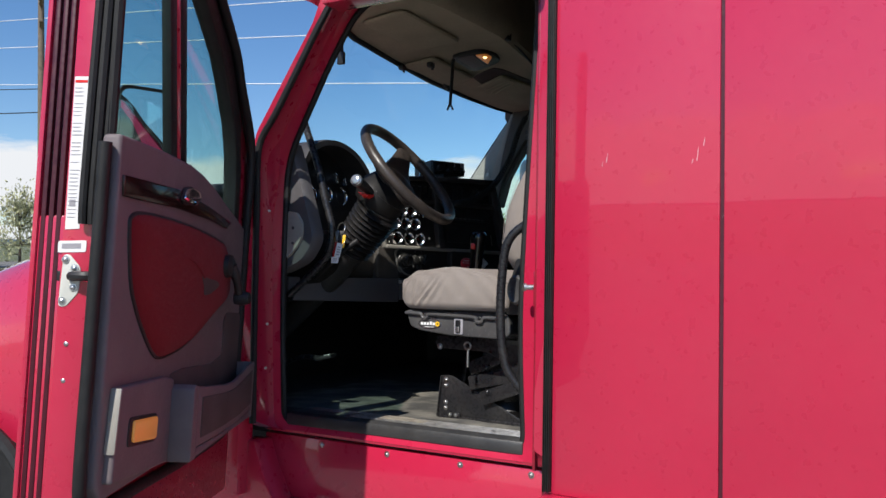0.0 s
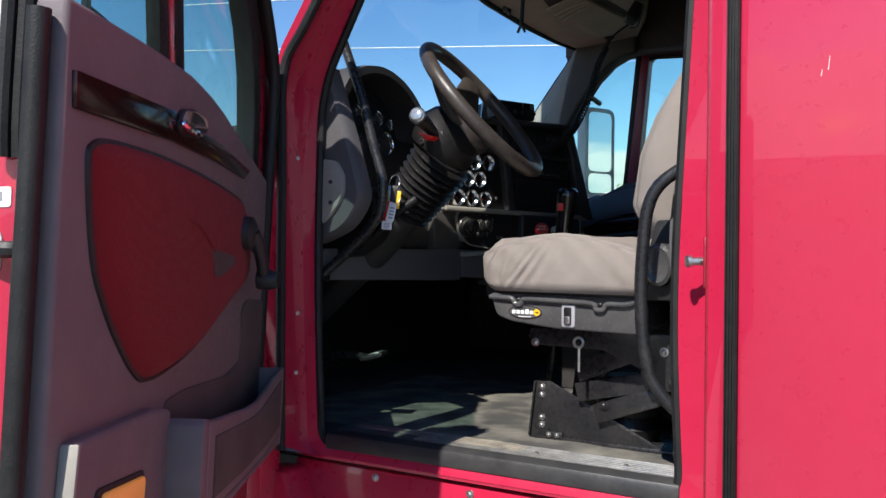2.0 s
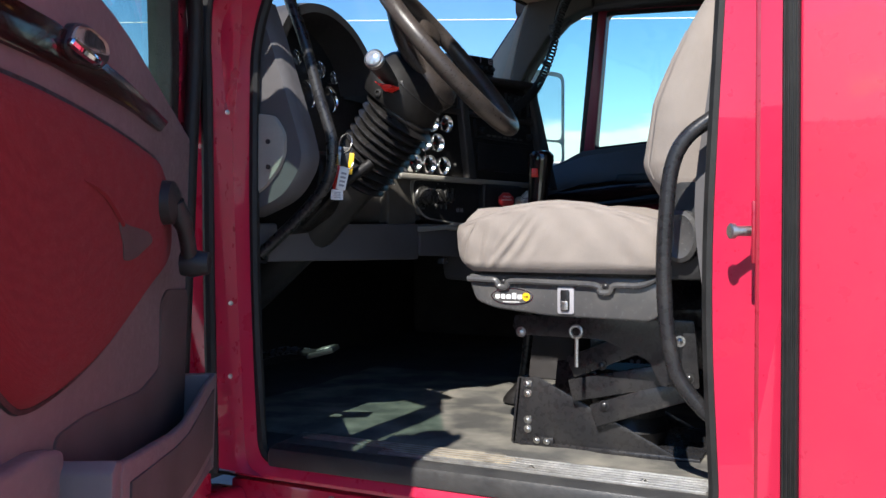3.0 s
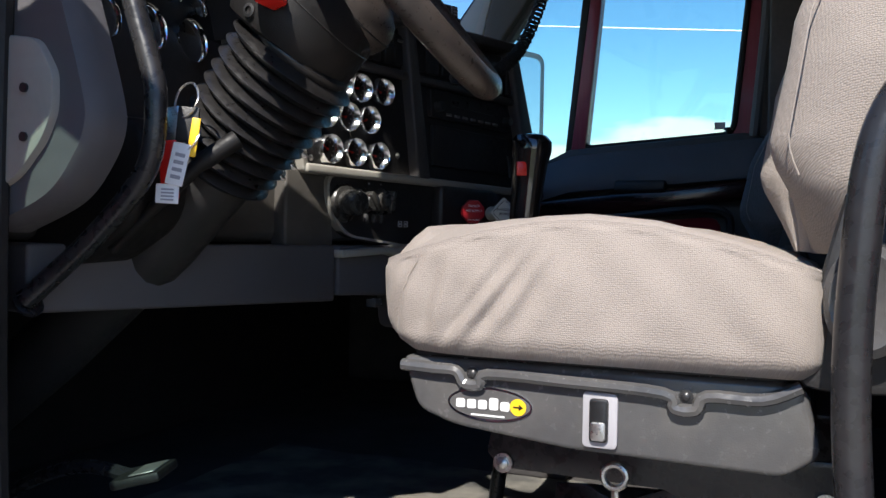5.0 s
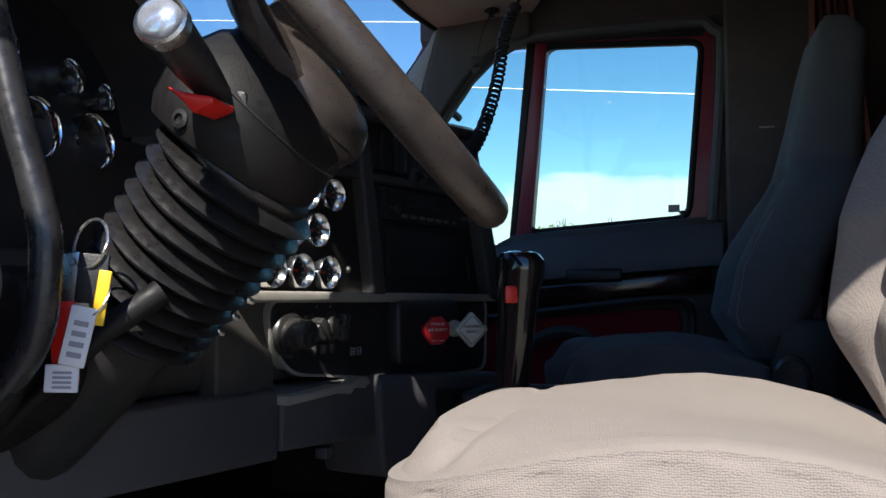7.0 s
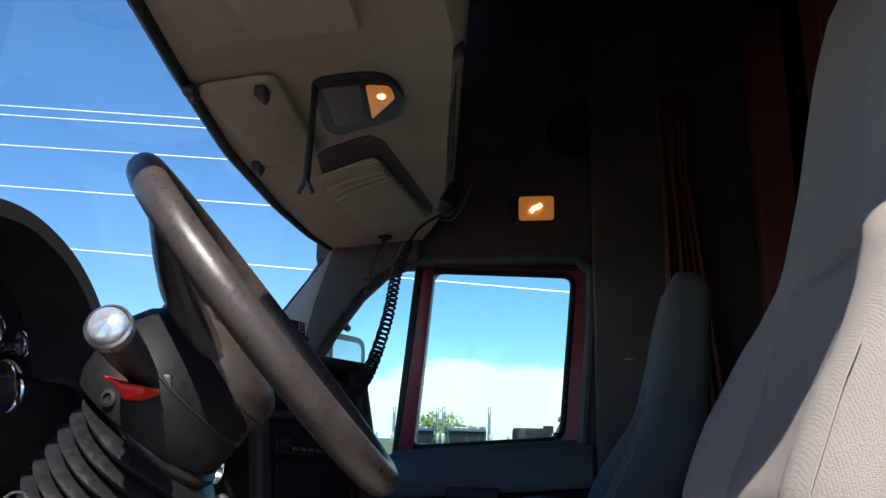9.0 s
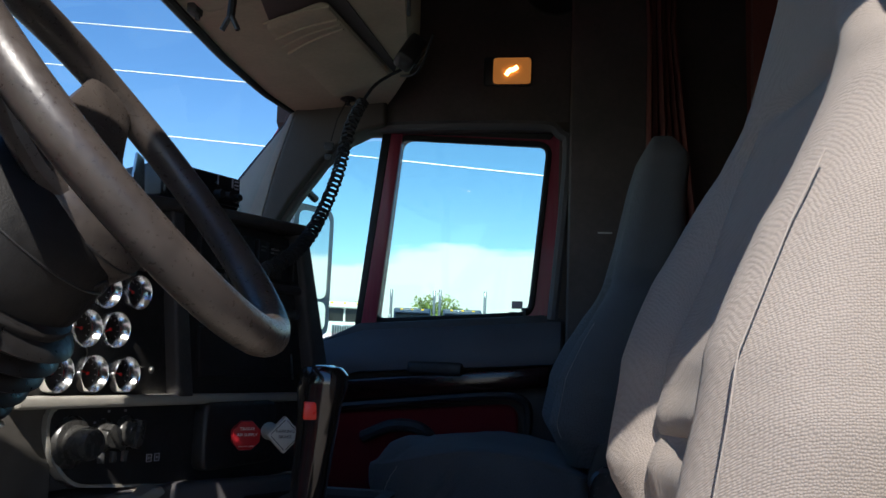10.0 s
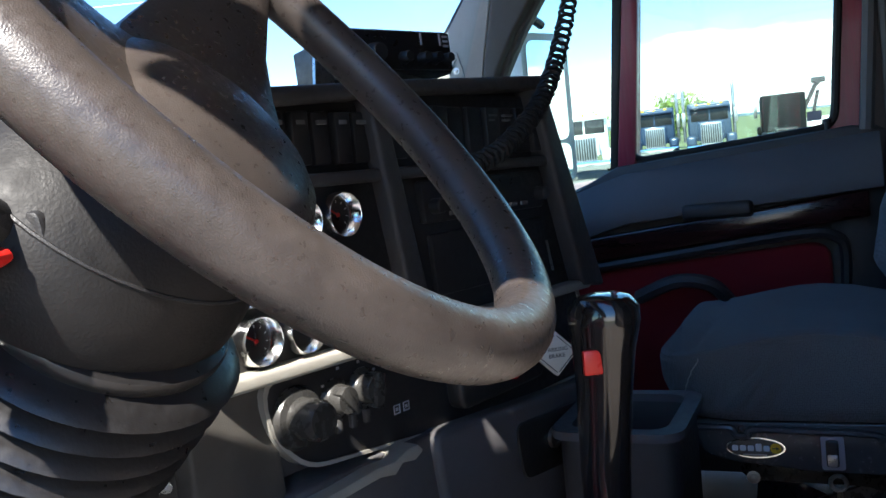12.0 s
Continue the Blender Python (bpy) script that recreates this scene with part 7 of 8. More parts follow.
part("cord", bm, RUBBER, tagB)
for z, s in ((2.600, 0.014), (2.568, 0.011)):
    bm = bmesh.new()
    block(bm, (-2.20 - s, 4.542, z - s * 0.8), (-2.20 + s, 4.548, z + s * 0.8), 0.002)
    block(bm, (-2.20 - s * 0.6, 4.540, z - s * 0.2), (-2.20 + s * 0.6, 4.5425, z + s * 0.2), 0)
    part("tag_piece", bm, BLACK, tagB)
bm = bmesh.new()
lathe(bm, [(0, 0), (0.022, 0), (0.024, 0.006), (0.016, 0.010), (0.006, 0.008), (0.005, 0.018), (0.010, 0.022), (0, 0.024)], aim(on_liner(-2.161, 4.588, -0.002), (0, 0, -1)), 20)
solo("coat_hook", bm, BLACK, "round black overhead coat hook", "hook")
strapC = thing("hanging_strap", (-2.22, 2.78, 2.72), "black strap hanging above the driver with a square end", "strap")
bm = bmesh.new()
tube(bm, spline([(-2.14, 2.80, 2.75), (-2.15, 2.80, 2.68), (-2.152, 2.80, 2.63)], 5), 0.007, 6)
part("webbing", bm, RUBBER, strapC)
bm = bmesh.new()
block(bm, (-2.168, 2.792, 2.585), (-2.138, 2.808, 2.632), 0.003)
part("buckle", bm, BLACK, strapC)
bm = bmesh.new()
tube(bm, [(-1.775, 3.2, 2.80), (-1.775, 3.40, 2.805), (-1.806, 3.62, 2.80), (-1.850, 3.90, 2.775), (-1.862, 3.97, 2.755)], 0.005, 6)
block(bm, (-1.79, 3.43, 2.79), (-1.765, 3.47, 2.825), 0.004)
solo("cord_clip", bm, BLACK, "black cord run and clip along the shelf edge", "cord")

# dome lamp above the passenger door
lampB = thing("dome_lamp", (-1.68, 4.69, 2.87), "warm lit dome lamp above the passenger door", "lamp")
bm = bmesh.new()
prism(bm, rounded([(-1.765, 2.825), (-1.615, 2.825), (-1.615, 2.917), (-1.765, 2.917)], 0.012, 3), side_y(4.685), -0.006, 0.02, 0.003)
part("housing", bm, BLACK, lampB)
bm = bmesh.new()
prism(bm, rounded([(-1.735, 2.830), (-1.620, 2.830), (-1.620, 2.912), (-1.735, 2.912)], 0.012, 3), side_y(4.685), -0.016, -0.004, 0.004)
part("lens", bm, AMBER, lampB, "amber lit lens")
bm = bmesh.new()
tube(bm, spline([(-1.695, 4.667, 2.855), (-1.685, 4.665, 2.868), (-1.672, 4.665, 2.872), (-1.662, 4.667, 2.880)], 4), 0.007, 8)
part("bulb", bm, BULB, lampB)

# ---- passenger door below the window ----
pdoor = thing("door_2", (-1.85, 4.72, 1.30), "closed passenger door with dark trim and burgundy insert", "door", "", "structure")
bm = bmesh.new()
f = lambda u, v, w: (u, 4.70 + w, v)
prism(bm, [(-2.62, 1.30), (-1.50, 1.30), (-1.50, 2.12), (-1.57, 2.133), (-2.12, 2.092), (-2.25, 2.03), (-2.62, 1.92)], f, 0, 0.09, 0.01)
part("shell", bm, DASH, pdoor)
bm = bmesh.new()
prof = [(4.78, 2.095), (4.735, 2.098), (4.690, 2.080), (4.655, 2.035), (4.640, 1.985), (4.645, 1.960), (4.70, 1.955), (4.78, 1.955)]
rows = []
for x, lift in ((-2.55, -0.16), (-2.30, -0.075), (-2.18, -0.035), (-2.10, -0.012), (-1.9, 0.003), (-1.7, 0.017), (-1.56, 0.028), (-1.515, 0.030)):
    rows.append([(x, y, z + lift) for y, z in prof])
loft(bm, rows)
sill = part("sill_trim", bm, KNEE, pdoor, "blue-grey padded window sill trim")
bm = bmesh.new()
prism(bm, [(-2.30, 1.905), (-1.545, 1.985), (-1.545, 1.925), (-2.30, 1.845)], f, -0.055, 0, 0.006)
part("wood_strip", bm, WOOD, pdoor, "dark wood-look strip")
bm = bmesh.new()
block(bm, (-1.955, 4.632, 1.945), (-1.79, 4.655, 1.985), 0.012, None, 3)
part("handle_cup", bm, BLACK, pdoor)
bm = bmesh.new()
tube(bm, spline([(-2.28, 4.665, 1.83), (-2.0, 4.655, 1.862), (-1.70, 4.65, 1.895), (-1.62, 4.655, 1.885), (-1.60, 4.665, 1.84), (-1.61, 4.67, 1.70)], 6), 0.013, 8)
part("insert_border", bm, BLACK, pdoor)
bm = bmesh.new()
prism(bm, rounded([(-2.30, 1.45), (-1.63, 1.45), (-1.63, 1.875), (-2.30, 1.815)], 0.05, 4), f, -0.028, 0, 0.010, 3)
part("fabric_insert", bm, RED_TRIM, pdoor, "burgundy fabric insert")
bm = bmesh.new()
tube(bm, spline([(-2.08, 4.66, 1.76), (-1.98, 4.63, 1.80), (-1.90, 4.63, 1.79), (-1.86, 4.66, 1.74)], 5), 0.018, 8)
part("pull", bm, DASH, pdoor)
bm = bmesh.new()
tube(bm, [(-1.622, 4.735, 2.128), (-1.622, 4.735, 2.148)], 0.006, 8)
lathe(bm, [(0, 0), (0.011, 0), (0.010, 0.008), (0, 0.010)], aim((-1.622, 4.735, 2.146), (0, 0, 1)), 12)
part("lock_knob", bm, BLACK, pdoor)
bm = bmesh.new()
block(bm, (-1.665, 4.7835, 2.155), (-1.632, 4.7842, 2.178), 0)
part("glass_mark", bm, GREY_INK, pdoor)
bm = bmesh.new()
block(bm, (-1.415, 4.612, 2.365), (-1.375, 4.618, 2.369), 0.001)
solo("pillar_clip", bm, STEEL, "small bright clip on the dark pillar", "clip")

# ---- sleeper curtains and cabinets, in deep shade ----
for x, y, top in ((-0.98, 4.55, 3.4), (-0.95, 3.95, 3.5)):
    bm = bmesh.new()
    rows = []
    for j in range(14):
        z = lerp(1.5, top, j / 13)
        rows.append([(x + 0.05 * math.sin(i * 1.1 + 0.3 * z) + 0.02 * i * 0.1, y + 0.030 * i - 0.18 + 0.012 * math.cos(i * 1.1), z) for i in range(14)])
    sheet(bm, rows)
    ob = solo("sleeper_curtain", bm, CURTAIN, "burgundy sleeper curtain gathered in folds", "curtain", group="sleeper curtains")
    mod = ob.modifiers.new("thickness", "SOLIDIFY")
    mod.thickness = 0.003
# curtain gathered beside the pillar behind the passenger seat
bm = bmesh.new()
rows = []
for j in range(24):
    z = lerp(1.75, 3.20, j / 23)
    pinch = 0.35 + 0.65 * abs((z - 2.95) / 1.2)
    rows.append([(-1.245 + (i - 20) * 0.0052 * pinch + 0.10 * (2.95 - z) * (z < 2.95) * 0.5, 4.575 + 0.022 * math.sin(i * 0.9 + 0.8 * z) - 0.01 * math.cos(i * 0.35), z) for i in range(41)])
sheet(bm, rows)
ob = solo("sleeper_curtain", bm, CURTAIN, "burgundy sleeper curtain tied back beside the pillar", "curtain", group="sleeper curtains")
mod = ob.modifiers.new("thickness", "SOLIDIFY")
mod.thickness = 0.003
# round loudspeaker in the trim above the passenger window
bm = bmesh.new()
lathe(bm, [(0, -0.02), (0.092, -0.02), (0.092, 0.004), (0.086, 0.009), (0.080, 0.006), (0, 0.010)], aim((-1.552, 4.692, 3.14), (0, -1, 0)), 40)
speaker = thing("loudspeaker", (-1.552, 4.692, 3.14), "round black loudspeaker in the dark trim above the window", "loudspeaker")
part("grille", bm, BLACK, speaker)
bm = bmesh.new()
m = aim((-1.552, 4.682, 3.14), (0, -1, 0))
tube(bm, [m @ Vector((0.086 * math.cos(q), 0.086 * math.sin(q), 0)) for q in (2 * math.pi * i / 40 for i in range(40))], 0.004, 6, True)
part("rim", bm, RUBBER, speaker)
cab = thing("sleeper_cabinet", (-0.3, 4.6, 1.3), "dark wood-look sleeper cabinet in shade", "cabinet")
bm = bmesh.new()
block(bm, (-0.55, 4.25, 1.28), (0.35, 4.79, 3.40), 0.01)
part("body", bm, LINER_DARK, cab)
for z in (1.5, 2.2, 2.85):
    bm = bmesh.new()
    block(bm, (-0.50, 4.232, z), (-0.05, 4.25, z + 0.55), 0.008)
    part("door", bm, TAUPE_DARK, cab)
bunk = thing("bunk", (0.5, 3.6, 1.3), "dark sleeper bunk with a mattress", "bed")
bm = bmesh.new()
block(bm, (0.40, 2.62, 1.28), (1.58, 4.22, 1.75), 0.02)
part("base", bm, LINER_DARK, bunk)
bm = bmesh.new()
block(bm, (0.42, 2.63, 1.752), (1.57, 4.21, 1.92), 0.05, None, 3)
part("mattress", bm, KNEE, bunk)

# ---- hood, fender and mirrors ----
hood = thing("hood", (-3.4, 3.6, 1.0), "glossy red truck hood and front fender", "hood", "", "structure")
bm = bmesh.new()
rows = []
for i in range(15):
    x = lerp(-3.0, -4.9, i / 14)
    top = lerp(2.06, 1.62, (i / 14) ** 1.15)
    swell = 0.10 * math.exp(-((x + 3.75) / 0.65) ** 2)
    sec = [(3.70, top + 0.02), (3.30, top + 0.01), (2.90, top - 0.01), (2.66, top - 0.05), (2.54 - swell * 0.5, top - 0.13), (2.49 - swell, top - 0.27), (2.47 - swell, top - 0.50), (2.48 - swell, 1.08), (2.50 - swell, 1.0),
           (2.56 - swell, 1.0)]
    right = [(7.4 - y, z) for y, z in sec[::-1]]
    rows.append([(x, y, z) for y, z in sec + right[:-1]])
loft(bm, rows)
part("shell", bm, RED, hood)
bm = bmesh.new()
arch = [Vector((-3.75 + 0.56 * math.cos(a), 2.33, 0.58 + 0.56 * math.sin(a))) for a in (math.pi * i / 24 for i in range(25))]
tube(bm, arch, 0.03, 8)
lathe(bm, [(0, 0), (0.54, 0), (0.54, 0.3), (0, 0.3)], aim((-3.75, 2.345, 0.58), (0, 1, 0)), 32)
part("wheel_arch", bm, RUBBER, hood)
bm = bmesh.new()
lathe(bm, [(0, 0.02), (0.20, 0.0), (0.29, 0.02), (0.30, -0.02), (0.42, -0.03), (0.49, 0.0), (0.51, 0.06), (0.51, 0.22), (0.45, 0.28), (0, 0.28)], aim((-3.75, 2.42, 0.51), (0, 1, 0)), 40)
part("wheel", bm, RUBBER, hood, "black truck tyre")


def side_mirror(base, turn, label, glass_to):
    mir = thing("side_mirror", base, label, "side mirror", "side mirrors")
    m = pose(*base, 0, 0, turn)
    loop = rounded([(-0.105, -0.24), (0.105, -0.24), (0.105, 0.24), (-0.105, 0.24)], 0.05, 6)
    bm = bmesh.new()
    rows = []
    for s, w in ((0.6, 0.085), (0.9, 0.065), (1.0, 0.03), (1.0, 0.0), (0.97, -0.008), (0.90, -0.004)):
        rows.append([m @ Vector((u * s, w, v * (1 - (1 - s) * 0.5))) for u, v in loop])
    loft(bm, rows)
    return mir, m, bm


mir, m, bm = side_mirror((-2.43, 5.18, 2.30), 62, "tall truck mirror with pale housing on the passenger side", 1)
part("housing", bm, WALL_WHITE, mir)
bm = bmesh.new()
prism(bm, rounded([(-0.080, -0.10), (0.080, -0.10), (0.080, 0.215), (-0.080, 0.215)], 0.035, 5), lambda u, v, w: m @ Vector((u, w, v)), -0.008, -0.004)
part("flat_glass", bm, MIRROR, mir, "flat mirror glass")
bm = bmesh.new()
prism(bm, rounded([(-0.080, -0.215), (0.080, -0.215), (0.080, -0.112), (-0.080, -0.112)], 0.03, 5), lambda u, v, w: m @ Vector((u, w, v)), -0.010, -0.004)
part("convex_glass", bm, MIRROR, mir, "small round-edged lower mirror glass")
bm = bmesh.new()
tube(bm, spline([(-2.42, 5.16, 2.56), (-2.46, 5.0, 2.60), (-2.48, 4.84, 2.58)], 5), 0.014, 8)
part("upper_arm", bm, STEEL_BLACK, mir)
bm = bmesh.new()
tube(bm, spline([(-2.42, 5.16, 2.06), (-2.50, 5.0, 2.02), (-2.52, 4.84, 2.04)], 5), 0.014, 8)
part("lower_arm", bm, STEEL_BLACK, mir)

mir, m, bm = side_mirror((-2.64, 2.295, 2.205), 70, "black-framed truck mirror on the driver's door", -1)
part("housing", bm, BLACK, mir)
bm = bmesh.new()
prism(bm, rounded([(-0.092, -0.225), (0.092, -0.225), (0.092, 0.225), (-0.092, 0.225)], 0.04, 5), lambda u, v, w: m @ Vector((u, w, v)), -0.010, -0.004)
part("flat_glass", bm, MIRROR, mir, "flat mirror glass")
bm = bmesh.new()
tube(bm, spline([(-2.655, 2.30, 2.02), (-2.55, 2.16, 1.97), tuple(on_door(0.45, 1.90, -0.15))], 5), 0.012, 8)
part("arm", bm, STEEL_BLACK, mir)


# ---- parked trucks across the yard ----
STACK = material("weathered_chrome", (0.30, 0.31, 0.33), 0.38, metal=0.9, vary=0.2, blotch=3)


def yard_truck(paint, label, stacks=True):
    tr = thing("parked_truck", (0, 0, 0), label, "truck", "parked trucks")
    bm = bmesh.new()
    block(bm, (-1.05, -1.0, 0.95), (1.05, 0.9, 2.75), 0.10, None, 3)
    block(bm, (-0.62, -2.9, 0.95), (0.62, -0.95, 1.92), 0.12, None, 3)
    part("cab", bm, paint, tr)
    bm = bmesh.new()
    block(bm, (-1.10, 0.9, 0.95), (1.10, 2.4, 2.9), 0.12, None, 3)
    part("sleeper", bm, paint, tr)
    for x in (-0.95, 0.95):
        bm = bmesh.new()
        block(bm, (x - 0.25, -2.85, 0.75), (x + 0.25, -1.55, 1.25), 0.15, None, 3)
        part("fender", bm, paint, tr)
    bm = bmesh.new()
    block(bm, (-0.50, -2.97, 0.80), (0.50, -2.88, 1.82), 0.03)
    grille = part("grille", bm, STACK, tr)
    bm = bmesh.new()
    for i in range(9):
        block(bm, (-0.45 + i * 0.105, -2.985, 0.86), (-0.40 + i * 0.105, -2.965, 1.76), 0)
    part("grille_bar", bm, BLACK, grille)
    for x in (-0.48, 0.48):
        bm = bmesh.new()
        block(bm, (x - 0.44, -1.03, 1.95), (x + 0.44, -0.99, 2.55), 0.03)
        part("window", bm, DIAL, tr)
    bm = bmesh.new()
    block(bm, (-1.0, -1.28, 2.58), (1.0, -0.98, 2.70), 0.03)
    part("sun_visor", bm, paint, tr)
    bm = bmesh.new()
    block(bm, (-1.2, -3.15, 0.40), (1.2, -2.95, 0.80), 0.06)
    part("bumper", bm, CHROME, tr)
    for x in (-1.28, 1.28):
        if stacks:
            bm = bmesh.new()
            tube(bm, [(x, 1.0, 0.9), (x, 1.0, 3.5), (x, 1.05, 3.75), (x, 1.18, 3.95)], 0.085, 12)
            part("exhaust_stack", bm, STACK, tr)
        bm = bmesh.new()
        block(bm, (x - 0.10, -1.0, 1.75), (x + 0.10, -0.90, 2.45), 0.03)
        part("mirror", bm, STEEL, tr)
        for y in (-2.2, 3.2, 4.5):
            bm = bmesh.new()
            lathe(bm, [(0, 0), (0.3, 0.0), (0.48, 0.03), (0.51, 0.1), (0.51, 0.25), (0, 0.28)], aim((x * 0.93, y, 0.51), (-math.copysign(1, x), 0, 0)), 20)
            part("wheel", bm, RUBBER, tr)
    bm = bmesh.new()
    block(bm, (-0.45, 2.4, 0.70), (0.45, 5.4, 0.95), 0.03)
    block(bm, (-0.55, 3.1, 0.95), (0.55, 4.4, 1.15), 0.05)
    part("chassis", bm, BLACK, tr)
    for x in (-0.6, 0, 0.6):
        bm = bmesh.new()
        block(bm, (x - 0.08, -0.9, 2.75), (x + 0.08, -0.7, 2.84), 0.03)
        part("roof_light", bm, YELLOW, tr)
    return tr


PAINTS = [material("steel_blue_paint", (0.035, 0.055, 0.095), 0.40, coat=0.25, vary=0.05), material("navy_paint", (0.016, 0.035, 0.080), 0.40, coat=0.25, vary=0.05),
          material("white_truck_paint", (0.75, 0.75, 0.73), 0.35, coat=0.6, vary=0.05), material("black_truck_paint", (0.010, 0.010, 0.011), 0.6, spec=0.12, vary=0.05)]
spots = [(PAINTS[2], (-12.0, 42), 14, "white conventional truck with chrome grille in the yard", False), (PAINTS[1], (-10.6, 52), 10, "navy truck with tall chrome stacks in the yard", True),
         (PAINTS[0], (-7.4, 50), 8, "steel-blue truck with tall chrome stacks in the yard", True), (PAINTS[3], (-4.1, 54), 186, "black truck seen from behind in the yard", False)]
for paint, at, turn, words_, stacks in spots:
    tr = yard_truck(paint, words_, stacks)
    tr.matrix_basis = on_ground(*at, turn)

# wrecker boom behind the black truck
boom = thing("tow_boom", (0, 0, 0), "dark tow boom on a white truck bed in the yard", "crane")
bm = bmesh.new()
block(bm, (-0.9, -2.0, 0.6), (0.9, 2.0, 1.5), 0.05)
part("bed", bm, WALL_WHITE, boom)
bm = bmesh.new()
tube(bm, [(-0.3, 1.5, 1.5), (0.0, -0.3, 3.2), (0.1, -0.8, 3.4)], 0.12, 8)
tube(bm, [(0.4, 1.5, 1.5), (0.3, 0.2, 2.9)], 0.10, 8)
block(bm, (-0.3, -1.0, 3.3), (0.3, -0.5, 3.6), 0.04)
part("arm", bm, STEEL_BLACK, boom)
boom.matrix_basis = on_ground(-2.4, 54, 20)


# ---- trees ----
def tree(label, height, spread, seed, mat, leaf=0.10, n=900, name="tree"):
    random.seed(seed)
    tr = thing(name, (0, 0, 0), label, "tree")
    bm = bmesh.new()
    tube(bm, spline([(0, 0, 0), (0.05, 0.02, height * 0.2), (0.0, 0.08, height * 0.45), (0.06, 0.0, height * 0.8)], 4), [height * 0.022 * (1 - 0.8 * i / 12) for i in range(13)], 8)
    tips = []
    for i in range(22):
        z0 = height * random.uniform(0.22, 0.7)
        a = random.uniform(0, 6.283)
        ln = spread * random.uniform(0.45, 1.0) * (1.1 - z0 / height * 0.6)
        p0, p1 = Vector((0.02, 0.03, z0)), Vector((math.cos(a) * ln, math.sin(a) * ln, z0 + height * random.uniform(0.08, 0.32)))
        mid = p0.lerp(p1, 0.5) + Vector((0, 0, -0.05 * height))
        tube(bm, [p0, mid, p1], [height * 0.007, height * 0.004, height * 0.002], 5)
        tips += [p1, p0.lerp(p1, 0.75), mid]
    part("trunk", bm, BARK, tr)
    bm = bmesh.new()
    for i in range(n):
        c = random.choice(tips) + Vector([random.gauss(0, spread * 0.17) for _ in range(3)])
        s = leaf * random.uniform(0.6, 1.5)
        m = Matrix.Translation(c) @ Euler([random.uniform(0, 6.3) for _ in range(3)]).to_matrix().to_4x4()
        vs = [bm.verts.new(m @ Vector(q)) for q in ((-s, 0, 0), (0, -s * 0.5, 0.1 * s), (s, 0, 0), (0, s * 0.5, 0.1 * s))]
        bm.faces.new(vs)
    part("crown", bm, mat, tr)
    return tr


t1 = tree("young blossoming tree with pale spring buds by the fence", 4.6, 1.7, 3, BLOSSOM, 0.075, 2600)
t1.matrix_basis = on_ground(-39.0, 25.2)
t2 = tree("round green tree in spring leaf", 6.0, 2.2, 5, LEAF, 0.12, 1800)
t2.matrix_basis = on_ground(-58, 33)
for seed, at, h in ((7, (-12.3, 70), 4.6), (8, (-10.9, 76), 4.0), (9, (-4.6, 88), 3.2), (11, (0.5, 92), 3.4), (12, (-22, 85), 4.0), (13, (-28, 80), 4.2), (14, (-36, 70), 5)):
    t3 = tree("tree in fresh spring leaf beyond the yard", h, h * 0.34, seed, LEAF, 0.13, 2200)
    t3.matrix_basis = on_ground(*at)
t4 = tree("dark pine behind the white building", 8.0, 1.6, 21, LEAF, 0.14, 1500)
t4.matrix_basis = on_ground(-57, 41.5)

# ---- white building, fence, poles and wires ----
house = thing("white_building", (0, 0, 0), "small white clad building with a dark roof edge", "building")
bm = bmesh.new()
block(bm, (-5, -3.5, 0), (5, 3.5, 3.9), 0.03)
part("wall", bm, WALL_WHITE, house)
bm = bmesh.new()
block(bm, (-5.25, -3.75, 3.9), (5.25, 3.75, 4.15), 0.03)
part("roof", bm, DASH, house)
house.matrix_basis = on_ground(-47.0, 38.3, 18)
bm = bmesh.new()
tube(bm, [(0, 0, 0), (0, 0, 3.0)], 0.05, 8)
block(bm, (-0.15, -0.15, 2.95), (0.15, 0.15, 3.12), 0.03)
ob = solo("lamp_post", bm, STEEL_BLACK, "thin dark lamp post by the building", "lamp post")
ob.matrix_basis = on_ground(-42.5, 29.9)

fence = thing("chain_fence", (0, 0, 0), "galvanised chain-link fence along the road", "fence")
for i in range(14):
    bm = bmesh.new()
    tube(bm, [(0, i * 3.0, 0), (0, i * 3.0, 1.75)], 0.03, 6)
    part("post", bm, GALV, fence)
for z in (1.72, 0.12):
    bm = bmesh.new()
    tube(bm, [(0, 0, z), (0, 39, z)], 0.022, 6)
    part("rail", bm, GALV, fence)
bm = bmesh.new()
for i in range(260):
    for s in (-1, 1):
        y0 = i * 0.15
        y1 = min(max(y0 + s * 1.6, 0), 39)
        tube(bm, [(0, y0, 0.12), (0, y1, 1.72)], 0.004, 3)
mesh_part = part("wire_mesh", bm, GALV, fence)
mesh_part["kind"] = "stuff"
fence.matrix_basis = on_ground(-38, 8, 20)
bm = bmesh.new()
prism(bm, [(-60, 6), (-34, -6), (-31, -4), (-52, 26), (-70, 60), (-76, 58)], lambda u, v, w: on_ground(u, v).translation + Vector((0, 0, 0.03 + w)), -0.05, 0)
solo("road", bm, GRAVEL, "pale access road along the fence", "road", "structure")

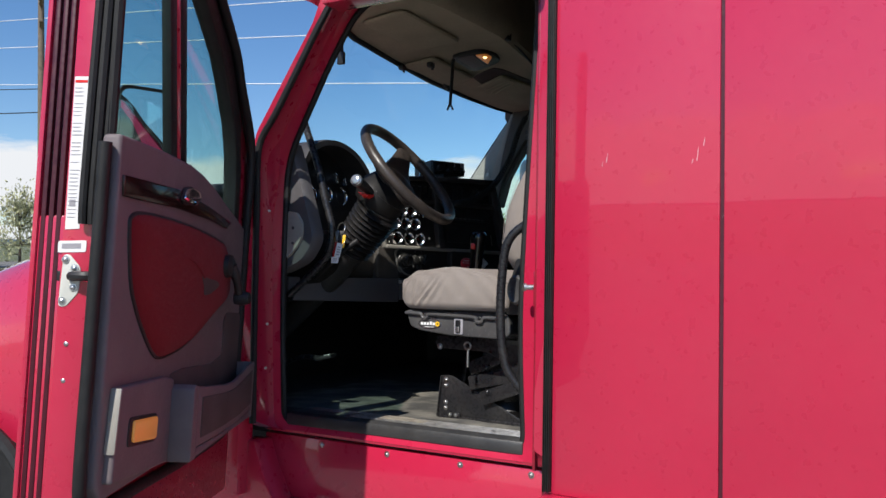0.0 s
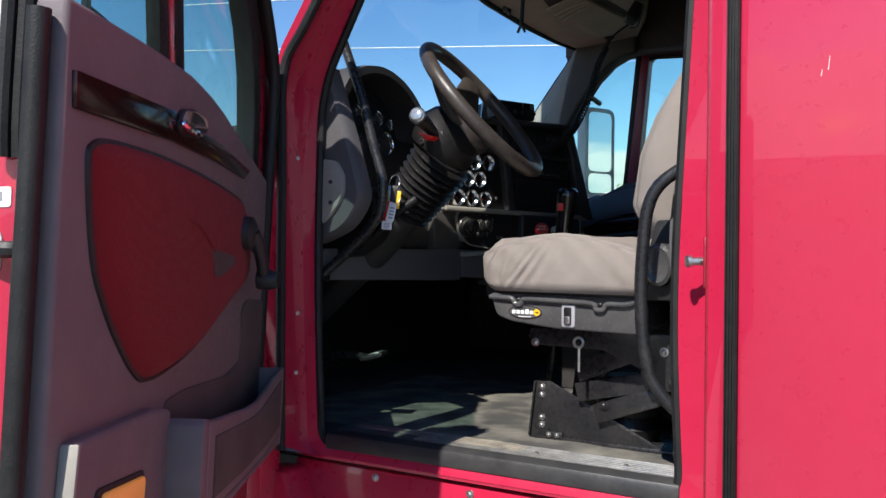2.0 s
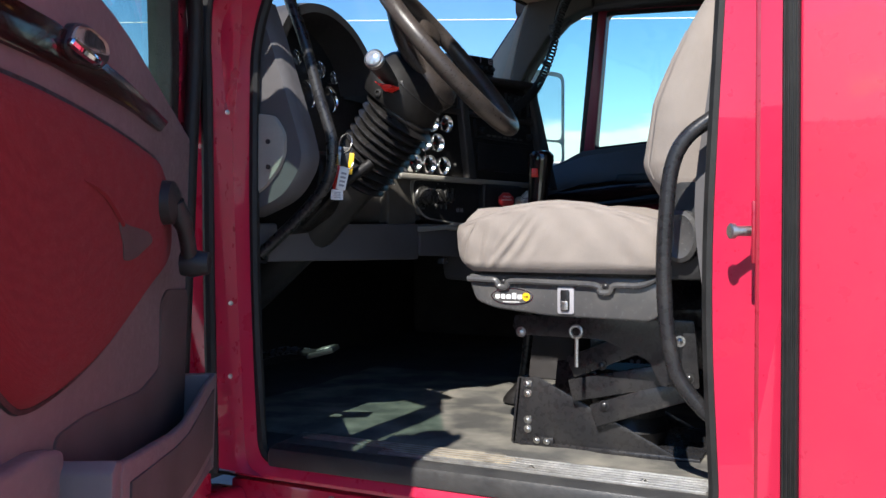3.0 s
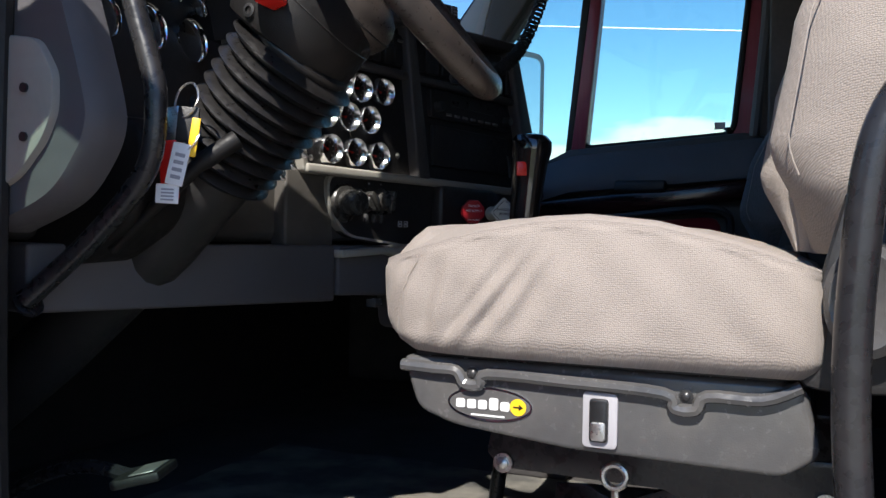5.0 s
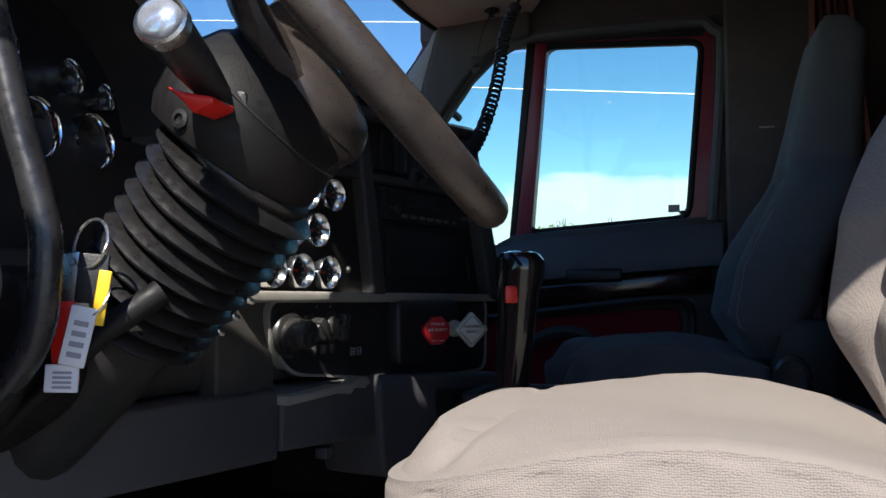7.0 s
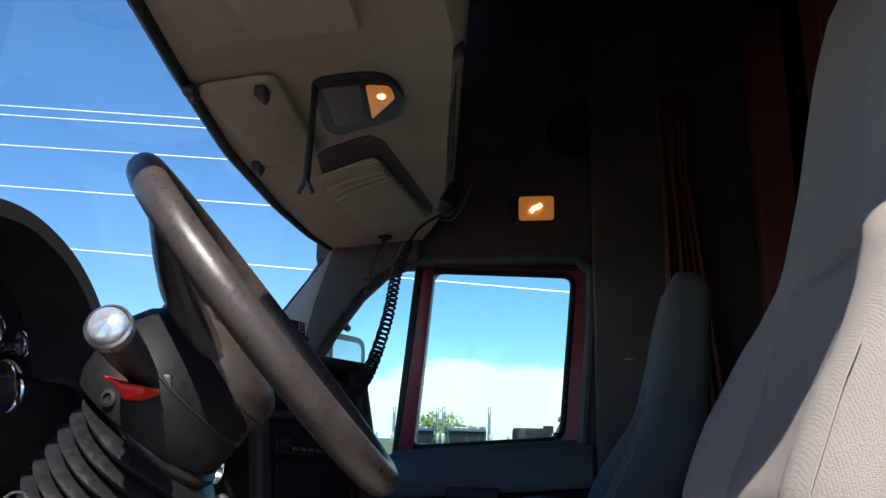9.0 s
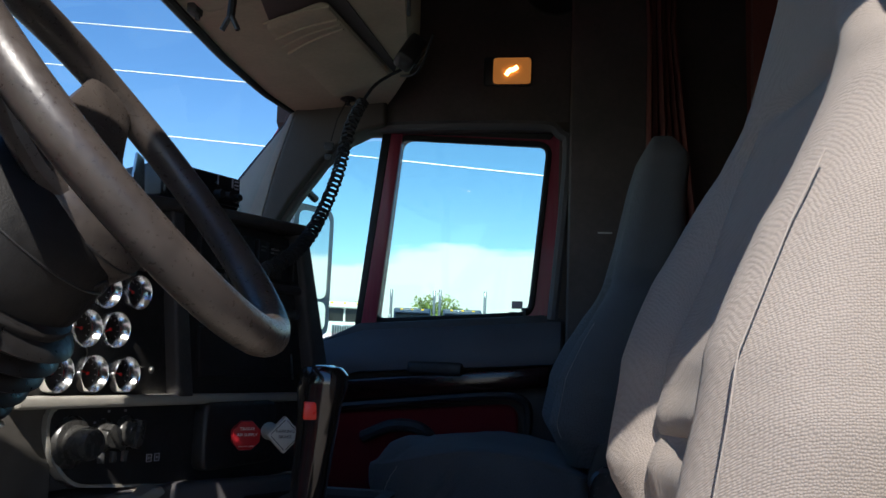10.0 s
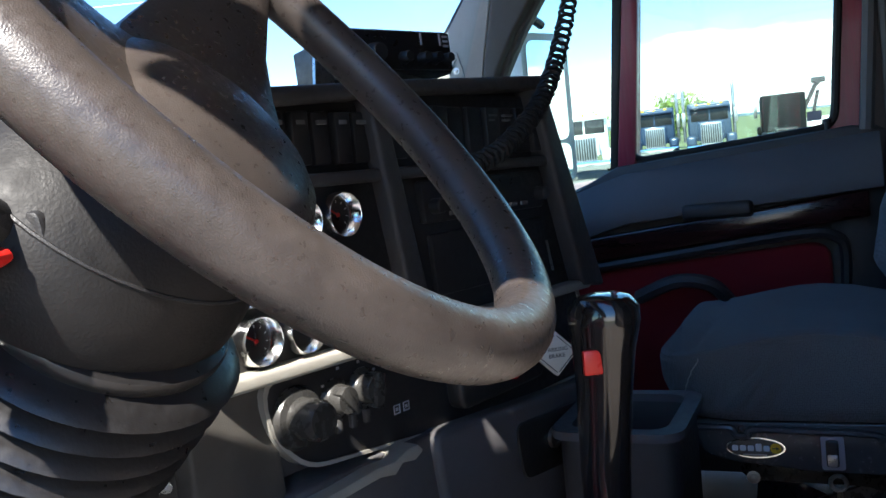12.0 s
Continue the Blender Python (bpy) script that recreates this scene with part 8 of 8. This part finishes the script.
pole = thing("utility_pole", (0, 0, 0), "weathered wooden utility pole with cross arms and insulators", "utility pole")
bm = bmesh.new()
tube(bm, [(0, 0, 0), (0, 0, 12.5)], [0.17, 0.12], 10)
part("post", bm, POLE, pole)
for z in (11.8, 10.9):
    bm = bmesh.new()
    block(bm, (-0.07, -1.2, z - 0.07), (0.07, 1.2, z + 0.07), 0.01)
    part("cross_arm", bm, POLE, pole)
for y in (-1.1, -0.4, 0.4, 1.1):
    bm = bmesh.new()
    lathe(bm, [(0, 0), (0.05, 0), (0.07, 0.05), (0.04, 0.08), (0.06, 0.12), (0.03, 0.17), (0, 0.17)], aim((0, y, 11.87), (0, 0, 1)), 10)
    part("insulator", bm, WALL_WHITE, pole)
pole.matrix_basis = on_ground(-33.5, 22.7, 56)


def cable(a, b, sag, r):
    bm = bmesh.new()
    p = []
    for i in range(25):
        t = i / 24
        q = Vector(a).lerp(Vector(b), t)
        q.z -= sag * 4 * t * (1 - t)
        p.append(q)
    tube(bm, p, r, 5)
    return bm


# overhead lines past the far side of the truck
for z0, z1, y in ((11.0, 6.2, 25.0), (12.82, 8.02, 25.0), (14.17, 9.37, 25.0), (15.34, 10.2, 25.0), (15.76, 10.39, 25.0)):
    slope = (z1 - z0) / 48.0
    bm = cable((-41 - 60, y, z0 - slope * 60), (7 + 60, y, z1 + slope * 60), 0.0, 0.020)
    solo("power_line", bm, WIRE, "bright overhead power line", "power line", group="power lines")
bm = cable((-33.5, 22.7, 9.6), (-60, 1.0, 8.3), 0.3, 0.02)
solo("power_line", bm, STEEL_BLACK, "dark overhead power line", "power line", group="power lines")
bm = cable((-33.5, 22.7, 8.6), (-60, 1.0, 7.0), 0.3, 0.025)
solo("power_line", bm, STEEL_BLACK, "dark overhead power line", "power line", group="power lines")

# far hills
bm = bmesh.new()
top = []
for i in range(241):
    a = 2 * math.pi * i / 240
    h = 3 + 5 * noise.noise((a * 3, 0, 0)) + 2 * noise.noise((a * 13, 5, 0))
    p = on_ground(900 * math.cos(a), 900 * math.sin(a)).translation
    top.append([(p.x, p.y, p.z - 30), (p.x, p.y, p.z + h), (p.x * 1.3, p.y * 1.3, p.z + h * 0.5 - 20)])
sheet(bm, top)
solo("backdrop", bm, HILL, "low blue wooded hills on the horizon", "hills", "structure")
